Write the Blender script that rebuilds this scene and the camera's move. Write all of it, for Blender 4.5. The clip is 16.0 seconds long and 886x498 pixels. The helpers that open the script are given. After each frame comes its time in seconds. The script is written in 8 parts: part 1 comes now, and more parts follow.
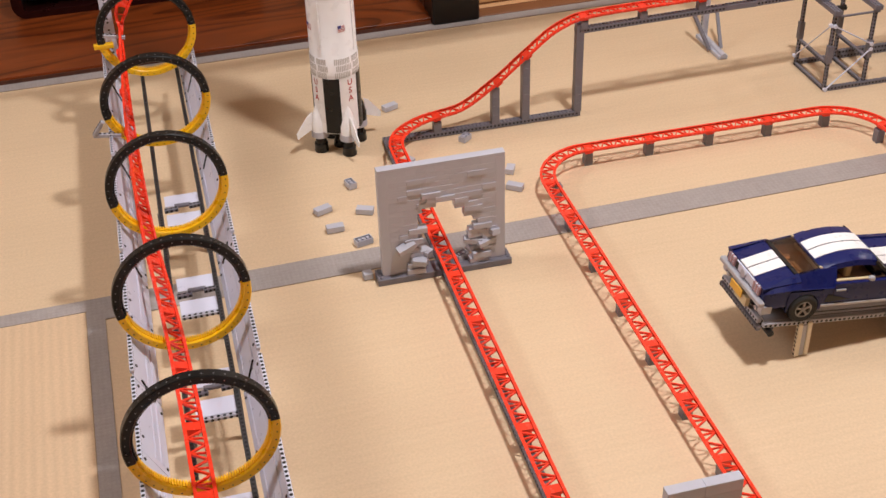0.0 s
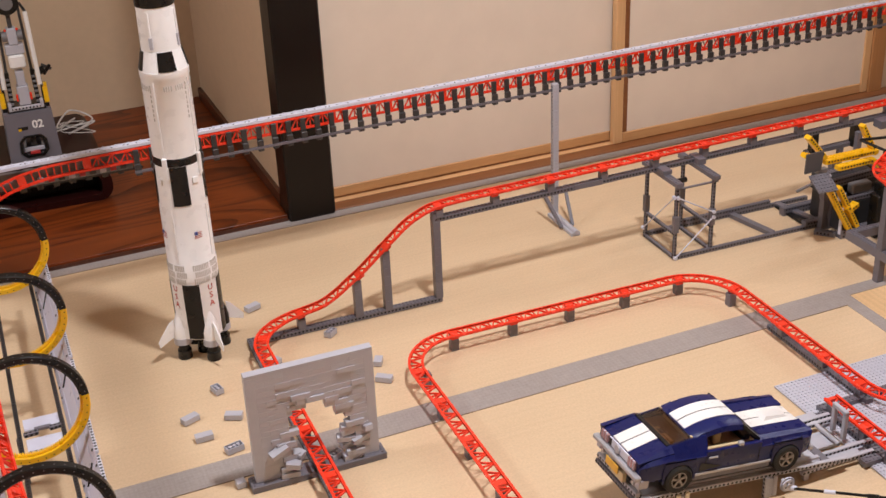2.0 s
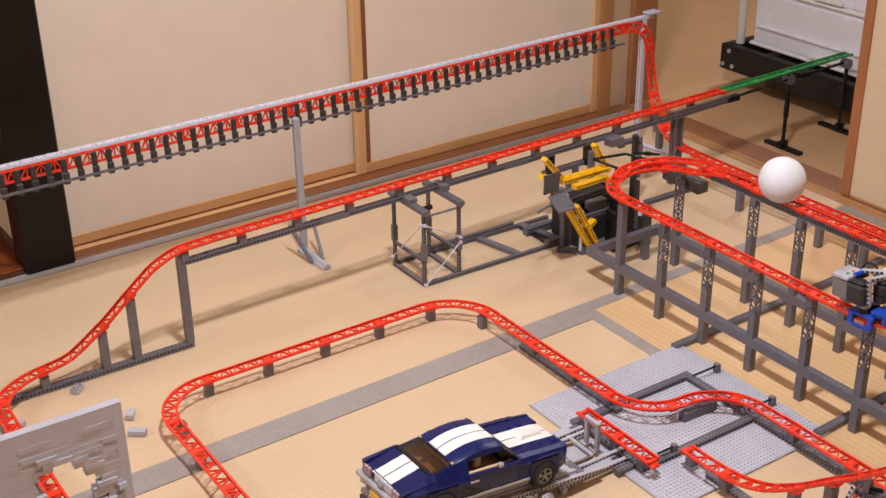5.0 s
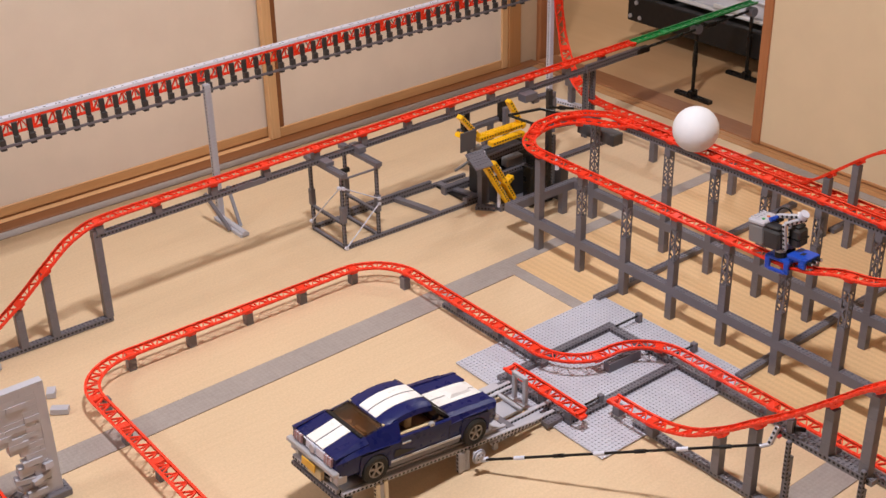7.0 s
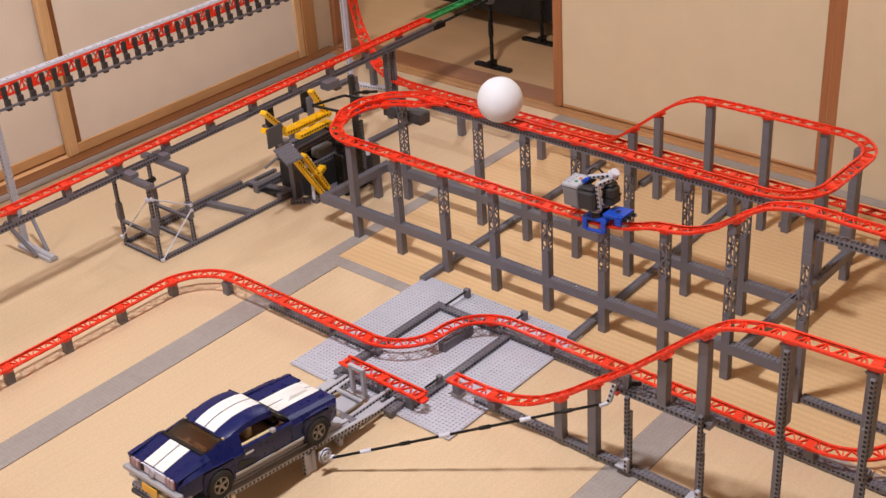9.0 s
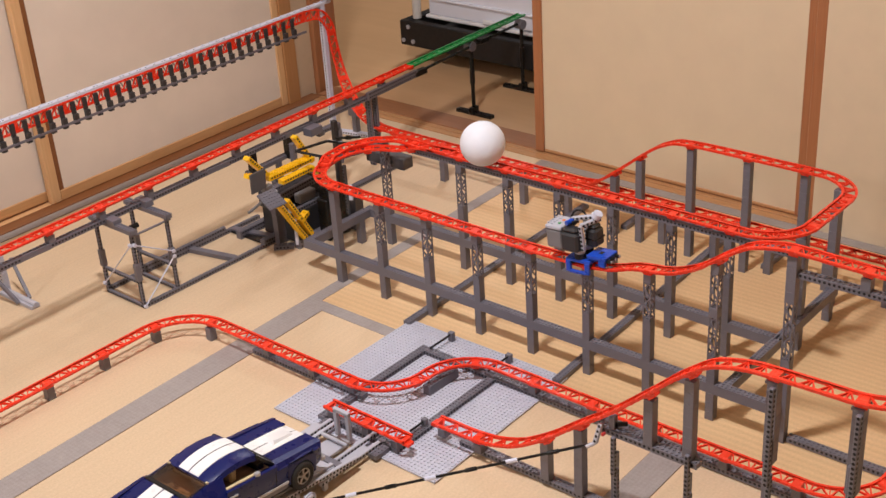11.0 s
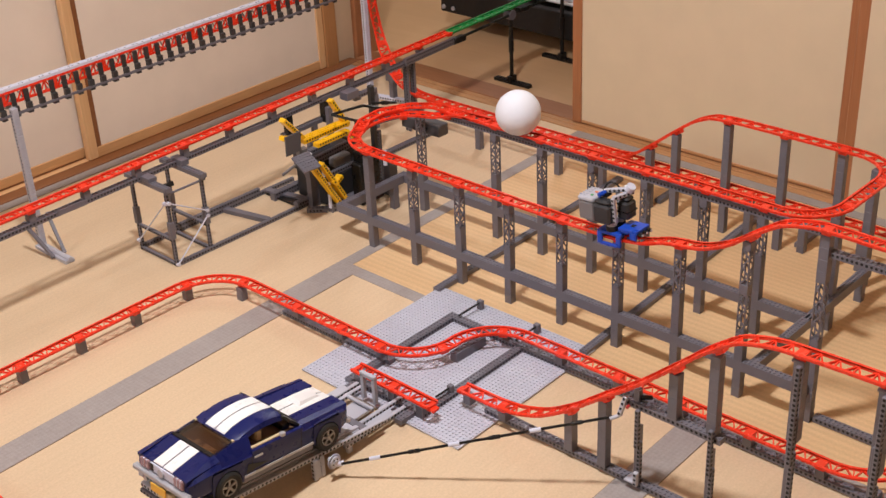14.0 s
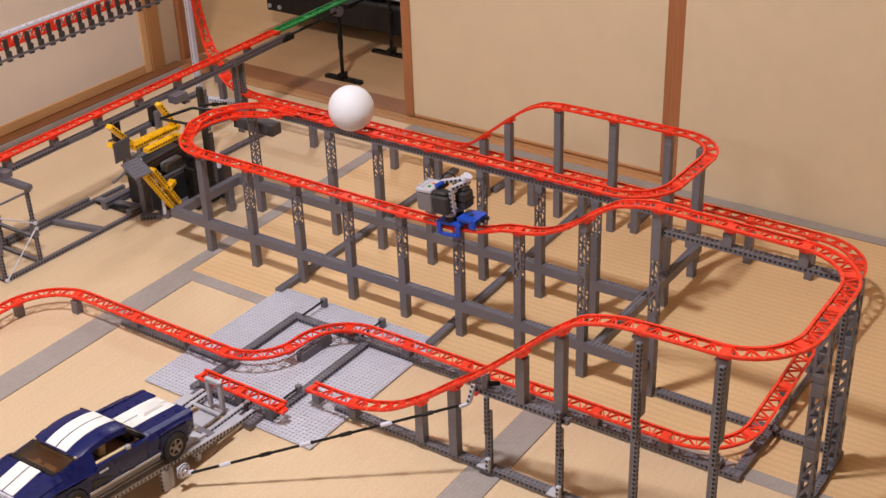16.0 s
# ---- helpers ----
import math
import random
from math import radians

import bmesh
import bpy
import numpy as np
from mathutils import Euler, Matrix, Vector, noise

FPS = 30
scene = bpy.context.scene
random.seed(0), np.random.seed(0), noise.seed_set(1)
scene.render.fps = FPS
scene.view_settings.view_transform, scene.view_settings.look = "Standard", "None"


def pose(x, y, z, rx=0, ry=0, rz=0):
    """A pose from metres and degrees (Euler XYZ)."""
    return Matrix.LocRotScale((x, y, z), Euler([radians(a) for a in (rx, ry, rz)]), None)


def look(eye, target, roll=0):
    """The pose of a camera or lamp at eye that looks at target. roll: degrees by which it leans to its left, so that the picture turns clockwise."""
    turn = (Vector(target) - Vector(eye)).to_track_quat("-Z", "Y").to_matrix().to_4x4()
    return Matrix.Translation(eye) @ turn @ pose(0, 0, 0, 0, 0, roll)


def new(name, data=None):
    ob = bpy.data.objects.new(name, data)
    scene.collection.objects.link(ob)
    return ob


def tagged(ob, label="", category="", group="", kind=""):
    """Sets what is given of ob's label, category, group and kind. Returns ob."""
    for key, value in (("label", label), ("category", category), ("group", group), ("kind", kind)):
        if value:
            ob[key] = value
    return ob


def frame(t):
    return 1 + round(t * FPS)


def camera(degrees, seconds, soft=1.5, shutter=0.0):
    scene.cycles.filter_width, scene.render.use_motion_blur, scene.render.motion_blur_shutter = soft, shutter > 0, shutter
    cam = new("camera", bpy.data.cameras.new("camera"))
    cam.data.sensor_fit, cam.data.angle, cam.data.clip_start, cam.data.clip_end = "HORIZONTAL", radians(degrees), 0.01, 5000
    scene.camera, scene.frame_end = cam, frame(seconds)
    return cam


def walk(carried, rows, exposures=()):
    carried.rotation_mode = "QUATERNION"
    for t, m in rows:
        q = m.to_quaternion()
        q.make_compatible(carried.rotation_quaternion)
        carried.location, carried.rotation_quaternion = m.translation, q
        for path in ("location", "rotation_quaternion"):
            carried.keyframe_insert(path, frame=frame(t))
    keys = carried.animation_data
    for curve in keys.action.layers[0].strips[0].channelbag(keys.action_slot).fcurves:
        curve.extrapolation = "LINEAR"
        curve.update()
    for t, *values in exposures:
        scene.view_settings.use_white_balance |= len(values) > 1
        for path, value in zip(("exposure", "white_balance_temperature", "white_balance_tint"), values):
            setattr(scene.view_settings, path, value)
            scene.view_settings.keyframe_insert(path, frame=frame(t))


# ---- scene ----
cam = camera(38.9, 16.0)

PATH = [
    (0, (-1.67, -1.82, 1.273), (-1.283, -0.228, 0.126), -1.8),
    (0.5, (-1.662, -1.823, 1.283), (-1.274, -0.192, 0.193), -2.4),
    (1, (-1.667, -1.824, 1.305), (-1.251, -0.153, 0.289), -2.5),
    (1.2, (-1.666, -1.818, 1.290), (-1.220, -0.137, 0.304), -2.5),
    (1.5, (-1.665, -1.818, 1.303), (-1.144, -0.147, 0.336), -2.2),
    (2, (-1.665, -1.806, 1.296), (-1.024, -0.145, 0.384), -2.5),
    (2.5, (-1.656, -1.797, 1.308), (-0.907, -0.172, 0.416), -2.5),
    (3, (-1.652, -1.797, 1.3), (-0.774, -0.218, 0.443), -1.3),
    (3.5, (-1.651, -1.795, 1.301), (-0.725, -0.245, 0.44), -1.2),
    (4, (-1.65, -1.794, 1.299), (-0.682, -0.272, 0.434), -0.8),
    (6.5, (-1.635, -1.793, 1.299), (-0.603, -0.349, 0.376), -1.3),
    (7, (-1.652, -1.78, 1.296), (-0.566, -0.387, 0.357), -1.2),
    (7.5, (-1.64, -1.777, 1.292), (-0.523, -0.432, 0.321), -2.3),
    (8, (-1.639, -1.766, 1.301), (-0.466, -0.476, 0.321), -2.6),
    (8.5, (-1.637, -1.759, 1.296), (-0.411, -0.508, 0.33), -2.8),
    (9, (-1.628, -1.759, 1.293), (-0.349, -0.569, 0.319), -3.9),
    (11.5, (-1.642, -1.762, 1.28), (-0.311, -0.571, 0.381), -3.8),
    (12, (-1.645, -1.764, 1.283), (-0.324, -0.565, 0.378), -4.0),
    (12.5, (-1.643, -1.763, 1.281), (-0.328, -0.563, 0.368), -4.3),
    (13, (-1.65, -1.761, 1.282), (-0.346, -0.556, 0.361), -3.4),
    (13.5, (-1.653, -1.761, 1.272), (-0.361, -0.548, 0.345), -3.0),
    (14, (-1.635, -1.768, 1.28), (-0.361, -0.55, 0.334), -2.8),
    (14.5, (-1.658, -1.765, 1.264), (-0.344, -0.586, 0.326), -2.4),
    (15, (-1.64, -1.768, 1.271), (-0.289, -0.642, 0.319), -2.1),
    (15.5, (-1.637, -1.763, 1.273), (-0.241, -0.694, 0.32), -2.0),
    (16, (-1.634, -1.766, 1.271), (-0.203, -0.747, 0.314), -2.1),
]
walk(cam, [(t, look(eye, target, roll)) for t, eye, target, roll in PATH])

# ---- world and lights ----
world = bpy.data.worlds.new("world")
scene.world = world
world.use_nodes = True
world.node_tree.nodes["Background"].inputs[0].default_value = (0.9, 0.85, 0.8, 1)
world.node_tree.nodes["Background"].inputs[1].default_value = 0.05


def area_lamp(name, at, target, size, watts, color):
    data = bpy.data.lights.new(name, "AREA")
    data.shape, data.size, data.energy, data.color = "DISK", size, watts, color
    ob = new(name, data)
    ob.matrix_world = look(at, target)
    return ob


LAMP_AT = (-0.75, -0.53, 2.26)
area_lamp("room_light", LAMP_AT, (-0.75, -0.53, 0), 0.20, 43, (0.99, 0.966, 0.99))
area_lamp("room_light_west", (-3.45, 0.35, 2.26), (-2.6, 0.0, 0), 0.9, 42, (0.99, 0.966, 0.99))
area_lamp("next_room_light", (2.1, 1.0, 2.26), (2.1, 1.0, 0), 0.45, 21, (0.99, 0.965, 0.965))
scene.view_settings.exposure = 0.0

# ---- materials ----


def node_mat(name):
    m = bpy.data.materials.new(name)
    m.use_nodes = True
    nt = m.node_tree
    return m, nt, nt.nodes["Principled BSDF"]


def mat(name, color, rough=0.4, metal=0.0, vary=0.06, scale=60.0, bump=0.0, bump_scale=300.0, trans=0.0, spec=0.5, coat=0.0):
    """A surface whose colour drifts at two scales, with fine relief."""
    m, nt, p = node_mat(name)
    co = nt.nodes.new("ShaderNodeTexCoord")
    n1 = nt.nodes.new("ShaderNodeTexNoise")
    n1.inputs["Scale"].default_value, n1.inputs["Detail"].default_value = scale, 5
    n2 = nt.nodes.new("ShaderNodeTexNoise")
    n2.inputs["Scale"].default_value, n2.inputs["Detail"].default_value = scale * 0.09, 3
    nt.links.new(co.outputs["Object"], n1.inputs["Vector"])
    nt.links.new(co.outputs["Object"], n2.inputs["Vector"])
    add = nt.nodes.new("ShaderNodeMath")
    add.operation = "ADD"
    nt.links.new(n1.outputs["Fac"], add.inputs[0])
    nt.links.new(n2.outputs["Fac"], add.inputs[1])
    ramp = nt.nodes.new("ShaderNodeMapRange")
    ramp.inputs["From Min"].default_value, ramp.inputs["From Max"].default_value = 0.6, 1.4
    ramp.inputs["To Min"].default_value, ramp.inputs["To Max"].default_value = 1 - vary, 1 + vary
    nt.links.new(add.outputs[0], ramp.inputs["Value"])
    info = nt.nodes.new("ShaderNodeObjectInfo")
    rr = nt.nodes.new("ShaderNodeMapRange")
    rr.inputs["To Min"].default_value, rr.inputs["To Max"].default_value = 1 - vary * 0.6, 1 + vary * 0.6
    nt.links.new(info.outputs["Random"], rr.inputs["Value"])
    mul = nt.nodes.new("ShaderNodeMath")
    mul.operation = "MULTIPLY"
    nt.links.new(ramp.outputs[0], mul.inputs[0])
    nt.links.new(rr.outputs[0], mul.inputs[1])
    mix = nt.nodes.new("ShaderNodeVectorMath")
    mix.operation = "SCALE"
    mix.inputs[0].default_value = color
    nt.links.new(mul.outputs[0], mix.inputs["Scale"])
    nt.links.new(mix.outputs["Vector"], p.inputs["Base Color"])
    rmap = nt.nodes.new("ShaderNodeMapRange")
    rmap.inputs["From Min"].default_value, rmap.inputs["From Max"].default_value = 0.3, 0.7
    rmap.inputs["To Min"].default_value, rmap.inputs["To Max"].default_value = max(rough - 0.07, 0.02), min(rough + 0.09, 1)
    nt.links.new(n1.outputs["Fac"], rmap.inputs["Value"])
    nt.links.new(rmap.outputs[0], p.inputs["Roughness"])
    p.inputs["Metallic"].default_value = metal
    p.inputs["Transmission Weight"].default_value = trans
    p.inputs["Specular IOR Level"].default_value = spec
    p.inputs["Coat Weight"].default_value = coat
    if bump:
        n3 = nt.nodes.new("ShaderNodeTexNoise")
        n3.inputs["Scale"].default_value, n3.inputs["Detail"].default_value = bump_scale, 4
        nt.links.new(co.outputs["Object"], n3.inputs["Vector"])
        b = nt.nodes.new("ShaderNodeBump")
        b.inputs["Strength"].default_value, b.inputs["Distance"].default_value = bump, 0.001
        nt.links.new(n3.outputs["Fac"], b.inputs["Height"])
        nt.links.new(b.outputs[0], p.inputs["Normal"])
    return m


def banded_mat(name, light, dark, axis, pitch, rough=0.6, distort=1.2, bump=0.3, cloud=0.12, cloud_scale=2.5, stretch=12.0, mixing=0.6, finepitch=0.0, groove=0.05):
    """Fibres or grain that run along one axis: bands across it, with drift along the run."""
    m, nt, p = node_mat(name)
    co = nt.nodes.new("ShaderNodeTexCoord")
    mp = nt.nodes.new("ShaderNodeMapping")
    sc = [1.0, 1.0, 1.0]
    sc["xyz".index(axis)] = 1.0 / stretch
    mp.inputs["Scale"].default_value = sc
    nt.links.new(co.outputs["Object"], mp.inputs["Vector"])
    na = nt.nodes.new("ShaderNodeTexNoise")
    na.inputs["Scale"].default_value, na.inputs["Detail"].default_value = 1.0 / pitch, 3
    na.inputs["Roughness"].default_value = 0.55
    na.inputs["Distortion"].default_value = distort
    nt.links.new(mp.outputs[0], na.inputs["Vector"])
    nb = nt.nodes.new("ShaderNodeTexNoise")
    nb.inputs["Scale"].default_value, nb.inputs["Detail"].default_value = cloud_scale, 4
    nt.links.new(co.outputs["Object"], nb.inputs["Vector"])
    cr = nt.nodes.new("ShaderNodeValToRGB")
    cr.color_ramp.elements[0].position, cr.color_ramp.elements[1].position = 0.5 - 0.25 / max(mixing, 0.1) * 0.6, 0.5 + 0.25 / max(mixing, 0.1) * 0.6
    cr.color_ramp.elements[0].color, cr.color_ramp.elements[1].color = (*dark, 1), (*light, 1)
    nt.links.new(na.outputs["Fac"], cr.inputs["Fac"])
    mr = nt.nodes.new("ShaderNodeMapRange")
    mr.inputs["From Min"].default_value, mr.inputs["From Max"].default_value = 0.3, 0.7
    mr.inputs["To Min"].default_value, mr.inputs["To Max"].default_value = 1 - cloud, 1 + cloud
    nt.links.new(nb.outputs["Fac"], mr.inputs["Value"])
    sv = nt.nodes.new("ShaderNodeVectorMath")
    sv.operation = "SCALE"
    nt.links.new(cr.outputs["Color"], sv.inputs[0])
    nt.links.new(mr.outputs[0], sv.inputs["Scale"])
    nt.links.new(sv.outputs["Vector"], p.inputs["Base Color"])
    p.inputs["Roughness"].default_value = rough
    height = na.outputs["Fac"]
    if finepitch:
        w = nt.nodes.new("ShaderNodeTexWave")
        w.wave_type, w.bands_direction = "BANDS", "Y" if axis == "x" else "X"
        w.inputs["Scale"].default_value = 1 / finepitch / 3.18
        w.inputs["Distortion"].default_value, w.inputs["Detail"].default_value, w.inputs["Detail Scale"].default_value = 0.6, 2, 3
        nt.links.new(co.outputs["Object"], w.inputs["Vector"])
        ad = nt.nodes.new("ShaderNodeMath")
        ad.operation = "ADD"
        nt.links.new(w.outputs["Fac"], ad.inputs[0])
        nt.links.new(na.outputs["Fac"], ad.inputs[1])
        height = ad.outputs[0]
        gr = nt.nodes.new("ShaderNodeMapRange")
        gr.inputs["To Min"].default_value, gr.inputs["To Max"].default_value = 1 - groove, 1 + groove * 0.3
        nt.links.new(w.outputs["Fac"], gr.inputs["Value"])
        nc = nt.nodes.new("ShaderNodeTexNoise")
        nc.inputs["Scale"].default_value, nc.inputs["Detail"].default_value = 230, 3
        nt.links.new(co.outputs["Object"], nc.inputs["Vector"])
        fleck = nt.nodes.new("ShaderNodeMapRange")
        fleck.inputs["From Min"].default_value, fleck.inputs["From Max"].default_value = 0.3, 0.7
        fleck.inputs["To Min"].default_value, fleck.inputs["To Max"].default_value = 0.94, 1.06
        nt.links.new(nc.outputs["Fac"], fleck.inputs["Value"])
        gm = nt.nodes.new("ShaderNodeMath")
        gm.operation = "MULTIPLY"
        nt.links.new(gr.outputs[0], gm.inputs[0])
        nt.links.new(fleck.outputs[0], gm.inputs[1])
        sg = nt.nodes.new("ShaderNodeVectorMath")
        sg.operation = "SCALE"
        nt.links.new(sv.outputs["Vector"], sg.inputs[0])
        nt.links.new(gm.outputs[0], sg.inputs["Scale"])
        nt.links.new(sg.outputs["Vector"], p.inputs["Base Color"])
    b = nt.nodes.new("ShaderNodeBump")
    b.inputs["Strength"].default_value, b.inputs["Distance"].default_value = bump, 0.001
    nt.links.new(height, b.inputs["Height"])
    nt.links.new(b.outputs[0], p.inputs["Normal"])
    return m


def woven_mat(name, color, pitch):
    """Woven cloth binding: a faint diagonal weave under uneven speckle and wear."""
    m, nt, p = node_mat(name)
    co = nt.nodes.new("ShaderNodeTexCoord")
    mp = nt.nodes.new("ShaderNodeMapping")
    mp.inputs["Rotation"].default_value = (0, 0, radians(45))
    nt.links.new(co.outputs["Object"], mp.inputs["Vector"])
    ch = nt.nodes.new("ShaderNodeTexChecker")
    ch.inputs["Scale"].default_value = 1 / pitch
    nt.links.new(mp.outputs[0], ch.inputs["Vector"])
    level = None
    for scale, amount in ((380, 0.07), (70, 0.05), (5, 0.07)):
        n = nt.nodes.new("ShaderNodeTexNoise")
        n.inputs["Scale"].default_value, n.inputs["Detail"].default_value = scale, 3
        nt.links.new(co.outputs["Object"], n.inputs["Vector"])
        mr = nt.nodes.new("ShaderNodeMapRange")
        mr.inputs["From Min"].default_value, mr.inputs["From Max"].default_value = 0.3, 0.7
        mr.inputs["To Min"].default_value, mr.inputs["To Max"].default_value = 1 - amount, 1 + amount
        nt.links.new(n.outputs["Fac"], mr.inputs["Value"])
        if level is None:
            level = mr.outputs[0]
            continue
        mu = nt.nodes.new("ShaderNodeMath")
        mu.operation = "MULTIPLY"
        nt.links.new(level, mu.inputs[0])
        nt.links.new(mr.outputs[0], mu.inputs[1])
        level = mu.outputs[0]
    weave = nt.nodes.new("ShaderNodeMapRange")
    weave.inputs["To Min"].default_value, weave.inputs["To Max"].default_value = 0.970, 1.030
    nt.links.new(ch.outputs["Fac"], weave.inputs["Value"])
    mu = nt.nodes.new("ShaderNodeMath")
    mu.operation = "MULTIPLY"
    nt.links.new(level, mu.inputs[0])
    nt.links.new(weave.outputs[0], mu.inputs[1])
    sv = nt.nodes.new("ShaderNodeVectorMath")
    sv.operation = "SCALE"
    sv.inputs[0].default_value = color
    nt.links.new(mu.outputs[0], sv.inputs["Scale"])
    nt.links.new(sv.outputs["Vector"], p.inputs["Base Color"])
    p.inputs["Roughness"].default_value = 0.6
    return m


def grain_mat(name, light, dark, pitch, rough):
    """Flat-sawn board: long wavy growth rings with darker lines and fine pores."""
    m, nt, p = node_mat(name)
    co = nt.nodes.new("ShaderNodeTexCoord")
    mp = nt.nodes.new("ShaderNodeMapping")
    mp.inputs["Scale"].default_value = (0.16, 1.0, 1.0)
    nt.links.new(co.outputs["Object"], mp.inputs["Vector"])
    n = nt.nodes.new("ShaderNodeTexNoise")
    n.inputs["Scale"].default_value, n.inputs["Detail"].default_value, n.inputs["Distortion"].default_value = 3.4, 2, 0.4
    nt.links.new(mp.outputs[0], n.inputs["Vector"])
    rings = nt.nodes.new("ShaderNodeMath")
    rings.operation = "MULTIPLY"
    rings.inputs[1].default_value = 1.0 / pitch
    nt.links.new(n.outputs["Fac"], rings.inputs[0])
    fr = nt.nodes.new("ShaderNodeMath")
    fr.operation = "FRACT"
    nt.links.new(rings.outputs[0], fr.inputs[0])
    fine = nt.nodes.new("ShaderNodeMapping")
    fine.inputs["Scale"].default_value = (0.04, 1.0, 1.0)
    nt.links.new(co.outputs["Object"], fine.inputs["Vector"])
    nf = nt.nodes.new("ShaderNodeTexNoise")
    nf.inputs["Scale"].default_value, nf.inputs["Detail"].default_value = 160, 3
    nt.links.new(fine.outputs[0], nf.inputs["Vector"])
    mixed = nt.nodes.new("ShaderNodeMath")
    mixed.operation = "MULTIPLY_ADD"
    mixed.inputs[1].default_value = 0.55
    nt.links.new(nf.outputs["Fac"], mixed.inputs[0])
    nt.links.new(fr.outputs[0], mixed.inputs[2])
    cr = nt.nodes.new("ShaderNodeValToRGB")
    cr.color_ramp.elements[0].position, cr.color_ramp.elements[1].position = 0.30, 0.72
    cr.color_ramp.elements[0].color, cr.color_ramp.elements[1].color = (*dark, 1), (*light, 1)
    e = cr.color_ramp.elements.new(1.0)
    e.color = (*[c * 0.8 for c in light], 1)
    nt.links.new(mixed.outputs[0], cr.inputs["Fac"])
    nt.links.new(cr.outputs["Color"], p.inputs["Base Color"])
    p.inputs["Roughness"].default_value, p.inputs["Specular IOR Level"].default_value = rough, 0.25
    b = nt.nodes.new("ShaderNodeBump")
    b.inputs["Strength"].default_value, b.inputs["Distance"].default_value = 0.04, 0.001
    nt.links.new(nf.outputs["Fac"], b.inputs["Height"])
    nt.links.new(b.outputs[0], p.inputs["Normal"])
    return m


RED = mat("red_plastic", (0.92, 0.050, 0.020), 0.24, vary=0.05, spec=0.5)
GREEN = mat("green_plastic", (0.02, 0.30, 0.07), 0.3)
DARK = mat("dark_grey_plastic", (0.156, 0.148, 0.176), 0.38, vary=0.07)
LIGHT = mat("light_grey_plastic", (0.475, 0.475, 0.540), 0.36, vary=0.05)
MID = mat("middle_grey_plastic", (0.19, 0.185, 0.195), 0.38)
PALE = mat("pale_grey_plastic", (0.65, 0.665, 0.79), 0.33, vary=0.04)
BLACKGREY = mat("blackish_plastic", (0.04, 0.037, 0.038), 0.4)
BLACK = mat("black_plastic", (0.009, 0.0085, 0.0085), 0.30, vary=0.1, spec=0.35)
# Flat discs in this near-black stand in for the shade inside holes.
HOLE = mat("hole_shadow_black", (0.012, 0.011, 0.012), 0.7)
YELLOW = mat("yellow_plastic", (0.95, 0.55, 0.010), 0.3)
# Brighter copy of WHITE: the rocket's front light is put into its colour.
ROCKETWHITE = mat("front_lit_white_plastic", (0.90, 0.90, 0.92), 0.30, vary=0.02)
WHITE = mat("white_plastic", (0.84, 0.83, 0.825), 0.32, vary=0.03)
PLATEDARK = mat("dark_plate_plastic", (0.085, 0.082, 0.090), 0.45)
MOTOR = mat("motor_black_plastic", (0.030, 0.029, 0.032), 0.42)
BLUE = mat("blue_plastic", (0.012, 0.07, 0.50), 0.3)
NAVY = mat("dark_blue_plastic", (0.007, 0.0115, 0.092), 0.30, vary=0.12, spec=0.3)
LEGTAN = mat("pale_tan_plastic", (0.80, 0.72, 0.58), 0.4)
TAN = mat("tan_plastic", (0.62, 0.50, 0.30), 0.4)
PLATE = mat("baseplate_grey_plastic", (0.535, 0.54, 0.625), 0.42, vary=0.04)
RUBBER = mat("black_rubber", (0.018, 0.017, 0.016), 0.75, bump=0.3)
CHROME = mat("silver_plastic", (0.46, 0.455, 0.49), 0.33, metal=0.2)
RIMGREY = mat("dull_silver_plastic", (0.27, 0.255, 0.25), 0.35, metal=0.3)
BROWNGLASS = mat("smoked_window", (0.62, 0.44, 0.33), 0.04, trans=1.0, vary=0.02)
CABIN = mat("dark_brown_lining", (0.20, 0.125, 0.08), 0.5)
LAMPRED = mat("pale_red_lens", (0.42, 0.27, 0.30), 0.25)
PLATEYELLOW = mat("yellow_plate_print", (0.80, 0.46, 0.06), 0.4)
FOAM = mat("white_foam", (0.82, 0.845, 0.92), 0.6, vary=0.03, scale=40, bump=0.6, bump_scale=260)
ORANGE = mat("orange_plastic", (0.75, 0.18, 0.03), 0.35)
SCARLET = mat("deep_red_print", (0.45, 0.03, 0.03), 0.4)
INKGREY = mat("grey_print", (0.42, 0.41, 0.40), 0.45)
INKBLUE = mat("blue_print", (0.05, 0.07, 0.28), 0.45)
CLEAR = mat("clear_drawer_plastic", (0.86, 0.88, 0.97), 0.22, trans=0.05, vary=0.05, scale=9)
STEELPOLE = mat("white_painted_steel", (0.66, 0.64, 0.60), 0.35)
BLACKSTEEL = mat("black_painted_steel", (0.009, 0.0085, 0.009), 0.55, vary=0.15)
CABLE = mat("white_cable", (0.68, 0.66, 0.64), 0.5)

# East mats carry warm bounce light in their colour, west mats light falloff.
TATAMI_X = banded_mat("tatami_weave_x", (0.695, 0.522, 0.342), (0.662, 0.489, 0.312), "x", 0.012, 0.6, 0.5, 0.10, 0.05, 1.8, 14, 0.45, finepitch=0.0150, groove=0.012)
TATAMI_Y = banded_mat("tatami_weave_y", (0.685, 0.495, 0.317), (0.645, 0.456, 0.288), "y", 0.012, 0.6, 0.5, 0.20, 0.05, 1.8, 14, 0.45, finepitch=0.0150, groove=0.05)
TATAMI_E = banded_mat("bounce_warmed_tatami_weave", (0.75, 0.511, 0.280), (0.71, 0.471, 0.250), "y", 0.012, 0.6, 0.5, 0.16, 0.06, 1.8, 14, 0.45, finepitch=0.0150, groove=0.065)
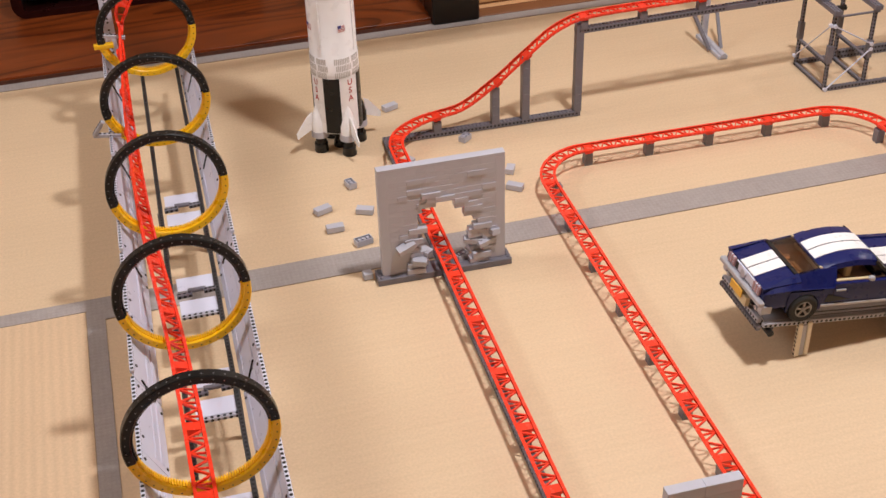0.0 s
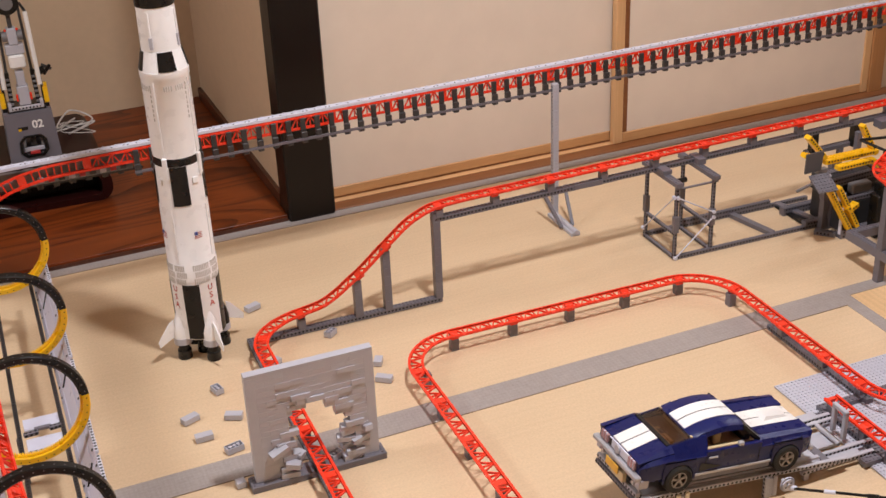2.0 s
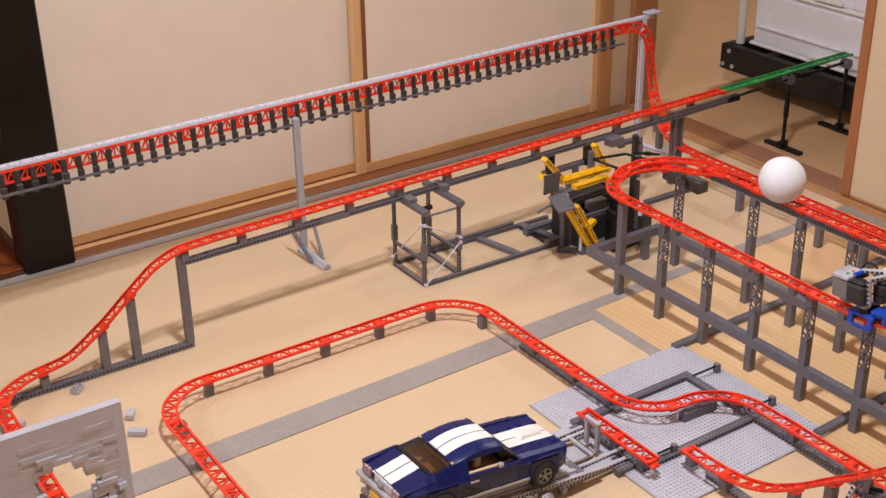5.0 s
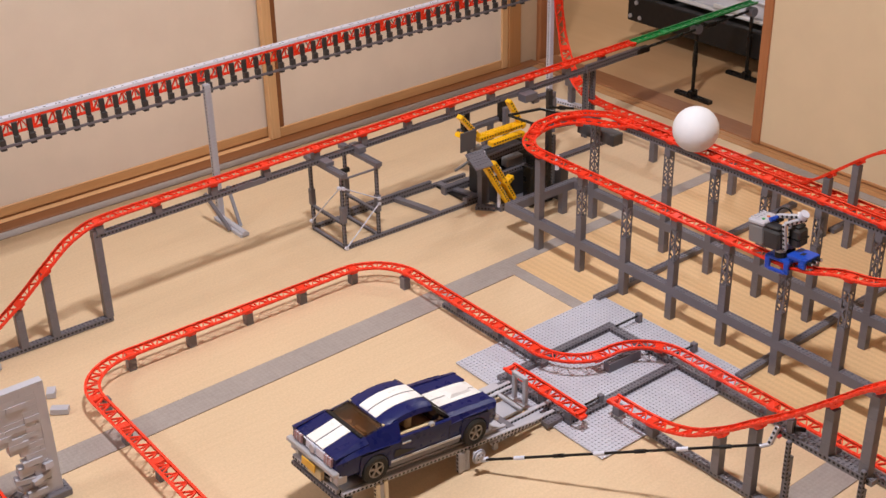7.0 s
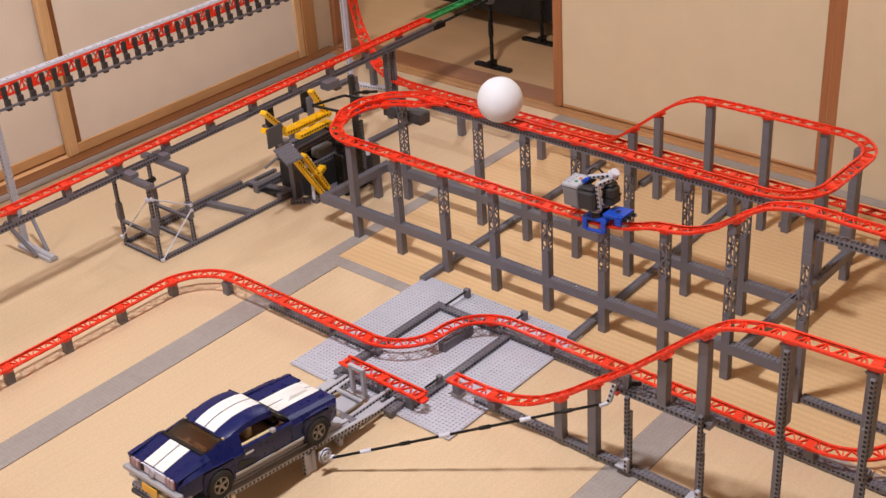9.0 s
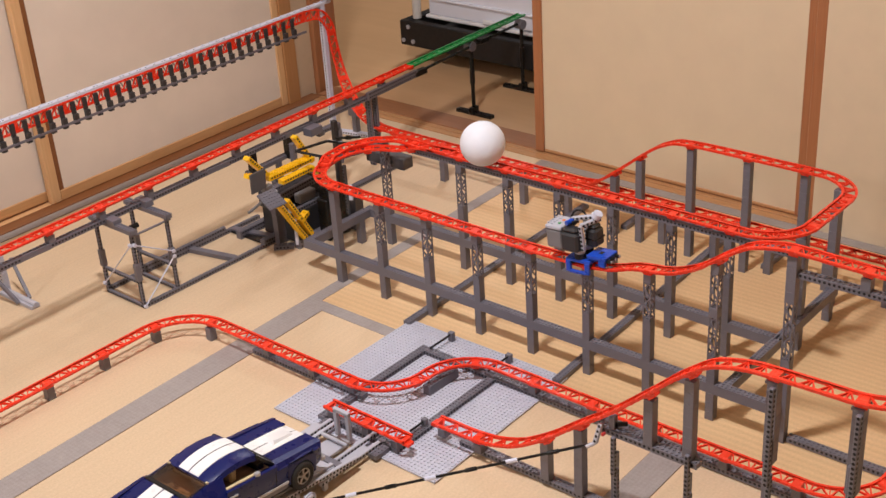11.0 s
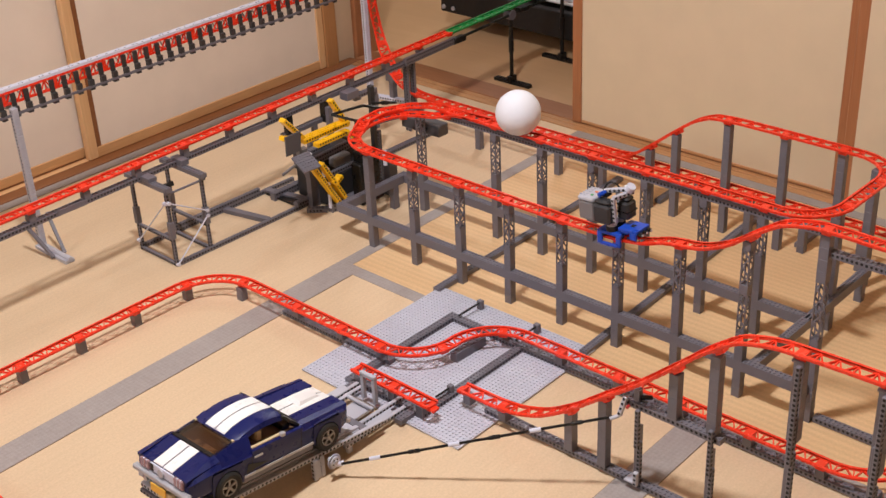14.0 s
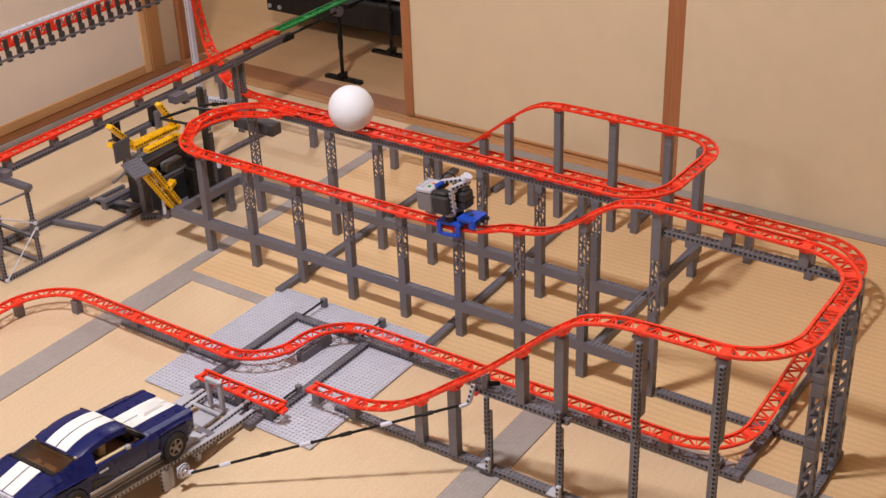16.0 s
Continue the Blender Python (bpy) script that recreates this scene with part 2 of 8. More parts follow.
SEAM_SHADE = mat("border_edge_brown", (0.25, 0.165, 0.10), 0.7, vary=0.5, scale=45)
HERI = woven_mat("tatami_border_cloth", (0.345, 0.306, 0.290), 0.0058)
PAPER = mat("fusuma_paper", (0.80, 0.695, 0.595), 0.75, vary=0.05, scale=14, bump=0.15, bump_scale=160)
PAPER_E = mat("fusuma_paper_yellowed", (0.70, 0.57, 0.395), 0.75, vary=0.05, scale=14, bump=0.15, bump_scale=160)
PLASTER = mat("sand_plaster", (0.60, 0.45, 0.305), 0.9, vary=0.06, scale=40, bump=0.4, bump_scale=500)
CEILING = mat("ceiling_board", (0.62, 0.52, 0.38), 0.8, vary=0.08, scale=6)
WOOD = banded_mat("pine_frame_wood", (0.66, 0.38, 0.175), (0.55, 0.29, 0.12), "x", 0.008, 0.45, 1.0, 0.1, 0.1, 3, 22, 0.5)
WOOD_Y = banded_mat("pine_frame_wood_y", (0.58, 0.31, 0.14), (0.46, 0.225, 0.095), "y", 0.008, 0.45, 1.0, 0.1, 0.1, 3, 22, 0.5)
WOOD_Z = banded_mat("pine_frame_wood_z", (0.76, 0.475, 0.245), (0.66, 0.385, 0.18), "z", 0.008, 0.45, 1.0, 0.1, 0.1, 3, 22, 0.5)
PINE_PALE = banded_mat("pale_rail_pine", (0.80, 0.50, 0.26), (0.70, 0.40, 0.19), "x", 0.008, 0.42, 1.0, 0.1, 0.1, 3, 22, 0.5)
REDWOOD_Y = banded_mat("reddish_sill_wood", (0.40, 0.185, 0.090), (0.32, 0.135, 0.060), "y", 0.008, 0.30, 1.0, 0.06, 0.1, 3, 22, 0.5)
SILLWOOD = banded_mat("brown_sill_wood", (0.27, 0.105, 0.037), (0.21, 0.075, 0.025), "x", 0.008, 0.42, 1.0, 0.1, 0.1, 3, 22, 0.5)
SILLWOOD_Z = banded_mat("brown_post_wood", (0.50, 0.25, 0.10), (0.41, 0.19, 0.072), "z", 0.008, 0.42, 1.0, 0.1, 0.1, 3, 22, 0.5)
SANDWALL = mat("pale_sand_wall", (0.69, 0.56, 0.39), 0.9, vary=0.05, scale=20, bump=0.3, bump_scale=420)
REDWOOD_Z = banded_mat("reddish_post_wood", (0.44, 0.185, 0.080), (0.33, 0.125, 0.050), "z", 0.008, 0.4, 1.0, 0.1, 0.1, 3, 22, 0.5)
TOKO = grain_mat("alcove_board_wood", (0.215, 0.046, 0.0095), (0.072, 0.014, 0.0034), 0.060, 0.34)
LACQUER_POST = mat("black_lacquer_post", (0.009, 0.006, 0.005), 0.34, vary=0.25, scale=5, spec=0.25)
DARKWOOD_Z = banded_mat("dark_stained_wood", (0.11, 0.035, 0.016), (0.06, 0.018, 0.01), "z", 0.01, 0.35, 1.0, 0.1, 0.1, 3, 20, 0.5)
TRAY = mat("lacquered_table", (0.022, 0.0045, 0.004), 0.30, vary=0.2, scale=8, spec=0.14)
NEXTFLOOR = banded_mat("next_room_board_floor", (0.68, 0.43, 0.235), (0.61, 0.37, 0.19), "y", 0.05, 0.35, 1.0, 0.05, 0.08, 2, 10, 0.4)

# ---- mesh building ----


class Mesh:
    """Collects boxes, prisms and sweeps into one mesh."""

    def __init__(self):
        self.v, self.f, self.m = [], [], []

    def add(self, verts, faces, mi=0):
        k = len(self.v)
        self.v.extend([tuple(p) for p in verts])
        self.f.extend([tuple(i + k for i in q) for q in faces])
        self.m.extend([mi] * len(faces))
        return self

    def box(self, lo, hi, mi=0, m=None):
        (a, b, c), (d, e, g) = lo, hi
        vs = [(a, b, c), (d, b, c), (d, e, c), (a, e, c), (a, b, g), (d, b, g), (d, e, g), (a, e, g)]
        if m is not None:
            vs = [m @ Vector(p) for p in vs]
        return self.add(vs, [(3, 2, 1, 0), (4, 5, 6, 7), (0, 1, 5, 4), (1, 2, 6, 5), (2, 3, 7, 6), (3, 0, 4, 7)], mi)

    def cbox(self, lo, hi, c=0.0015, mi=0, m=None):
        """A box with chamfered edges all round."""
        (x0, y0, z0), (x1, y1, z1) = lo, hi
        vs, idx = [], {}
        for sx in (0, 1):
            for sy in (0, 1):
                for sz in (0, 1):
                    px, py, pz = (x0, x1)[sx], (y0, y1)[sy], (z0, z1)[sz]
                    dx, dy, dz = (c, -c)[sx], (c, -c)[sy], (c, -c)[sz]
                    for a, p in enumerate(((px, py + dy, pz + dz), (px + dx, py, pz + dz), (px + dx, py + dy, pz))):
                        idx[sx, sy, sz, a] = len(vs)
                        vs.append(p)
        g = lambda sx, sy, sz, a: idx[sx, sy, sz, a]
        fs = []
        for s in (0, 1):
            q = [(0, 0), (1, 0), (1, 1), (0, 1)]
            fs.append([g(s, *k, 0) for k in (q if s else q[::-1])])
            fs.append([g(k[0], s, k[1], 1) for k in (q[::-1] if s else q)])
            fs.append([g(*k, s, 2) for k in (q if s else q[::-1])])
        for a, b in ((0, 0), (0, 1), (1, 0), (1, 1)):
            e1 = [g(a, b, 0, 0), g(a, b, 1, 0), g(a, b, 1, 1), g(a, b, 0, 1)]
            e2 = [g(a, 0, b, 0), g(a, 0, b, 2), g(a, 1, b, 2), g(a, 1, b, 0)]
            e3 = [g(0, a, b, 1), g(1, a, b, 1), g(1, a, b, 2), g(0, a, b, 2)]
            fs.append(e1 if a != b else e1[::-1])
            fs.append(e2 if a == b else e2[::-1])
            fs.append(e3 if a != b else e3[::-1])
        for sx in (0, 1):
            for sy in (0, 1):
                for sz in (0, 1):
                    t = [g(sx, sy, sz, 0), g(sx, sy, sz, 1), g(sx, sy, sz, 2)]
                    fs.append(t if (sx + sy + sz) % 2 else t[::-1])
        if m is not None:
            vs = [m @ Vector(p) for p in vs]
        return self.add(vs, fs, mi)

    def rod(self, p0, p1, r, n=8, mi=0, r1=None, caps=True):
        p0, p1 = Vector(p0), Vector(p1)
        d = (p1 - p0).normalized()
        a = d.orthogonal().normalized()
        b = d.cross(a)
        r1 = r if r1 is None else r1
        vs = [p0 + r * (math.cos(2 * math.pi * k / n) * a + math.sin(2 * math.pi * k / n) * b) for k in range(n)]
        vs += [p1 + r1 * (math.cos(2 * math.pi * k / n) * a + math.sin(2 * math.pi * k / n) * b) for k in range(n)]
        fs = [(k, (k + 1) % n, n + (k + 1) % n, n + k) for k in range(n)]
        if caps:
            fs += [tuple(range(n))[::-1], tuple(range(n, 2 * n))]
        return self.add(vs, fs, mi)

    def lathe(self, at, profile, n=32, mi=0, caps=True):
        """Rings of (radius, height) about a vertical axis."""
        x, y, z = at
        vs = [(x + r * math.cos(2 * math.pi * k / n), y + r * math.sin(2 * math.pi * k / n), z + h) for r, h in profile for k in range(n)]
        fs = [(j * n + k, j * n + (k + 1) % n, (j + 1) * n + (k + 1) % n, (j + 1) * n + k) for j in range(len(profile) - 1) for k in range(n)]
        if caps:
            fs += [tuple(range(n))[::-1], tuple(range((len(profile) - 1) * n, len(profile) * n))]
        return self.add(vs, fs, mi)

    def bar(self, p0, p1, w, h, mi=0, up=(0, 0, 1)):
        """A square bar from point to point, w wide and h high, centred on the line."""
        m, length = along(p0, p1, up)
        return self.box((0, -w / 2, -h / 2), (length, w / 2, h / 2), mi, m)

    def sweep(self, frames, section, mi=0, closed=False):
        """A closed section of (side, up) swept along frames of (place, side, up)."""
        n = len(section)
        vs = [p + a * s + b * u for p, s, u in frames for a, b in section]
        fs = [(j * n + k, j * n + (k + 1) % n, (j + 1) * n + (k + 1) % n, (j + 1) * n + k) for j in range(len(frames) - 1) for k in range(n)]
        if not closed:
            fs += [tuple(range(n))[::-1], tuple(range((len(frames) - 1) * n, len(frames) * n))]
        return self.add(vs, fs, mi)

    def stud(self, p, mi=0, m=None, r=0.0024, h=0.0017, n=6):
        x, y, z = p
        vs = [(x + r * math.cos(2 * math.pi * k / n), y + r * math.sin(2 * math.pi * k / n), z + e) for e in (0, h) for k in range(n)]
        if m is not None:
            vs = [m @ Vector(q) for q in vs]
        return self.add(vs, [(k, (k + 1) % n, n + (k + 1) % n, n + k) for k in range(n)] + [tuple(range(n, 2 * n))], mi)

    def disc(self, p, normal, r, mi=0, n=8, lift=0.00018):
        p, d = Vector(p), Vector(normal).normalized()
        a = d.orthogonal().normalized()
        b = d.cross(a)
        return self.add([p + d * lift + r * (math.cos(2 * math.pi * k / n) * a + math.sin(2 * math.pi * k / n) * b) for k in range(n)], [tuple(range(n))], mi)

    def data(self, name, mats):
        me = bpy.data.meshes.new(name)
        me.from_pydata(self.v, [], self.f)
        for mt in mats:
            me.materials.append(mt)
        me.polygons.foreach_set("material_index", self.m)
        me.polygons.foreach_set("use_smooth", [True] * len(self.f))
        me.set_sharp_from_angle(angle=radians(34))
        me.update()
        return me


def along(p0, p1, up=(0, 0, 1)):
    """The matrix whose x runs from p0 to p1 with z as near to up as can be, and the length."""
    p0, p1 = Vector(p0), Vector(p1)
    d = p1 - p0
    length = d.length
    x = d.normalized()
    up = Vector(up)
    if abs(x.dot(up)) > 0.99:
        up = Vector((0, 1, 0))
    y = up.cross(x).normalized()
    z = x.cross(y)
    m = Matrix(((x.x, y.x, z.x, p0.x), (x.y, y.y, z.y, p0.y), (x.z, y.z, z.z, p0.z), (0, 0, 0, 1)))
    return m, length


def part(name, me, mats, parent, label=""):
    """Links a Mesh as one object under a thing or under a part."""
    mats = mats if isinstance(mats, (list, tuple)) else [mats]
    ob = new(name, me.data(name, mats) if isinstance(me, Mesh) else me)
    if parent is not None:
        ob.parent = parent
    if label:
        ob["label"] = label
    return ob


def thing(name, label, category, group="", at=(0, 0, 0), kind=""):
    """An empty at the thing's base, which carries its parts."""
    ob = new(name)
    ob.empty_display_size = 0.02
    ob.location = at
    return tagged(ob, label, category, group, kind)


def solid(name, me, mats, label, category, group="", kind=""):
    """A thing that is one mesh."""
    return tagged(part(name, me, mats, None), label, category, group, kind)


STUD = 0.008
BRICK = 0.0096


def brick_beam(me, p0, p1, rows=2, bricks=1, mi=0, hole=1, studs=True, holes=True, up=(0, 0, 1)):
    """A beam of studded bricks, its bottom line from p0 to p1: rows of studs wide, with near-black discs along its
    sides for shaded holes.
    """
    m, length = along(p0, p1, up)
    w, h = rows * STUD, bricks * BRICK
    me.box((0, -w / 2, 0), (length, w / 2, h), mi, m)
    n = int(length / STUD + 0.01)
    if studs:
        for k in range(n):
            for r in range(rows):
                me.stud(((k + 0.5) * STUD, (r + 0.5) * STUD - w / 2, h), mi, m)
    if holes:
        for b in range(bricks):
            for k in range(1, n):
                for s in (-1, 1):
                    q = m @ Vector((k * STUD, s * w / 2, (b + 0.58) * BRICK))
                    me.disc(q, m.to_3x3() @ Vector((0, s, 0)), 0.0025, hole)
    return me


def liftarm(me, p0, p1, w=0.0076, h=0.0078, mi=0, hole=1, up=(0, 0, 1), faces=((0, 1), (0, -1))):
    """A stud-less beam on its centre line with a near-black disc for the shaded hole at every stud."""
    m, length = along(p0, p1, up)
    me.cbox((0, -w / 2, -h / 2), (length, w / 2, h / 2), 0.0012, mi, m)
    n = max(int(round(length / STUD)), 1)
    for k in range(n):
        for fx, fy in faces:
            if fy:
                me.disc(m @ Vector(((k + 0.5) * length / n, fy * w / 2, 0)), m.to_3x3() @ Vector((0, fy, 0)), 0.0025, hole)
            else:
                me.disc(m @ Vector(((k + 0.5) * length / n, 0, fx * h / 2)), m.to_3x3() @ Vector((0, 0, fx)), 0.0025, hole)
    return me


def stack(me, x, y, z0, z1, w=0.0158, mi=0):
    """A post of plain bricks, with a fine joint between one and the next."""
    n = max(int(round((z1 - z0) / (BRICK * 2))), 1)
    for k in range(n):
        a, b = z0 + (z1 - z0) * k / n, z0 + (z1 - z0) * (k + 1) / n
        me.cbox((x - w / 2, y - w / 2, a), (x + w / 2, y + w / 2, b), 0.0004, mi)
    return me


def lattice(me, x, y, z0, z1, w=0.0156, mi=0, cell=0.0165):
    """An open girder post: four legs with a zigzag on each side."""
    h, t = w / 2 - 0.0011, 0.0022
    for sx in (-1, 1):
        for sy in (-1, 1):
            me.box((x + sx * h - t / 2, y + sy * h - t / 2, z0), (x + sx * h + t / 2, y + sy * h + t / 2, z1), mi)
    n = max(int(round((z1 - z0) / cell)), 1)
    for k in range(n):
        a, b = z0 + (z1 - z0) * k / n, z0 + (z1 - z0) * (k + 1) / n
        q = h if k % 2 else -h
        for s in (-1, 1):
            me.bar((x - q, y + s * h, a), (x + q, y + s * h, b), 0.0018, 0.0026, mi)
            me.bar((x + s * h, y - q, a), (x + s * h, y + q, b), 0.0018, 0.0026, mi)
    for z in (z0 + 0.0015, z1 - 0.0015):
        me.box((x - w / 2, y - w / 2, z - 0.0015), (x + w / 2, y + w / 2, z + 0.0015), mi)
    return me


def tower(me, x, y, z0, z1, w=0.0200, unit=0.096):
    """Tall supports stacked end to end: each has a solid head and an open, crossed shaft below it."""
    top = z1
    while top > z0 + 0.01:
        low = max(top - unit, z0)
        neck = max(top - 0.025, low)
        me.cbox((x - w / 2, y - w / 2, neck), (x + w / 2, y + w / 2, top - 0.0003), 0.001)
        h, t = w / 2 - 0.0018, 0.0036
        for sx in (-1, 1):
            for sy in (-1, 1):
                me.box((x + sx * h - t / 2, y + sy * h - t / 2, low), (x + sx * h + t / 2, y + sy * h + t / 2, neck))
        n = max(round((neck - low) / 0.036), 1) if neck > low else 0
        for k in range(n):
            a, b = low + (neck - low) * k / n, low + (neck - low) * (k + 1) / n
            for s in (-1, 1):
                me.bar((x - h, y + s * (h + 0.0004), b - 0.003), (x + h, y + s * (h + 0.0004), a + 0.003), 0.0024, 0.0040)
                me.bar((x + s * (h + 0.0004), y - h, b - 0.003), (x + s * (h + 0.0004), y + h, a + 0.003), 0.0024, 0.0040)
            me.box((x - w / 2 + 0.0004, y - w / 2 + 0.0004, a), (x + w / 2 - 0.0004, y + w / 2 - 0.0004, a + 0.0026))
        top = low
    return me


# ---- the room ----
# The room stands turned by a hair against the toy tracks.
ROOM = Matrix.Rotation(radians(0.9), 4, "Z")
H = 2.42


def room_part(name, lo, hi, material, parent=None, chamfer=0.0, turned=True):
    me = Mesh()
    me.cbox(lo, hi, chamfer) if chamfer else me.box(lo, hi)
    ob = part(name, me, material, parent)
    if parent is None:
        ob.matrix_world = ROOM if turned else Matrix.Identity(4)
        ob["kind"] = "structure"
    return ob


sub = Mesh()
sub.box((-4.7, -3.3, -0.14), (0.95, 0.90, -0.055))
floor = part("floor", sub, PLASTER, None)
floor.matrix_world = ROOM
tagged(floor, "tatami floor of straw-coloured mats with grey cloth borders", "floor", kind="structure")


def slab(me, corners, z0, z1):
    """A flat four-cornered slab; the corners run anticlockwise from the south-west."""
    return me.add([(x, y, z0) for x, y in corners] + [(x, y, z1) for x, y in corners], [(3, 2, 1, 0), (4, 5, 6, 7), (0, 1, 5, 4), (1, 2, 6, 5), (2, 3, 7, 6), (3, 0, 4, 7)])


def tatami(corners, axis, borders, w=0.030):
    """A mat that lies in the floor; borders names the sides that carry cloth: n, s, e, w."""
    sw, se, ne, nw = (Vector(p) for p in corners)
    ob = part("tatami_mat", slab(Mesh(), (sw, se, ne, nw), -0.05, 0.0), {"x": TATAMI_X, "y": TATAMI_Y, "e": TATAMI_E}[axis], floor)
    for b in borders:
        p, q, r, t = {"n": (nw, ne, sw, se), "s": (se, sw, ne, nw), "e": (ne, se, nw, sw), "w": (sw, nw, se, ne)}[b]
        strip = [p + (r - p).normalized() * w, q + (t - q).normalized() * w, q, p]
        part("border_cloth", slab(Mesh(), strip, -0.02, 0.0013), HERI, ob, "grey woven border cloth")
        # Dark strip for the cloth's seam and the shadow gap beside it.
        edge = [p + (r - p).normalized() * (w + 0.0013), q + (t - q).normalized() * (w + 0.0013), q + (t - q).normalized() * w, p + (r - p).normalized() * w]
        part("border_stitching", slab(Mesh(), edge, -0.02, 0.0005), SEAM_SHADE, ob, "dark brown seam line with its shadow gap")


def seam(x):
    """The joint between the row along the alcove and the mats before it."""
    return -0.0145 + 0.0086 * (x + 0.1)


def squared(x, y):
    """The x, in the turned room, of a line that runs true to the tracks."""
    return x + 0.0157 * y


# mats run along the alcove wall, then one across at the east, then along again
YN, YD, YS, XE, XM = 0.871, -0.885, -1.82, 0.780, -0.112
for x0, x1 in ((-4.6, -2.78), (-2.78, -0.985), (-0.985, None)):
    tatami(((x0, seam(x0)), (x1 or squared(XE, 0), seam(x1 or XE)), (x1 or squared(XE, YN), YN), (x0, YN)), "x", "ns", 0.032)
tatami(((squared(XM, YS), YS), (squared(XE, YS), YS), (squared(XE, 0), seam(XE)), (squared(XM, 0), seam(XM))), "e", "we")
tatami(((-1.829, YD), (squared(XM, YD), YD), (squared(XM, 0), seam(XM)), (-1.829, seam(-1.829))), "x", "ns")
tatami(((-1.829, YS), (squared(XM, YS), YS), (squared(XM, YD), YD), (-1.829, YD)), "x", "n")
for x0, x1 in ((-2.71, -1.829), (-3.60, -2.71), (-4.60, -3.60)):
    tatami(((x0, YS), (x1, YS), (x1, seam(x1)), (x0, seam(x0))), "y", "we")
tatami(((-4.60, -2.70), (-1.60, -2.70), (-1.60, YS), (-4.60, YS)), "x", "ns")
tatami(((-1.60, -2.70), (squared(XE, -2.7), -2.70), (squared(XE, YS), YS), (-1.60, YS)), "x", "ns")
tatami(((-4.60, -3.25), (squared(XE, -3.25), -3.25), (squared(XE, -2.7), -2.70), (-4.60, -2.70)), "x", "ns")

# sill and sliding screens of the north side
room_part("sill_north", (-0.900, 0.8725, -0.04), (0.834, 0.9165, 0.003), SILLWOOD, chamfer=0.001)
room_part("sill_rail", (-0.900, 0.917, -0.04), (0.731, 0.937, 0.0025), PINE_PALE, chamfer=0.001)
# Lies flush; the groove's shade is put into this board's darker colour.
room_part("sill_back", (-0.900, 0.9372, -0.04), (0.731, 0.985, 0.0025), SILLWOOD)


def fusuma(name, x0, x1, y, rail, left, right, lining=0.0):
    """A sliding paper screen with a wooden frame, lying along the x axis."""
    t, top, z0 = 0.02, 1.80, 0.0032
    base = thing(name, "sliding paper screen with a pine frame", "sliding screen", kind="structure")
    base.matrix_world = ROOM @ Matrix.Translation((0, 0, 0))
    p = Mesh().box((x0 + left + lining, y + 0.003, z0 + rail), (x1 - right, y + t - 0.003, top - 0.024))
    part("paper_panel", p, PAPER, base)
    for a, b in ((x0, x0 + left), (x1 - right, x1)):
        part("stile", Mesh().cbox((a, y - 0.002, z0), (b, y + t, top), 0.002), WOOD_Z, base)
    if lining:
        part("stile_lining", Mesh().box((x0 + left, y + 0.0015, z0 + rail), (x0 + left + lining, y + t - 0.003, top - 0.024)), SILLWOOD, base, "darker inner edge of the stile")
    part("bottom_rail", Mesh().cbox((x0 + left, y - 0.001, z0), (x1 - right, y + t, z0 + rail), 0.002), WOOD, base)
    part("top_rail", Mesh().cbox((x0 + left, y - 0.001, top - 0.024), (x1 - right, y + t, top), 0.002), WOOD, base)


fusuma("screen_north_1", -0.9005, -0.045, 0.9425, 0.026, 0.012, 0.024)
fusuma("screen_north_2", -0.104, 0.7308, 0.912, 0.028, 0.027, 0.024, 0.014)
room_part("door_post_north", (0.7312, 0.905, -0.02), (0.779, 0.985, 1.80), SILLWOOD_Z, chamfer=0.002)
room_part("lintel_north", (-0.9005, 0.88, 1.80), (0.834, 0.99, 1.86), WOOD)
room_part("wall_north_upper", (-0.9005, 0.89, 1.86), (0.834, 0.985, H), PLASTER)
room_part("wall_north_strip", (0.7795, 0.9175, -0.02), (0.8535, 0.985, 1.80), PLASTER)
room_part("corner_post", (0.854, 0.903, -0.03), (0.955, 0.99, H), REDWOOD_Z, chamfer=0.004)
room_part("wall_north_back", (-0.95, 0.992, -0.05), (0.955, 1.05, H), PLASTER)

# the alcove with its dark board and black post
room_part("alcove_board", (-4.6, 0.874, -0.04), (-1.0168, 1.80, 0.016), TOKO, chamfer=0.0006)
room_part("alcove_lip", (-4.6, 0.8712, -0.04), (-1.0168, 0.8738, 0.010), DARKWOOD_Z)
room_part("wall_alcove_back", (-4.6, 1.80, -0.05), (-0.95, 1.88, H), PLASTER)
room_part("wall_alcove_side", (-1.006, 0.936, -0.05), (-0.95, 1.80, H), PLASTER)
room_part("alcove_side_base", (-1.0164, 0.936, -0.04), (-1.006, 1.792, 0.046), DARKWOOD_Z)
post = room_part("alcove_post", (-1.0165, 0.858, 0.0014), (-0.901, 0.9355, H), LACQUER_POST, chamfer=0.004)
post["label"] = "black lacquered square alcove post"
room_part("wall_alcove_top", (-4.6, 0.89, 1.9), (-1.0168, 0.97, H), PLASTER)

# east side, true to the tracks: the opening to the next room, a sliding screen, then plain wall
room_part("sill_east_edge", (0.7815, -0.705, -0.04), (0.8025, 0.885, 0.0025), WOOD_Y, chamfer=0.001, turned=False)
room_part("sill_east_rail", (0.8045, -0.705, -0.04), (0.8205, 0.885, 0.0035), WOOD_Y, chamfer=0.001, turned=False)
room_part("sill_east", (0.821, -0.705, -0.04), (0.898, 0.905, 0.0060), REDWOOD_Y, chamfer=0.0015, turned=False)


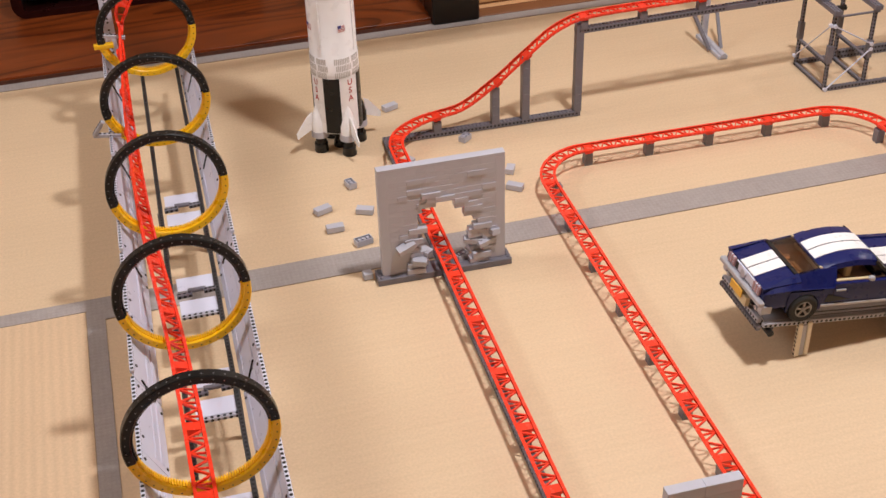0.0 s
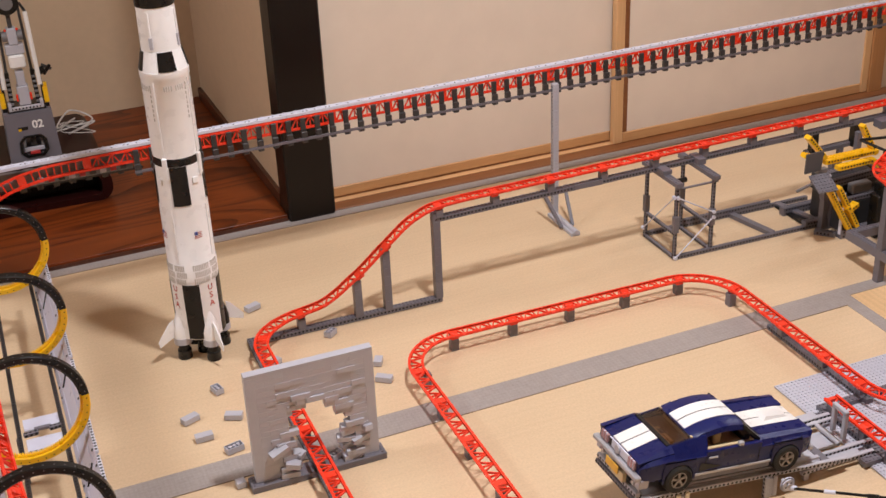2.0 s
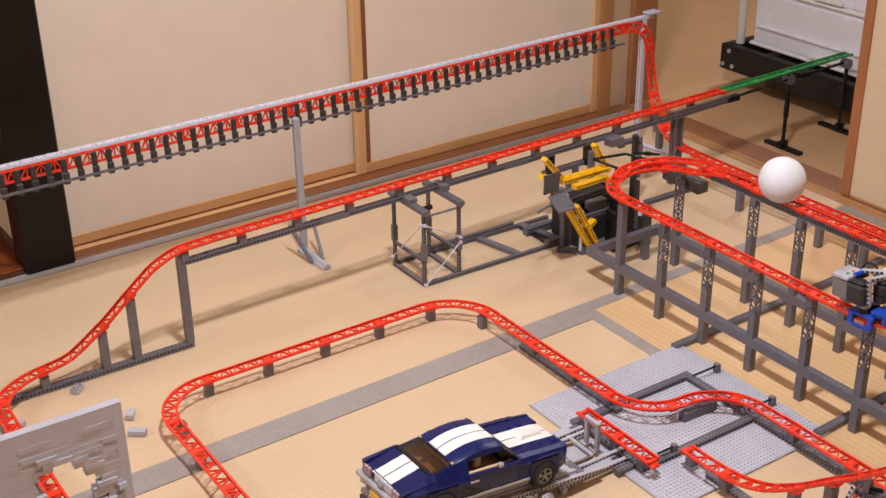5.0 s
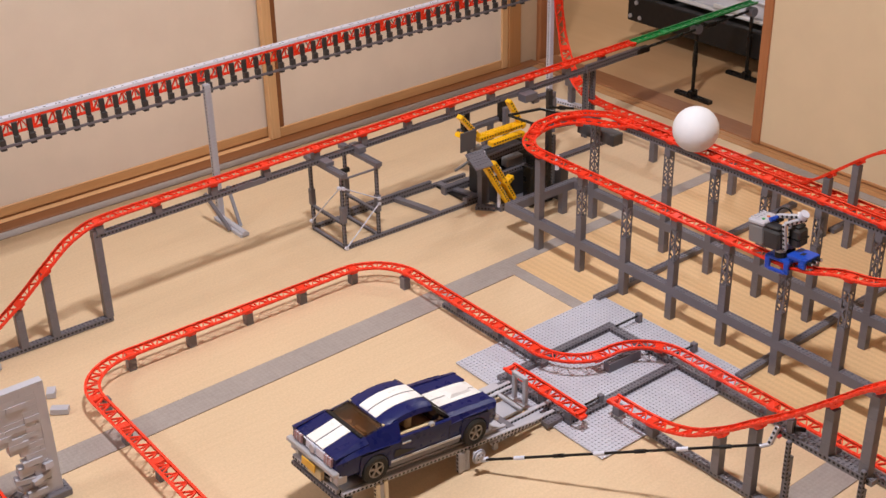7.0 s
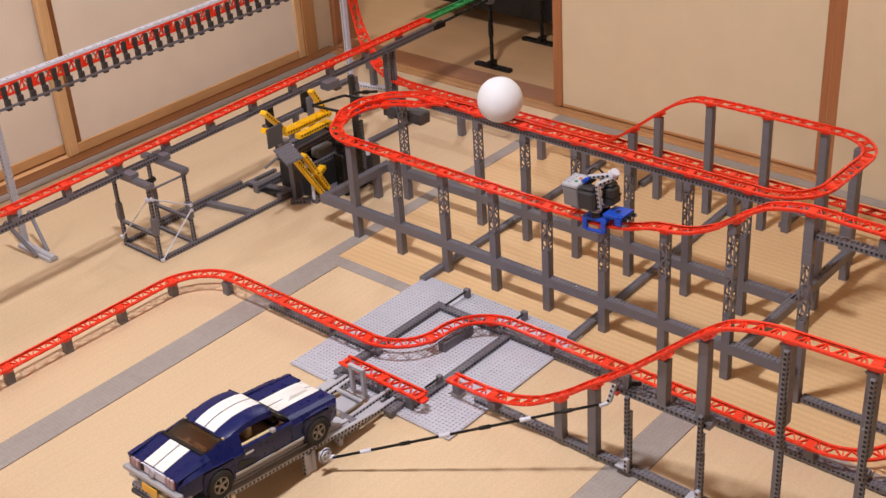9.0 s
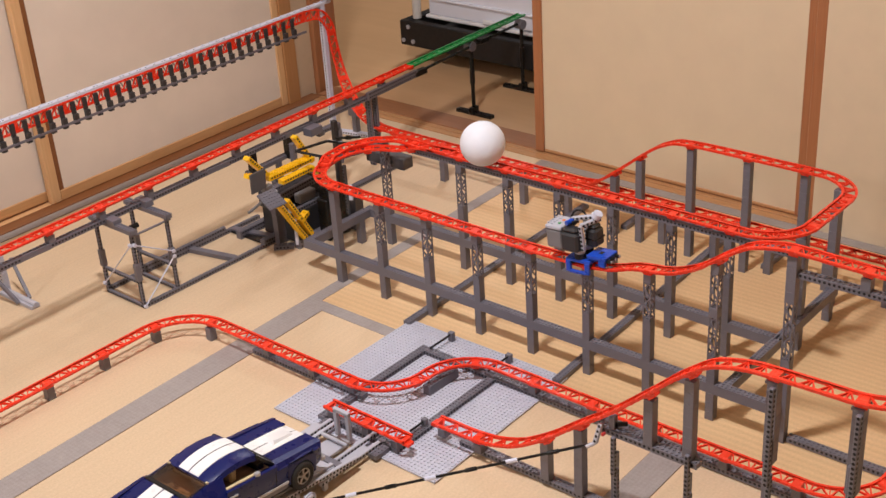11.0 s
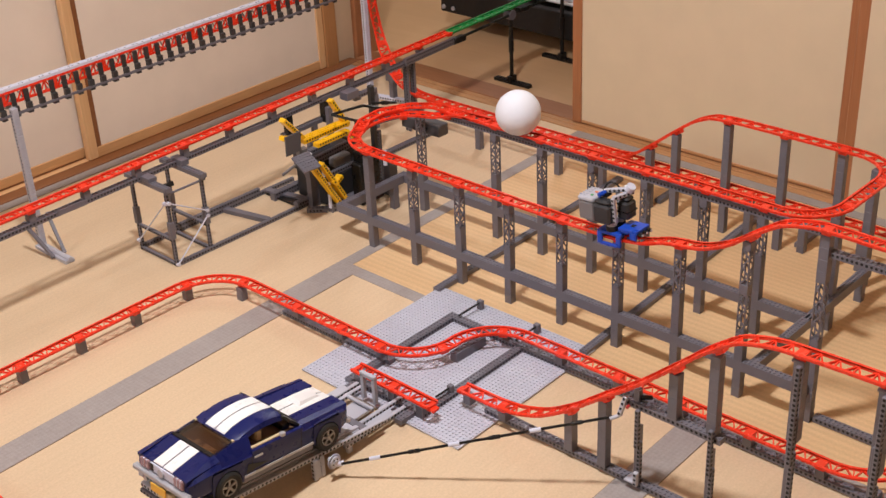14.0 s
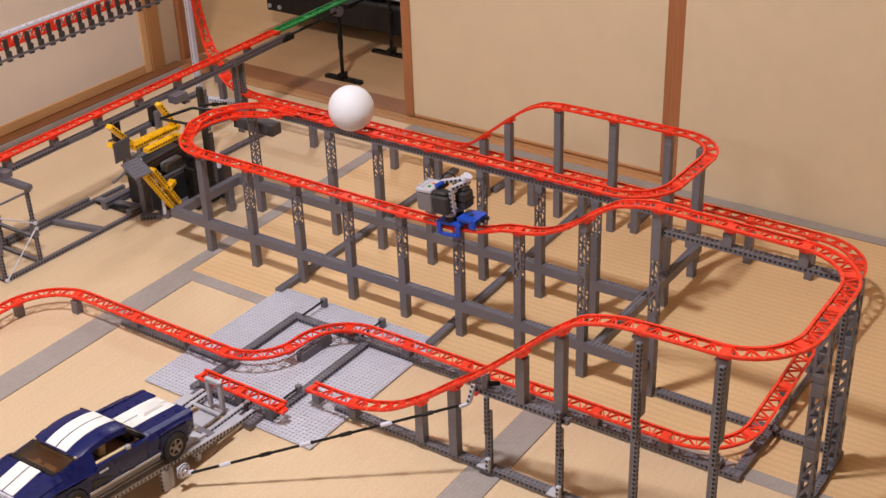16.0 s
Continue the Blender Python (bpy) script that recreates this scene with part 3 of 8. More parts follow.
def fusuma_east(name, y0, y1, x):
    w, t, top, z0 = 0.027, 0.02, 1.80, 0.0065
    base = thing(name, "yellowed sliding paper screen with a red-brown frame", "sliding screen", kind="structure")
    part("paper_panel", Mesh().box((x + 0.003, y0 + w, z0 + 0.008), (x + t - 0.003, y1 - w, top - w)), PAPER_E, base)
    for a, b in ((y0, y0 + w), (y1 - w, y1)):
        part("stile", Mesh().cbox((x - 0.003, a, z0), (x + t, b, top), 0.002), REDWOOD_Z, base)
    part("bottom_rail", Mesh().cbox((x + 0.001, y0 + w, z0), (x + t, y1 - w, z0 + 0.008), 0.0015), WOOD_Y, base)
    part("top_rail", Mesh().cbox((x - 0.001, y0 + w, top - w), (x + t, y1 - w, top), 0.002), REDWOOD_Z, base)


fusuma_east("screen_east", -0.676, 0.082, 0.8150)
room_part("wall_post_east", (0.790, -0.7045, -0.03), (0.86, -0.6765, H), REDWOOD_Z, chamfer=0.002, turned=False)
room_part("wall_east", (0.7815, -3.25, -0.05), (0.93, -0.705, H), SANDWALL, turned=False)
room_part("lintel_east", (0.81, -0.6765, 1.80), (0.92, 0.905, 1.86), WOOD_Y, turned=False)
room_part("wall_east_upper", (0.82, -0.6765, 1.86), (0.91, 0.905, H), PLASTER, turned=False)
room_part("wall_south", (-4.70, -3.34, -0.05), (0.95, -3.26, H), PLASTER)
room_part("wall_west", (-4.70, -3.3, -0.05), (-4.60, 1.88, H), PLASTER)
ceiling = room_part("ceiling", (-4.70, -3.34, H), (0.955, 1.88, H + 0.05), CEILING)

# next room
room_part("next_room_floor", (0.906, -1.2, -0.05), (4.2, 3.6, -0.004), NEXTFLOOR)
room_part("next_room_wall_east", (4.2, -1.2, -0.05), (4.28, 3.6, H), PLASTER)
room_part("next_room_wall_north", (0.9, 3.6, -0.05), (4.28, 3.68, H), PLASTER)
room_part("next_room_wall_south", (0.926, -1.28, -0.05), (4.28, -1.2, H), PLASTER)
room_part("next_room_wall_west", (0.956, 1.05, -0.05), (0.98, 3.6, H), PLASTER)
room_part("next_room_ceiling", (0.95, -1.28, H), (4.28, 3.68, H + 0.05), CEILING)


def ceiling_lamp(at):
    x, y, z = at
    base = thing("ceiling_lamp", "round white ceiling lamp", "ceiling lamp", at=(x, y, z))
    part("rim", Mesh().lathe((0, 0, 0.02), [(0.30, 0.0), (0.31, 0.03), (0.30, 0.14), (0.05, 0.14)], 32), WHITE, base)


ceiling_lamp(LAMP_AT)
ceiling_lamp((-3.45, 0.35, 2.26))
ceiling_lamp((2.1, 1.0, 2.26))

# ---- tracks ----


def fillet(points, step=0.006):
    """A path through (x, y, z, radius) with round corners in plan; the height runs smoothly between the given places."""
    out, ctrl, s = [], [], 0.0

    def go(p):
        nonlocal s
        if out:
            s += (Vector(p) - Vector(out[-1][0])).length
        out.append((tuple(p), s))

    n = len(points)
    for i, (x, y, z, r) in enumerate(points):
        p = Vector((x, y))
        if i in (0, n - 1) or r <= 0:
            go(p)
            ctrl.append((s, z))
            continue
        a, b = Vector(points[i - 1][:2]), Vector(points[i + 1][:2])
        da, db = (a - p).normalized(), (b - p).normalized()
        half = da.angle(db) / 2
        t = r / math.tan(half)
        c = p + (da + db).normalized() * (r / math.sin(half))
        p0, p1 = p + da * t, p + db * t
        a0, a1 = math.atan2(*(p0 - c).yx), math.atan2(*(p1 - c).yx)
        d = (a1 - a0 + math.pi) % (2 * math.pi) - math.pi
        k = max(int(abs(d) * r / 0.006), 4)
        s0 = None
        for j in range(k + 1):
            go(c + Vector((math.cos(a0 + d * j / k), math.sin(a0 + d * j / k))) * r)
            if j == k // 2:
                ctrl.append((s, z))
    total = s
    cs, cz = [q[0] for q in ctrl], [q[1] for q in ctrl]
    # monotone cubic heights
    m = []
    for i in range(len(cs)):
        if i in (0, len(cs) - 1):
            m.append(0.0)
        else:
            d0, d1 = (cz[i] - cz[i - 1]) / max(cs[i] - cs[i - 1], 1e-6), (cz[i + 1] - cz[i]) / max(cs[i + 1] - cs[i], 1e-6)
            m.append(0.0 if d0 * d1 <= 0 else 2 * d0 * d1 / (d0 + d1))

    def height(q):
        for i in range(len(cs) - 1):
            if q <= cs[i + 1] or i == len(cs) - 2:
                h = max(cs[i + 1] - cs[i], 1e-6)
                t = min(max((q - cs[i]) / h, 0), 1)
                return (2 * t**3 - 3 * t**2 + 1) * cz[i] + (t**3 - 2 * t**2 + t) * h * m[i] + (-2 * t**3 + 3 * t**2) * cz[i + 1] + (t**3 - t**2) * h * m[i + 1]

    res, j = [], 0
    k = max(int(total / step), 2)
    for i in range(k + 1):
        q = total * i / k
        while j < len(out) - 2 and out[j + 1][1] < q:
            j += 1
        (p0, s0), (p1, s1) = out[j], out[j + 1]
        t = 0 if s1 - s0 < 1e-9 else (q - s0) / (s1 - s0)
        res.append(Vector((p0[0] + (p1[0] - p0[0]) * t, p0[1] + (p1[1] - p0[1]) * t, height(q))))
    return res, [Vector((0, 0, 1))] * len(res)


def spline(rows, step=0.006):
    """A smooth path through ((x, y, z), up) rows."""
    pts = [Vector(p) for p, _ in rows]
    ups = [Vector(u) for _, u in rows]
    res, nor = [], []
    for i in range(len(pts) - 1):
        a, b, c, d = pts[max(i - 1, 0)], pts[i], pts[i + 1], pts[min(i + 2, len(pts) - 1)]
        k = max(int((c - b).length / step), 1)
        for j in range(k + (i == len(pts) - 2)):
            t = j / k
            res.append(0.5 * (2 * b + (c - a) * t + (2 * a - 5 * b + 4 * c - d) * t * t + (3 * b - a - 3 * c + d) * t**3))
            nor.append(ups[i].lerp(ups[i + 1], t))
    return res, nor


GAUGE = 0.0118


def track(label, path, material=RED, phase=0.0, piece=0.128, group="coaster tracks", brackets=True, joints=(), ladder=None):
    """A coaster track: two rails with a zigzag web between them, in pieces that meet at solid joint plates.
    joints: places in plan where pieces meet; longer stretches between them are cut evenly.
    ladder: a test on a place; there the web is plain rungs."""
    pts, ups = path
    fr = []
    for i, p in enumerate(pts):
        t = (pts[min(i + 1, len(pts) - 1)] - pts[max(i - 1, 0)]).normalized()
        u = ups[i] - t * ups[i].dot(t)
        u.normalize()
        fr.append((p, t.cross(u), u))
    dist = [0.0]
    for a, b in zip(pts, pts[1:]):
        dist.append(dist[-1] + (b - a).length)
    total = dist[-1]

    def at(s):
        s = min(max(s, 0), total)
        i = min(max(int(np.searchsorted(dist, s)) - 1, 0), len(pts) - 2)
        t = (s - dist[i]) / max(dist[i + 1] - dist[i], 1e-9)
        return tuple(a.lerp(b, t) for a, b in zip(fr[i], fr[i + 1]))

    base = thing("coaster_track", label, "toy track", group, at=tuple(pts[0]))
    back = Matrix.Translation(-pts[0])
    cuts = [0.0]
    if joints:
        marks = sorted(dist[min(range(len(pts)), key=lambda i: (pts[i].xy - Vector(j)).length)] for j in joints)
        for q in [m for m in marks if 0.03 < m < total - 0.03] + [total]:
            if q - cuts[-1] < 0.03 and q < total:
                continue
            gap, start = q - cuts[-1], cuts[-1]
            n = max(round(gap / piece), 1)
            cuts += [start + gap * k / n for k in range(1, n + 1)]
    else:
        q = phase if phase > 0.02 else piece
        while q < total - 0.02:
            cuts.append(q)
            q += piece
        cuts.append(total)
    w, h = 0.0019, 0.0027
    for s0, s1 in zip(cuts, cuts[1:]):
        me = Mesh()
        n = max(int((s1 - s0) / 0.006), 2)
        seg = [at(s0 + (s1 - s0) * k / n) for k in range(n + 1)]
        for side in (-1, 1):
            o = side * GAUGE
            me.sweep(seg, [(o - w, 0), (o + w, 0), (o + w, -2 * h), (o - w, -2 * h)])
            me.sweep(seg, [(o - w - (0.0011 if side < 0 else 0), -0.0004), (o + w + (0.0011 if side > 0 else 0), -0.0004), (o + w + (0.0011 if side > 0 else 0), -0.0022), (o - w - (0.0011 if side < 0 else 0), -0.0022)])
        # joint plates at the ends
        for a, b in ((s0, min(s0 + 0.0075, s1)), (max(s1 - 0.0075, s0), s1)):
            k = [at(a + (b - a) * j / 2) for j in range(3)]
            me.sweep(k, [(-GAUGE, -0.0022), (GAUGE, -0.0022), (GAUGE, -0.0075), (-GAUGE, -0.0075)])
        # web
        a, b = s0 + 0.0075, s1 - 0.0075
        z = max(int(round((b - a) / 0.0140)), 1)
        rungs = ladder is not None and ladder(at((a + b) / 2)[0])
        for k in range(1, z):
            if rungs:
                p1, d1, u1 = at(a + (b - a) * k / z)
                me.bar(p1 + d1 * GAUGE - u1 * 0.0045, p1 - d1 * GAUGE - u1 * 0.0045, 0.0024, 0.0036, 0, u1)
        for k in range(0 if rungs else z):
            side = 1 if k % 2 else -1
            p0, d0, u0 = at(a + (b - a) * k / z)
            p1, d1, u1 = at(a + (b - a) * (k + 1) / z)
            me.bar(p0 + d0 * GAUGE * side - u0 * 0.0045, p1 - d1 * GAUGE * side - u1 * 0.0045, 0.0023, 0.0036, 0, u0)
            if k % 2 == 0:
                me.bar(p1 + d1 * GAUGE - u1 * 0.005, p1 - d1 * GAUGE - u1 * 0.005, 0.0020, 0.0030, 0, u1)
        me.v = [tuple(back @ Vector(v)) for v in me.v]
        part("track_piece", me, material, base)
        if brackets:
            # foot under the joint, where the support takes hold
            p, d, u = at(s1 - 0.0001 if s1 == total else s1)
            br = Mesh()
            t = u.cross(d)
            mm = Matrix(((t.x, d.x, u.x, p.x), (t.y, d.y, u.y, p.y), (t.z, d.z, u.z, p.z), (0, 0, 0, 1)))
            br.cbox((-0.008, -0.0079, -0.0130), (0.008, 0.0079, -0.0070), 0.0008, 0, back @ mm)
            part("joint_foot", br, material, base)
    return base, at, total


LOWZ = 0.041
low_path = fillet([
    (-1.010, -1.32, LOWZ, 0), (-1.010, 0.143, LOWZ, 0.104), (-0.312, 0.143, LOWZ, 0.104), (-0.312, -0.428, LOWZ, 0.094),
    (-0.119, -0.428, LOWZ, 0.094), (-0.119, -1.225, LOWZ, 0.10), (0.10, -1.225, 0.052, 0), (0.30, -1.225, 0.075, 0), (0.542, -1.225, 0.098, 0.10),
    (0.542, -0.9, 0.102, 0), (0.542, 0.33, 0.102, 0)])
low_joints = [(-1.010, y) for y in (0.049, -0.06, -0.188, -0.316, -0.444, -0.572, -0.70, -0.828)] + [(-0.897 + 0.1265 * k, 0.143) for k in range(5)]
low_joints += [(-0.321, 0.058), (-0.312, -0.10), (-0.312, -0.226), (-0.312, -0.33)] + [(-0.119, y) for y in (-0.60, -0.728, -0.856, -0.984, -1.112)]
low_joints += [(x, -1.225) for x in (0.10, 0.23, 0.36)] + [(0.542, y) for y in (-1.107, -0.979, -0.851, -0.723, -0.595, -0.467, -0.339, -0.211, -0.083, 0.168)]
track("long low red coaster track looping round the mats", low_path, joints=low_joints)
UY0, UY1 = 0.338, 0.392
center_path = fillet([
    (-1.254, -1.32, 0.044, 0), (-1.254, 0.2, 0.044, 0), (-1.254, 0.338, 0.044, 0.10), (-1.115, 0.338, 0.056, 0), (-1.03, 0.338, 0.105, 0), (-0.965, 0.338, 0.158, 0),
    (-0.90, 0.338, 0.206, 0), (-0.845, UY0, 0.224, 0), (-0.78, UY0 + 0.003, 0.226, 0), (0.685, UY1, 0.226, 0)])
track("red coaster track through the brick wall, climbing to a high straight", center_path, joints=[(-1.254, -0.185 - 0.128 * k) for k in range(9)] + [(-1.254, -0.04), (-1.254, 0.06), (-1.15, 0.338), (-1.028, 0.338), (-0.964, 0.338)] + [(-0.845 + 0.1285 * k, UY0) for k in range(12)])
green_path = fillet([(0.686, UY1, 0.226, 0), (0.95, 0.402, 0.226, 0), (1.20, 0.411, 0.226, 0)])
track("green coaster track that leads out into the next room", green_path, GREEN, brackets=False)

FX = 0.008
front_path = fillet([
    (0.205, -0.16, 0.270, 0), (0.205, -0.07, 0.266, 0.08), (0.184, -0.02, 0.256, 0.05), (0.184, 0.098, 0.243, 0.087), (FX, 0.098, 0.231, 0.087), (FX, -0.45, 0.229, 0), (FX, -0.61, 0.231, 0), (FX, -0.68, 0.239, 0), (FX, -0.738, 0.257, 0),
    (FX, -0.795, 0.266, 0), (FX, -0.85, 0.289, 0), (FX + 0.002, -0.903, 0.328, 0), (FX + 0.005, -0.953, 0.357, 0), (FX + 0.009, -1.01, 0.366, 0), (FX + 0.014, -1.13, 0.362, 0), (FX + 0.014, -1.352, 0.360, 0.10), (-0.303, -1.352, 0.358, 0.10), (-0.303, -1.13, 0.353, 0),
    (-0.302, -1.06, 0.338, 0), (-0.304, -1.01, 0.305, 0), (-0.306, -0.95, 0.250, 0), (-0.308, -0.89, 0.196, 0), (-0.310, -0.82, 0.141, 0), (-0.312, -0.76, 0.094, 0), (-0.314, -0.70, 0.060, 0), (-0.316, -0.65, 0.047, 0), (-0.317, -0.60, 0.0435, 0), (-0.318, -0.540, 0.0435, 0)])
track("red coaster track on tall grey trestles ending in a hill", front_path, joints=[(FX, 0.008 - 0.128 * k) for k in range(9)] + [(0.022, -1.134), (0.022, -1.256), (-0.13, -1.352), (-0.303, -1.266)] + [(-0.305, y) for y in (-1.146, -1.022, -0.957, -0.834, -0.768, -0.632)])
RX = 0.205
rear_path = fillet([
    (0.062, 0.086, 0.240, 0), (0.100, 0.108, 0.242, 0.03), (0.152, 0.103, 0.248, 0.03), (0.196, 0.062, 0.256, 0.03), (0.211, 0.0, 0.265, 0.04), (RX, -0.06, 0.268, 0), (RX, -0.922, 0.268, 0.09), (0.517, -0.922, 0.266, 0.09), (0.519, -0.66, 0.266, 0),
    (0.520, -0.585, 0.2655, 0), (0.521, -0.519, 0.262, 0), (0.523, -0.472, 0.245, 0), (0.525, -0.437, 0.222, 0), (0.527, -0.359, 0.160, 0), (0.531, -0.316, 0.127, 0), (0.535, -0.285, 0.110, 0), (0.540, -0.22, 0.1035, 0)])
track("red coaster track with a raised loop beside the paper screens", rear_path, joints=[(RX, y) for y in (-0.176, -0.301, -0.429, -0.555, -0.686, -0.806)] + [(0.30, -0.922), (0.432, -0.922)] + [(0.522, y) for y in (-0.80, -0.676, -0.545, -0.420, -0.354)])
S, E = (0, -1, 0), (1, 0, 0)


def ly(x):
    """The lift's line in plan."""
    return 0.621 + 0.033 * x


lift_rows = [((0.542, 0.3305, 0.102), (0, 0, 1)), ((0.546, 0.39, 0.1025), (-0.1, 0, 1)), ((0.566, 0.455, 0.108), (-0.3, -0.1, 0.95)), ((0.603, 0.53, 0.124), (-0.5, -0.25, 0.8)), ((0.636, 0.59, 0.155), (-0.5, -0.7, 0.4)), ((0.655, 0.625, 0.20), S), ((0.652, 0.636, 0.26), S), ((0.645, 0.637, 0.305), S), ((0.615, 0.637, 0.342), S), ((0.57, ly(0.57), 0.351), S), ((0.50, ly(0.5), 0.352), S)]
lift_rows += [((x, ly(x), 0.350 + 0.002 * x), S) for x in (0.2, -0.1, -0.4, -0.7, -1.0, -1.3, -1.5)]
lift_rows += [((-1.58, 0.570, 0.343), S), ((-1.655, 0.568, 0.325), S), ((-1.707, 0.566, 0.290), (0.2, -1, 0)), ((-1.727, 0.555, 0.255), (0.7, -0.6, 0.3)),
              ((-1.732, 0.528, 0.226), E), ((-1.736, 0.38, 0.200), (1, 0, 0.25)), ((-1.738, 0.232, 0.180), (0.9, 0, 0.45)), ((-1.733, -0.064, 0.164), (0.75, 0, 0.7)), ((-1.714, -0.36, 0.154), (0.4, 0, 0.9)), ((-1.704, -0.655, 0.150), (0.12, 0, 1)), ((-1.702, -0.96, 0.150), (0, 0, 1))]
track("red coaster track from the lift, dropping steeply and rolling through rings", spline(lift_rows), phase=0.05, ladder=lambda p: p.x < -1.46 and p.y > 0.5)
slide_path = fillet([(-0.388, -0.346, 0.041, 0), (-0.388, -0.44, 0.041, 0), (-0.388, -0.534, 0.041, 0)])
track("short loose piece of red track on the sliding switch", slide_path, piece=0.0941)

# ---- trestles and girders that carry the tracks ----


def sub_part(name, parent, material, build, label=""):
    me = Mesh()
    build(me)
    o = parent.location
    me.v = [(x - o.x, y - o.y, z - o.z) for x, y, z in me.v]
    return part(name, me, material, parent, label)


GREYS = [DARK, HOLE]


def post_on(parent, x, y, z0, z_solid, z_top):
    """A post: plain bricks, then an open girder, then a cap under the track."""
    if z_solid > z0 + 0.004:
        sub_part("brick_post", parent, DARK, lambda me: stack(me, x, y, z0, z_solid))
    if z_top > z_solid + 0.02:
        sub_part("girder_post", parent, DARK, lambda me: lattice(me, x, y, z_solid, z_top - 0.0144))
        sub_part("post_cap", parent, DARK, lambda me: me.cbox((x - 0.0079, y - 0.0079, z_top - 0.0144), (x + 0.0079, y + 0.0079, z_top), 0.0006))


def beam_on(parent, p0, p1, rows=2, bricks=1, holes=True, studs=True):
    sub_part("brick_beam", parent, GREYS, lambda me: brick_beam(me, p0, p1, rows, bricks, holes=holes, studs=studs))


FOOT = 0.0128  # from the top of the rail down to the top of its support

# front row of the tall trestle
tf = thing("trestle", "tall dark grey trestle row of brick posts and open girders", "trestle", "trestle rows", at=(FX, -0.5, 0))
heights = [0.231, 0.230, 0.229, 0.229, 0.229, 0.233, 0.261, 0.317, 0.366]
for k, h in enumerate(heights):
    y = 0.008 - 0.128 * k
    post_on(tf, FX + (0.010 if k == 8 else 0), y, 0.0, 0.215 if k == 0 else (0.128 if k < 6 else 0.158 if k == 6 else 0.128 if k < 8 else 0.16), h - FOOT)
    if k == 7:
        sub_part("brick_post", tf, DARK, lambda me: stack(me, FX, y, 0.205, 0.224, 0.0164))
    if k == 8:
        sub_part("brick_post", tf, DARK, lambda me: stack(me, FX + 0.010, y, 0.268, h - FOOT - 0.0005, 0.0168))
beam_on(tf, (FX, 0.112, 0.0555), (FX, -1.016, 0.0555), 2, 2, holes=False)
# rear row
tr = thing("trestle", "tall dark grey trestle row beside a raised red track", "trestle", "trestle rows", at=(RX, -0.4, 0))
for k, y in enumerate((0.042, -0.176, -0.301, -0.429, -0.555, -0.686, -0.806)):
    post_on(tr, RX, y, 0.0, (0.108, 0.150, 0.165, 0.165, 0.163, 0.142, 0.165)[k], 0.268 - FOOT - 0.011 if k else 0.2535)
beam_on(tr, (RX, 0.112, 0.0555), (RX, -0.92, 0.0555), 2, 2, holes=False)
beam_on(tr, (RX, -0.01, 0.2445), (RX, -0.93, 0.2445), 2, 1)
for y in (-0.905,):
    sub_part("brick_post", tr, DARK, lambda me: stack(me, 0.30, y, 0.0, 0.253))
    sub_part("brick_post", tr, DARK, lambda me: stack(me, 0.432, y, 0.0, 0.253))
beam_on(tr, (FX + 0.0082, -0.912, 0.0555), (0.44, -0.912, 0.0555), 2, 2, holes=False)
beam_on(tr, (FX + 0.0082, 0.104, 0.0555), (RX - 0.0082, 0.104, 0.0555), 2, 2, holes=False)
sub_part("brick_post", tr, DARK, lambda me: stack(me, 0.17, 0.104, 0.0, 0.0555))
# floor ties across both rows
for x0, y0, x1, y1 in ((-0.058, -0.236, 0.60, -0.222), (-0.06, -0.606, 0.72, -0.572)):
    tie = thing("floor_beam", "dark grey studded beam lying across the mats", "toy beam", "floor beams", at=(0.2, (y0 + y1) / 2, 0.0))
    beam_on(tie, (x0, y0, 0.0015), (x1, y1, 0.0015), 2, 1, holes=False)
# rear low row and the raised loop
tb = thing("trestle", "low dark grey posts under a track beside the screens", "trestle", "trestle rows", at=(0.53, -0.3, 0))
LX = 0.542
for y in (0.168, -0.083, -0.211, -0.339, -0.467, -0.595, -0.723, -0.851, -0.979, -1.107):
    post_on(tb, LX, y, 0.0, 0.102 - FOOT, 0.102 - FOOT)
for y, h in ((-0.354, 0.155), (-0.420, 0.208), (-0.545, 0.262), (-0.676, 0.266), (-0.80, 0.266)):
    sub_part("brick_post", tb, DARK, lambda me: stack(me, 0.522, y, 0.0, h - FOOT))
sub_part("brick_post", tb, DARK, lambda me: stack(me, 0.488, -0.885, 0.0, 0.266 - FOOT))
sub_part("brick_post", tb, LIGHT, lambda me: stack(me, 0.522, -1.208, 0.0, 0.085))
for y in (-0.36, -0.71):
    sub_part("brick_beam", tb, GREYS, lambda me: brick_beam(me, (0.55, y, 0.0015), (0.665, y, 0.0015), 2, 1, holes=False))
# end of the high loop
te = thing("trestle", "dark grey end frame with leaning open girders", "trestle", "trestle rows", at=(0.0, -1.3, 0))
beam_on(te, (FX + 0.015, -1.005, 0.315), (FX + 0.015, -1.325, 0.315), 2, 1)
for y in (-1.134, -1.256):
    sub_part("brick_post", te, DARK, lambda me: stack(me, FX + 0.014, y, 0.3246, 0.3475))
beam_on(te, (0.024, -1.026, 0.0015), (0.024, -1.330, 0.0015), 2, 1)
beam_on(te, (0.026, -1.346, 0.0015), (-0.150, -1.346, 0.0015), 2, 1)


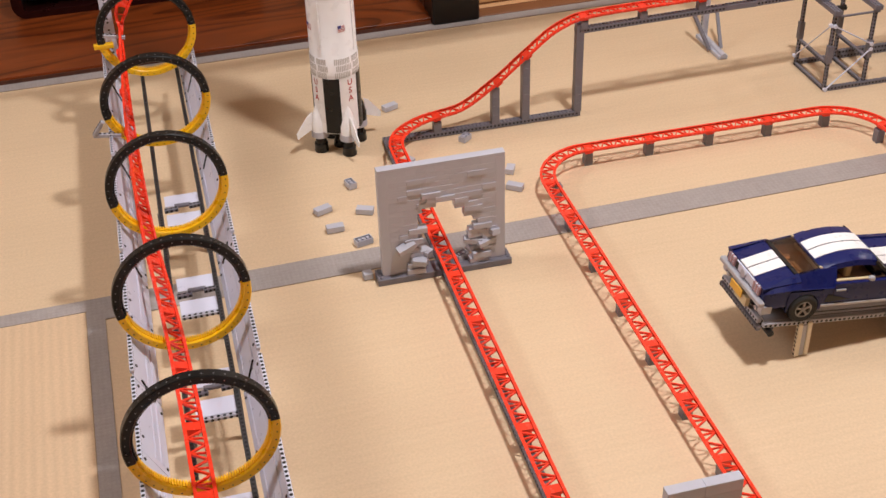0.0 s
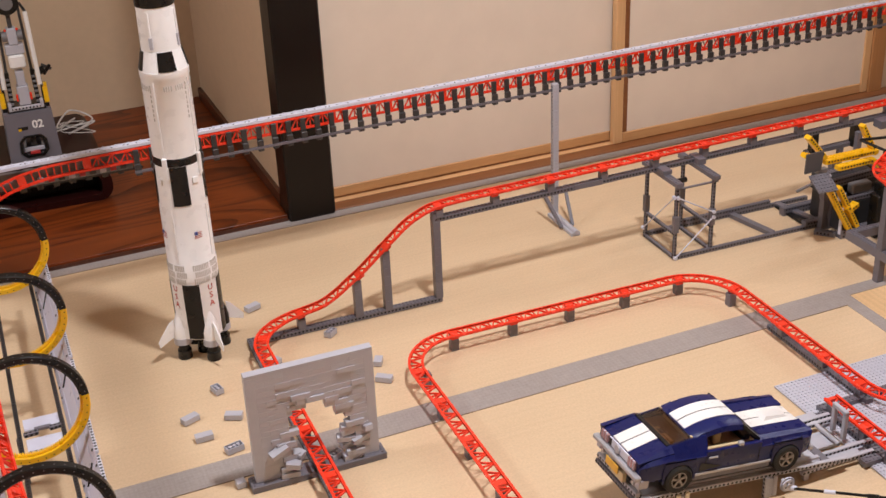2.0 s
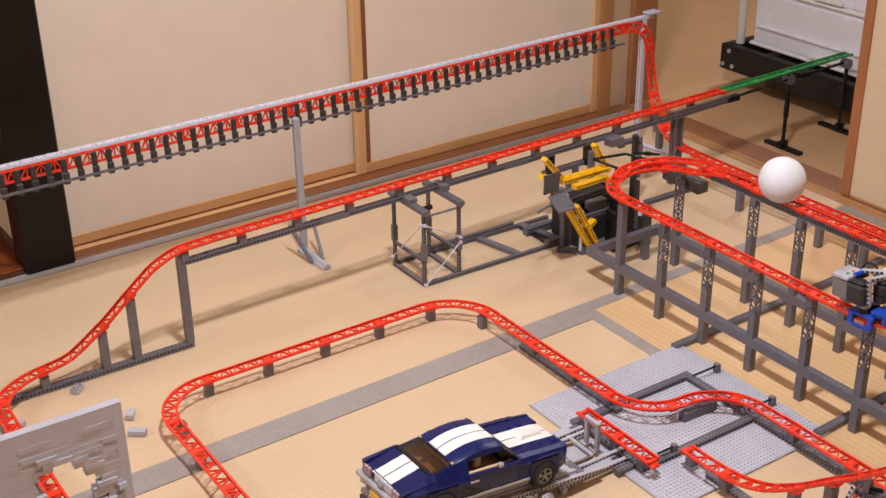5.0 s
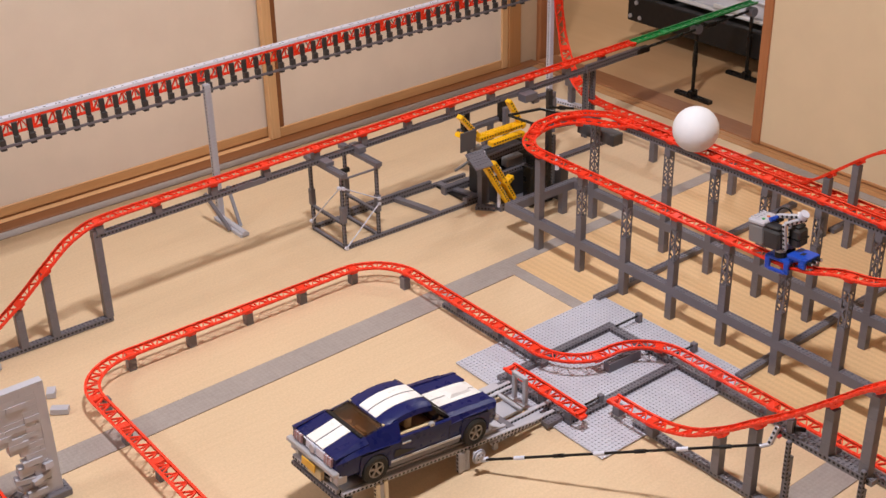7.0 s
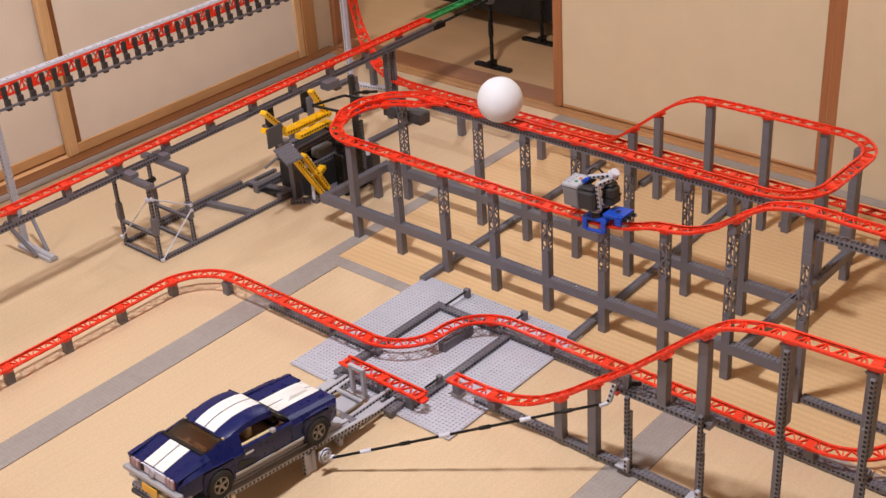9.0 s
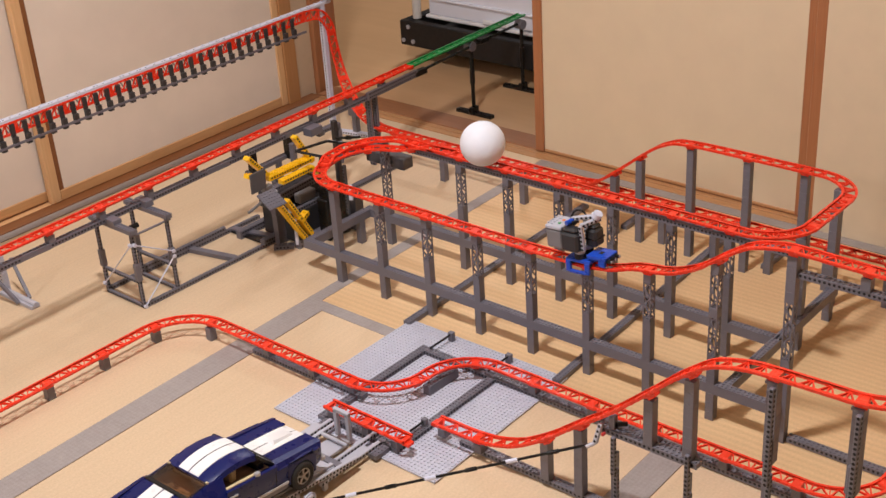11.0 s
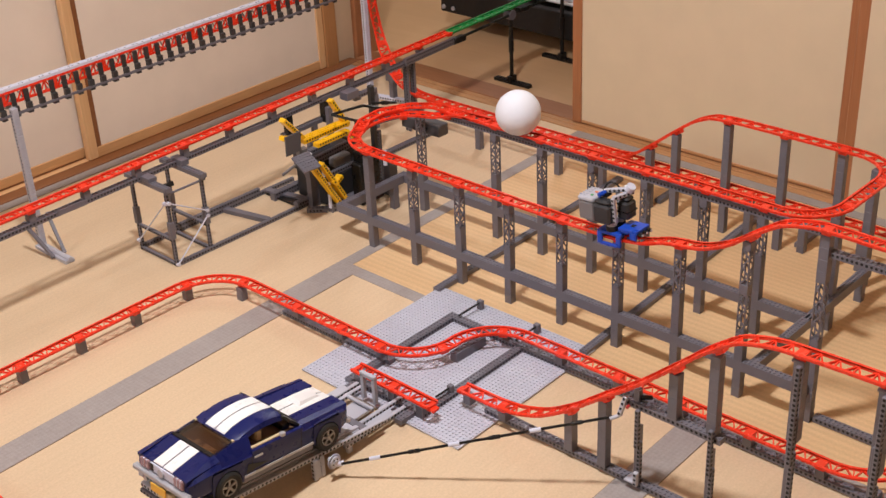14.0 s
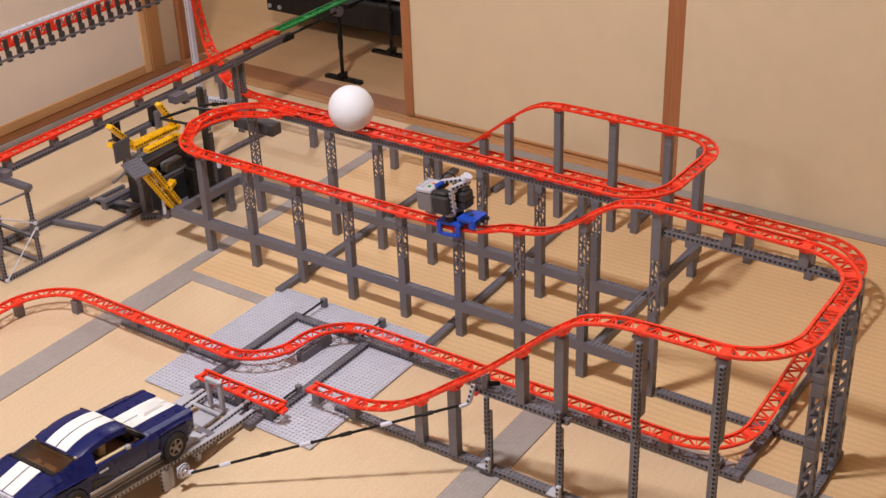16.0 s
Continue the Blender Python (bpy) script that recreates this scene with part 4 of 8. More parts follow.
for x, y in ((-0.130, -1.346), (-0.014, -1.346)):
    for z0, z1 in ((0.0111, 0.12), (0.12, 0.235), (0.235, 0.345)):
        sub_part("girder_post", te, DARK, lambda me: tower(me, x, y, z0, z1))
sub_part("brick_post", te, DARK, lambda me: stack(me, 0.008, -1.345, 0.0111, 0.085))
sub_part("holed_upright", te, GREYS, lambda me: liftarm(me, (-0.046, -1.345, 0.0111), (-0.046, -1.345, 0.345), 0.0078, 0.0078, up=(0, 1, 0), faces=((0, 1), (0, -1), (1, 0), (-1, 0))))

# the low track's floor beams
tl = thing("track_bed", "dark grey studded beam under the low track", "toy beam", "track beds", at=(-0.119, -0.9, 0))
beam_on(tl, (-0.117, -0.49, 0.0035), (-0.117, -1.240, 0.0035), 2, 1)
for y in (-0.60, -0.728, -0.856, -0.984, -1.112, -1.20):
    sub_part("brick_post", tl, DARK, lambda me: stack(me, -0.118, y, 0.0131, LOWZ - FOOT))
beam_on(tl, (-0.105, -1.232, 0.0035), (0.012, -1.232, 0.0035), 2, 1, holes=False)
for x, h in ((0.10, 0.052), (0.23, 0.066), (0.36, 0.081)):
    sub_part("brick_post", tl, DARK, lambda me: stack(me, x, -1.226, 0.0, h - FOOT))
beam_on(tl, (0.012, -1.232, 0.0015), (0.44, -1.232, 0.0015), 1, 1, holes=False)
tl2 = thing("track_bed", "dark grey studded beam beside the baseplate", "toy beam", "track beds", at=(-0.30, -0.2, 0))
beam_on(tl2, (-0.304, -0.055, 0.0015), (-0.304, -0.238, 0.0015), 2, 1)
beam_on(tl2, (-0.304, -0.236, 0.0045), (-0.304, -0.352, 0.0045), 2, 1)
for y in (-0.10, -0.226, -0.33):
    sub_part("brick_post", tl2, DARK, lambda me: stack(me, -0.309, y, 0.0141, LOWZ - FOOT))
# free-standing posts of the oval
for k in range(5):
    x = -0.897 + 0.1265 * k
    solid("track_post", stack(Mesh(), x, 0.147, 0, LOWZ - FOOT), DARK, "short dark grey brick post under a red track", "toy post", "oval posts")
for x, y in ((-0.993, 0.049), (-1.006, -0.06), (-1.007, -0.188), (-1.007, -0.316), (-1.007, -0.444), (-1.007, -0.572), (-1.007, -0.70), (-1.007, -0.828), (-0.321, 0.058)):
    solid("track_post", stack(Mesh(), x, y, 0, LOWZ - FOOT), DARK, "short dark grey brick post under a red track", "toy post", "oval posts")

# the hill beside the baseplate
th = thing("trestle", "dark grey hill frame of beams, posts and holed uprights", "trestle", "trestle rows", at=(-0.31, -0.9, 0))
HX = -0.306
beam_on(th, (HX, -0.585, 0.0035), (HX, -1.30, 0.0035), 2, 1)
for y in (-0.553, -0.632):
    sub_part("brick_post", th, DARK, lambda me: stack(me, -0.316, y, 0.0133, 0.0305))
for y, h in ((-0.768, 0.100), (-0.834, 0.152)):
    sub_part("brick_post", th, DARK, lambda me: stack(me, HX - 0.004, y, 0.0133, h - FOOT))


def upright(me, x, y, z0, z1):
    """Two holed beams side by side, the upper half set off from the lower."""
    for a, b, dx in ((z0, z0 + (z1 - z0) * 0.55, 0.0), (z0 + (z1 - z0) * 0.5, z1, -0.0088)):
        liftarm(me, (x + dx - 0.004, y - 0.0045, a), (x + dx - 0.004, y - 0.0045, b), 0.0074, 0.0074, up=(0, 1, 0), faces=((0, 1), (0, -1), (1, 0), (-1, 0)))
    me.cbox((x - 0.001, y - 0.002, z0), (x + 0.009, y + 0.008, z0 + (z1 - z0) * 0.72), 0.001)


for y, z in ((-0.896, 0.155), (-1.023, 0.176), (-1.146, 0.338), (-1.266, 0.342)):
    sub_part("holed_upright", th, GREYS, lambda me: upright(me, HX, y, 0.0131, z))
    if z > 0.3:
        sub_part("brick_post", th, DARK, lambda me: stack(me, HX + 0.012, y + 0.004, 0.20, z))
        sub_part("post_cap", th, DARK, lambda me: me.cbox((HX - 0.008, y - 0.008, z - 0.001), (HX + 0.02, y + 0.01, z + 0.004), 0.001))
beam_on(th, (HX, -0.872, 0.151), (HX, -1.04, 0.151), 2, 1)
sub_part("brick_post", th, DARK, lambda me: stack(me, HX, -0.892, 0.1606, 0.184, 0.010))
sub_part("brick_post", th, DARK, lambda me: stack(me, HX, -0.957, 0.1606, 0.240))
sub_part("brick_post", th, DARK, lambda me: stack(me, HX + 0.002, -1.022, 0.1606, 0.296))
for y in (-0.9005, -1.028):
    sub_part("small_bracket", th, [LIGHT, HOLE], lambda me: (liftarm(me, (HX - 0.012, y, 0.010), (HX - 0.012, y, 0.036), up=(0, 1, 0)), me.cbox((HX - 0.016, y + 0.004, 0.0131), (HX + 0.004, y + 0.02, 0.0165), 0.001)), "light grey angle bracket")
sub_part("pin", th, SCARLET, lambda me: me.rod((HX - 0.012, -0.884, 0.155), (HX - 0.018, -0.884, 0.155), 0.0028))

# slope of the centre track, with its long high girder
ts = thing("girder_frame", "long dark grey girder with posts that carries the high straight", "trestle", "girders", at=(-0.5, 0.34, 0))
beam_on(ts, (-1.262, 0.338, 0.0015), (-0.846, 0.338, 0.0015), 2, 1)
beam_on(ts, (-1.255, 0.330, 0.0015), (-1.255, 0.21, 0.0015), 2, 1)
for x, h in ((-1.15, 0.048), (-1.028, 0.106), (-0.964, 0.159)):
    sub_part("brick_post", ts, DARK, lambda me: stack(me, x, 0.338, 0.0111, h - FOOT))
sub_part("brick_post", ts, DARK, lambda me: stack(me, -0.852, 0.338, 0.0111, 0.206))


def uy(x):
    return UY0 + 0.003 + (UY1 - UY0 - 0.003) * (x + 0.78) / 1.465


beam_on(ts, (-0.86, UY0, 0.186), (0.62, uy(0.62), 0.186), 2, 1)
beam_on(ts, (0.50, uy(0.50) - 0.010, 0.188), (0.70, uy(0.70) - 0.010, 0.190), 1, 2, studs=False)
for k in range(12):
    x = -0.845 + 0.1285 * k
    sub_part("brick_post", ts, DARK, lambda me: stack(me, x, uy(x) - (0.003 if k == 0 else 0), 0.1956, 0.2132))
for x in (-0.50, -0.01, 0.24):
    sub_part("splice_plate", ts, DARK, lambda me: me.cbox((x - 0.034, uy(x) - 0.0105, 0.1865), (x + 0.034, uy(x) - 0.008, 0.199), 0.0008))
for x in (0.52, 0.545):
    sub_part("holed_upright", ts, GREYS, lambda me: (liftarm(me, (x, uy(x) + 0.002, 0.0), (x, uy(x) + 0.002, 0.188), 0.0078, 0.0078, up=(0, 1, 0)), liftarm(me, (x, uy(x) + 0.012, 0.0), (x, uy(x) + 0.012, 0.188), 0.0078, 0.0078, up=(0, 1, 0))))
for x in (0.103, 0.222):
    sub_part("brick_post", ts, BLACK, lambda me: stack(me, x, uy(x) + 0.003, 0.1305, 0.186, 0.0165), "black post")
sub_part("brick_post", ts, DARK, lambda me: stack(me, 0.19, uy(0.19) + 0.01, 0.0, 0.130, 0.012))
beam_on(ts, (0.09, uy(0.09) + 0.012, 0.13), (0.224, uy(0.224) + 0.012, 0.13), 2, 1, holes=False)
sub_part("clamp", ts, GREYS, lambda me: (me.cbox((0.262, 0.338, 0.1765), (0.302, 0.366, 0.196), 0.001), brick_beam(me, (0.300, 0.352, 0.170), (0.362, 0.350, 0.170), 2, 1), me.cbox((0.292, 0.342, 0.166), (0.312, 0.354, 0.1755), 0.001)))
sub_part("hanging_arm", ts, GREYS, lambda me: (liftarm(me, (0.367, 0.350, 0.178), (0.367, 0.350, 0.070), 0.0090, 0.0078, up=(0, 1, 0)), me.cbox((0.361, 0.345, 0.135), (0.373, 0.3555, 0.160), 0.001)))
sub_part("brick_post", ts, DARK, lambda me: stack(me, 0.243, uy(0.243) + 0.008, 0.10, 0.186, 0.010))

# tower under the girder
tt = thing("support_tower", "dark grey open tower with pale diagonal rods", "trestle", "girders", at=(-0.27, 0.34, 0))
X0, X1, Y0, Y1 = -0.318, -0.226, 0.281, 0.404
for x in (X0, X1):
    for y in (Y0, Y1):
        sub_part("holed_upright", tt, GREYS, lambda me: liftarm(me, (x, y, 0.0), (x, y, 0.178), 0.0078, 0.0078, up=(0, 1, 0), faces=((0, 1), (0, -1), (1, 0), (-1, 0))))
        sub_part("sleeve", tt, DARK, lambda me: me.cbox((x - 0.006, y - 0.006, 0.065), (x + 0.006, y + 0.006, 0.105), 0.001))
for x in (X0, X1):
    beam_on(tt, (x, Y0 - 0.012, 0.176), (x, Y1 + 0.012, 0.176), 2, 1, holes=False)
    sub_part("holed_bar", tt, GREYS, lambda me: liftarm(me, (x, Y0, 0.0045), (x, Y1, 0.0045), 0.0078, 0.0078))
    sub_part("holed_bar", tt, GREYS, lambda me: liftarm(me, (x, Y0, 0.062), (x, Y1, 0.062), 0.0078, 0.0078))
sub_part("clamp", tt, DARK, lambda me: me.cbox((X1 - 0.006, 0.335, 0.1857), (X1 + 0.014, 0.375, 0.20), 0.001))
sub_part("clamp", tt, DARK, lambda me: me.cbox((X0 - 0.01, 0.322, 0.1857), (X0 + 0.012, 0.36, 0.196), 0.001))
sub_part("axle", tt, DARK, lambda me: me.rod((X0, Y0, 0.168), (X1 + 0.01, Y0, 0.168), 0.0026))
sub_part("hub", tt, BLACK, lambda me: me.rod((X0 + 0.012, Y0 + 0.03, 0.172), (X0 + 0.04, Y0 + 0.03, 0.172), 0.006, 12))
for p0, p1 in (((X0, Y0 - 0.006, 0.005), (X1, Y0 - 0.006, 0.086)), ((X0, Y0 - 0.006, 0.150), (X1, Y0 - 0.006, 0.098)), ((X0 - 0.006, Y0, 0.150), (X0 - 0.006, Y1, 0.025))):
    sub_part("diagonal_rod", tt, PALE, lambda me: (me.rod(p0, p1, 0.0016), me.rod(Vector(p0) + Vector((0, -0.003, 0)), Vector(p0) + Vector((0, 0.004, 0)), 0.0042, 10), me.rod(Vector(p1) + Vector((0, -0.003, 0)), Vector(p1) + Vector((0, 0.004, 0)), 0.0042, 10)), "pale grey rod")
# floor frame that leads to the catcher
for y in (Y0 - 0.002, Y1 + 0.006):
    beam_on(tt, (X0, y, 0.0), (0.125, y - 0.004, 0.0), 1, 1)
for x, w in ((-0.075, 2), (0.052, 2)):
    beam_on(tt, (x - 0.012, Y1, 0.001), (x + 0.015, Y0, 0.001), w, 1, holes=False, studs=False)
beam_on(tt, (-0.22, Y1 + 0.006, 0.0098), (0.02, Y1 + 0.004, 0.0098), 1, 1)
beam_on(tt, (0.02, Y0 - 0.004, 0.0098), (0.09, Y0 - 0.004, 0.0098), 2, 1)
sub_part("black_panel", tt, BLACK, lambda me: me.cbox((0.03, 0.30, 0.001), (0.06, 0.40, 0.006), 0.001))

# lift: a pale beam, the rack below it and its three poles
tv = thing("lift_beam", "pale grey studded beam of the lift on thin poles", "toy beam", "girders", at=(-0.5, 0.6, 0))


def lift_top(me):
    """Plates laid end to end along the lift, with a hole here and there on top and a fine joint between one and the next."""
    n = 20
    for k in range(n):
        x0, x1 = -1.822 + 2.487 * k / n, -1.822 + 2.487 * (k + 1) / n
        m, length = along((x0, ly(x0) + 0.009, 0.3635), (x1, ly(x1) + 0.009, 0.3635))
        me.cbox((0.0002, -0.0078, 0), (length - 0.0002, 0.0078, 0.0074), 0.0007, 0, m)
        for j in range(5):
            me.disc(m @ Vector((length * (j + 0.5) / 5, -0.0035, 0.0074)), (0, 0, 1), 0.0022, 1)
            me.disc(m @ Vector((length * (j + 0.5) / 5 + 0.008, -0.0035, 0.0074)), (0, 0, 1), 0.0022, 1 if j % 2 else 0)
            me.stud((length * (j + 0.9) / 5, 0.0035, 0.0074), 0, m)
        for j in range(int(length / 0.008) if k < 3 else 0):
            me.stud((0.004 + 0.008 * j, -0.0035, 0.0074), 0, m)
            me.box((0.0012 + 0.008 * j, -0.0086, 0.0008), (0.0066 + 0.008 * j, -0.0076, 0.0066), 0, m)


sub_part("top_beam", tv, [PALE, HOLE], lift_top)
sub_part("end_plate", tv, LIGHT, lambda me: me.cbox((0.640, ly(0.65) - 0.008, 0.3745), (0.682, ly(0.65) + 0.022, 0.380), 0.001))
sub_part("rack_rail", tv, DARK, lambda me: me.bar((-1.40, ly(-1.40) - 0.010, 0.3155), (0.55, ly(0.55) - 0.010, 0.3155), 0.004, 0.0052))


def back_lattice(me):
    """Thin slanting bars behind the lift's track, up to the beam, added for its shading."""
    for k in range(130):
        x = -1.40 + 0.0158 * k
        d = 0.012 if k % 2 else -0.012
        me.bar((x - d / 2, ly(x) + 0.0085, 0.339), (x + d / 2, ly(x) + 0.0085, 0.3632), 0.0022, 0.0026)


sub_part("back_lattice", tv, MID, back_lattice, "thin grey bars standing in for shading")
# The shade the teeth hang in is put into their blackish colour.
tooth = Mesh().cbox((-0.006, -0.008, -0.018), (0.006, 0.002, 0.006), 0.0008).cbox((-0.0055, -0.001, 0.006), (0.0055, 0.004, 0.034), 0.0006).data("rack_tooth", [BLACKGREY])
for k in range(68):
    x = -1.614 + 0.0317 * k
    ob = part("rack_tooth", tooth, BLACKGREY, tv)
    ob.location = (x + 0.5, ly(x) - 0.003 - 0.6 + (0.028 if x < -1.41 else 0.0), 0.325)
sub_part("rack_box", tv, MID, lambda me: me.cbox((-1.74, 0.5835, 0.318), (-1.40, 0.596, 0.3515), 0.001), "grey gearbox of the lift")
sub_part("box_rail", tv, BLACKGREY, lambda me: me.bar((-1.66, 0.598, 0.312), (-1.38, 0.598, 0.312), 0.006, 0.005))
sub_part("box_clip", tv, LIGHT, lambda me: me.cbox((-1.770, 0.5700, 0.350), (-1.757, 0.5795, 0.386), 0.001))
sub_part("box_motor", tv, MID, lambda me: me.cbox((-1.745, 0.578, 0.300), (-1.690, 0.600, 0.3175), 0.002))
for k in range(9):
    sub_part("small_tile", tv, [LIGHT, SCARLET, BLACKGREY][k % 3], lambda me: me.cbox((-1.585 + 0.020 * k, 0.5790, 0.322), (-1.573 + 0.020 * k, 0.5833, 0.334), 0.0006))


def pole(me, x, y, z1, broad=0.0):
    """A square post whose near side shows fine paired ribs, with a column of holes on the side next to it."""
    me.cbox((x - 0.0070 - broad, y - 0.0070, 0.0), (x + 0.0070 + broad, y + 0.0070, z1), 0.0008)
    n = int(z1 / 0.0080)
    if broad:
        for k in range(n):
            me.disc((x, y - 0.0070, 0.0080 * k + 0.004), (0, -1, 0), 0.0021, 1 if k % 4 else 0)
        return
    for k in range(n):
        z = 0.0080 * k + 0.001
        for s in (-1, 1):
            me.box((x + s * 0.0036 - 0.0026, y - 0.0084, z), (x + s * 0.0036 + 0.0026, y - 0.0068, z + 0.0042))
        me.disc((x - 0.0070, y, z + 0.003), (-1, 0, 0), 0.0023, 1)


sub_part("pole", tv, [PALE, HOLE], lambda me: pole(me, -1.757, ly(-1.76) + 0.008, 0.363, 0.0035))
sub_part("pole", tv, [LIGHT, HOLE], lambda me: pole(me, -0.452, 0.594, 0.331))
sub_part("pole_head", tv, LIGHT, lambda me: me.cbox((-0.459, 0.6125, 0.325), (-0.445, 0.620, 0.363), 0.001))
sub_part("pole", tv, [PALE, HOLE], lambda me: pole(me, 0.632, 0.65, 0.363))
sub_part("pole_foot", tv, LIGHT, lambda me: (me.cbox((-0.468, 0.478, 0.0), (-0.445, 0.60, 0.009), 0.001), me.rod((-0.4565, 0.474, 0.010), (-0.4565, 0.59, 0.010), 0.006, 10)), "light grey foot plate")
for s in (-1, 1):
    sub_part("strut", tv, DARK, lambda me: me.bar((-0.4565 + s * 0.03, 0.594, 0.075), (-0.4565 + s * 0.014, 0.52, 0.006), 0.007, 0.007))
sub_part("pole_foot", tv, [PALE, HOLE], lambda me: (liftarm(me, (0.632, 0.640, 0.006), (0.655, 0.535, 0.006), 0.0152, 0.0110), liftarm(me, (0.655, 0.535, 0.006), (0.700, 0.545, 0.006), 0.0152, 0.0110)), "pale grey angled foot")
sub_part("brick_post", tv, DARK, lambda me: (stack(me, 0.648, 0.575, 0.0115, 0.06), me.cbox((0.635, 0.56, 0.06), (0.664, 0.59, 0.085), 0.001)))

# ---- baseplate with the sliding switch ----
plate = Mesh()
plate.box((-0.192, -0.192, 0.0), (0.192, 0.192, 0.0026))
base_ob = solid("baseplate", plate, PLATE, "square light grey studded baseplate on the mats", "baseplate")
base_ob.location = (-0.228, -0.424, 0.0016)
base_ob.rotation_euler = (0, 0, radians(0.4))
knobs = Mesh()
for i in range(48):
    for j in range(48):
        knobs.stud((-0.188 + STUD * i, -0.188 + STUD * j, 0.0026))
tagged(part("stud", knobs, PLATE, base_ob), kind="stuff")
sw = thing("track_switch", "dark grey sliding switch frame on the baseplate", "toy switch", at=(-0.23, -0.42, 0.0043))
BZ = 0.0043
beam_on(sw, (-0.288, -0.334, BZ), (-0.1265, -0.334, BZ), 2, 1)
beam_on(sw, (-0.118, -0.326, BZ), (-0.118, -0.5025, BZ), 2, 1)
beam_on(sw, (-0.3965, -0.508, BZ), (-0.112, -0.508, BZ), 2, 1)
for p0, p1 in (((-0.40, -0.335, BZ), (-0.2885, -0.335, BZ)), ((-0.432, -0.491, BZ), (-0.397, -0.491, BZ))):
    beam_on(sw, p0, p1, 2, 1, holes=False)
for x, y, z in ((-0.388, -0.356, 0.0278), (-0.388, -0.440, 0.0278), (-0.388, -0.508, 0.0278)):
    sub_part("brick_post", sw, DARK, lambda me: stack(me, x, y, BZ, z))
sub_part("brick_beam", sw, GREYS, lambda me: brick_beam(me, (-0.388, -0.3650, BZ), (-0.388, -0.4995, BZ), 2, 1))
beam_on(sw, (-0.229, -0.437, BZ), (-0.149, -0.439, BZ), 2, 2, holes=False)
for y in (-0.352, -0.494):
    sub_part("slide_rod", sw, BLACK, lambda me: me.rod((-0.118, y, 0.019), (-0.052, y, 0.019), 0.0020), "black rod")
    sub_part("rod_stop", sw, DARK, lambda me: me.cbox((-0.060, y - 0.006, BZ), (-0.050, y + 0.006, 0.024), 0.001))
sub_part("slide_rod", sw, BLACK, lambda me: me.rod((-0.352, -0.507, 0.024), (-0.312, -0.507, 0.024), 0.002), "black rod")
sub_part("rod_stop", sw, DARK, lambda me: me.cbox((-0.319, -0.512, 0.0141), (-0.309, -0.502, 0.029), 0.001))
for y in (-0.40, -0.428):
    sub_part("gate_post", sw, LIGHT, lambda me: me.cbox((-0.426, y - 0.004, 0.014), (-0.418, y + 0.004, 0.066), 0.001), "light grey gate")
sub_part("gate_bar", sw, LIGHT, lambda me: me.cbox((-0.426, -0.432, 0.062), (-0.418, -0.396, 0.070), 0.001))
sub_part("gear_plate", sw, [LIGHT, HOLE], lambda me: (me.cbox((-0.50, -0.43, BZ), (-0.43, -0.39, 0.011), 0.001), liftarm(me, (-0.50, -0.375, 0.016), (-0.40, -0.375, 0.016)), liftarm(me, (-0.54, -0.455, 0.018), (-0.38, -0.455, 0.018)), me.rod((-0.44, -0.37, 0.016), (-0.44, -0.44, 0.016), 0.0038, 10)), "light grey gear carriage")
sub_part("step", sw, GREYS, lambda me: brick_beam(me, (-0.432, -0.354, BZ), (-0.397, -0.354, BZ), 2, 1))

# ---- the rings ----
RC = -1.690


def ring_piece(me, a0, a1, r0, r1, w, n):
    fr = []
    for k in range(n + 1):
        a = radians(a0 + (a1 - a0) * k / n)
        d = Vector((math.cos(a), 0, math.sin(a)))
        fr.append((Vector((0, 0, 0)), d, Vector((0, 1, 0))))
    c = 0.0016
    me.sweep(fr, [(r0, -w / 2 + c), (r0 + c, -w / 2), (r1 - c, -w / 2), (r1, -w / 2 + c), (r1, w / 2 - c), (r1 - c, w / 2), (r0 + c, w / 2), (r0, w / 2 - c)])
    m = int((a1 - a0) / 2.57)
    for k in range(m):
        a = radians(a0 + (a1 - a0) * (k + 0.5) / m)
        mm = Matrix.Rotation(-a, 4, "Y")
        me.box((r0 - 0.0024, -w / 4, -0.001), (r0 + 0.0002, w / 2 - 0.001, 0.001), 0, mm)
    for k in range(int((a1 - a0) / 8)):
        a = radians(a0 + (a1 - a0) * (k + 0.5) / int((a1 - a0) / 8))
        d = Vector((math.cos(a), 0, math.sin(a)))
        me.disc(d * ((r0 + r1) / 2 + 0.001) - Vector((0, w / 2, 0)), (0, -1, 0), 0.0011, 1)
        me.disc(d * r1 + Vector((0, -0.002, 0)), d, 0.0012, 1)


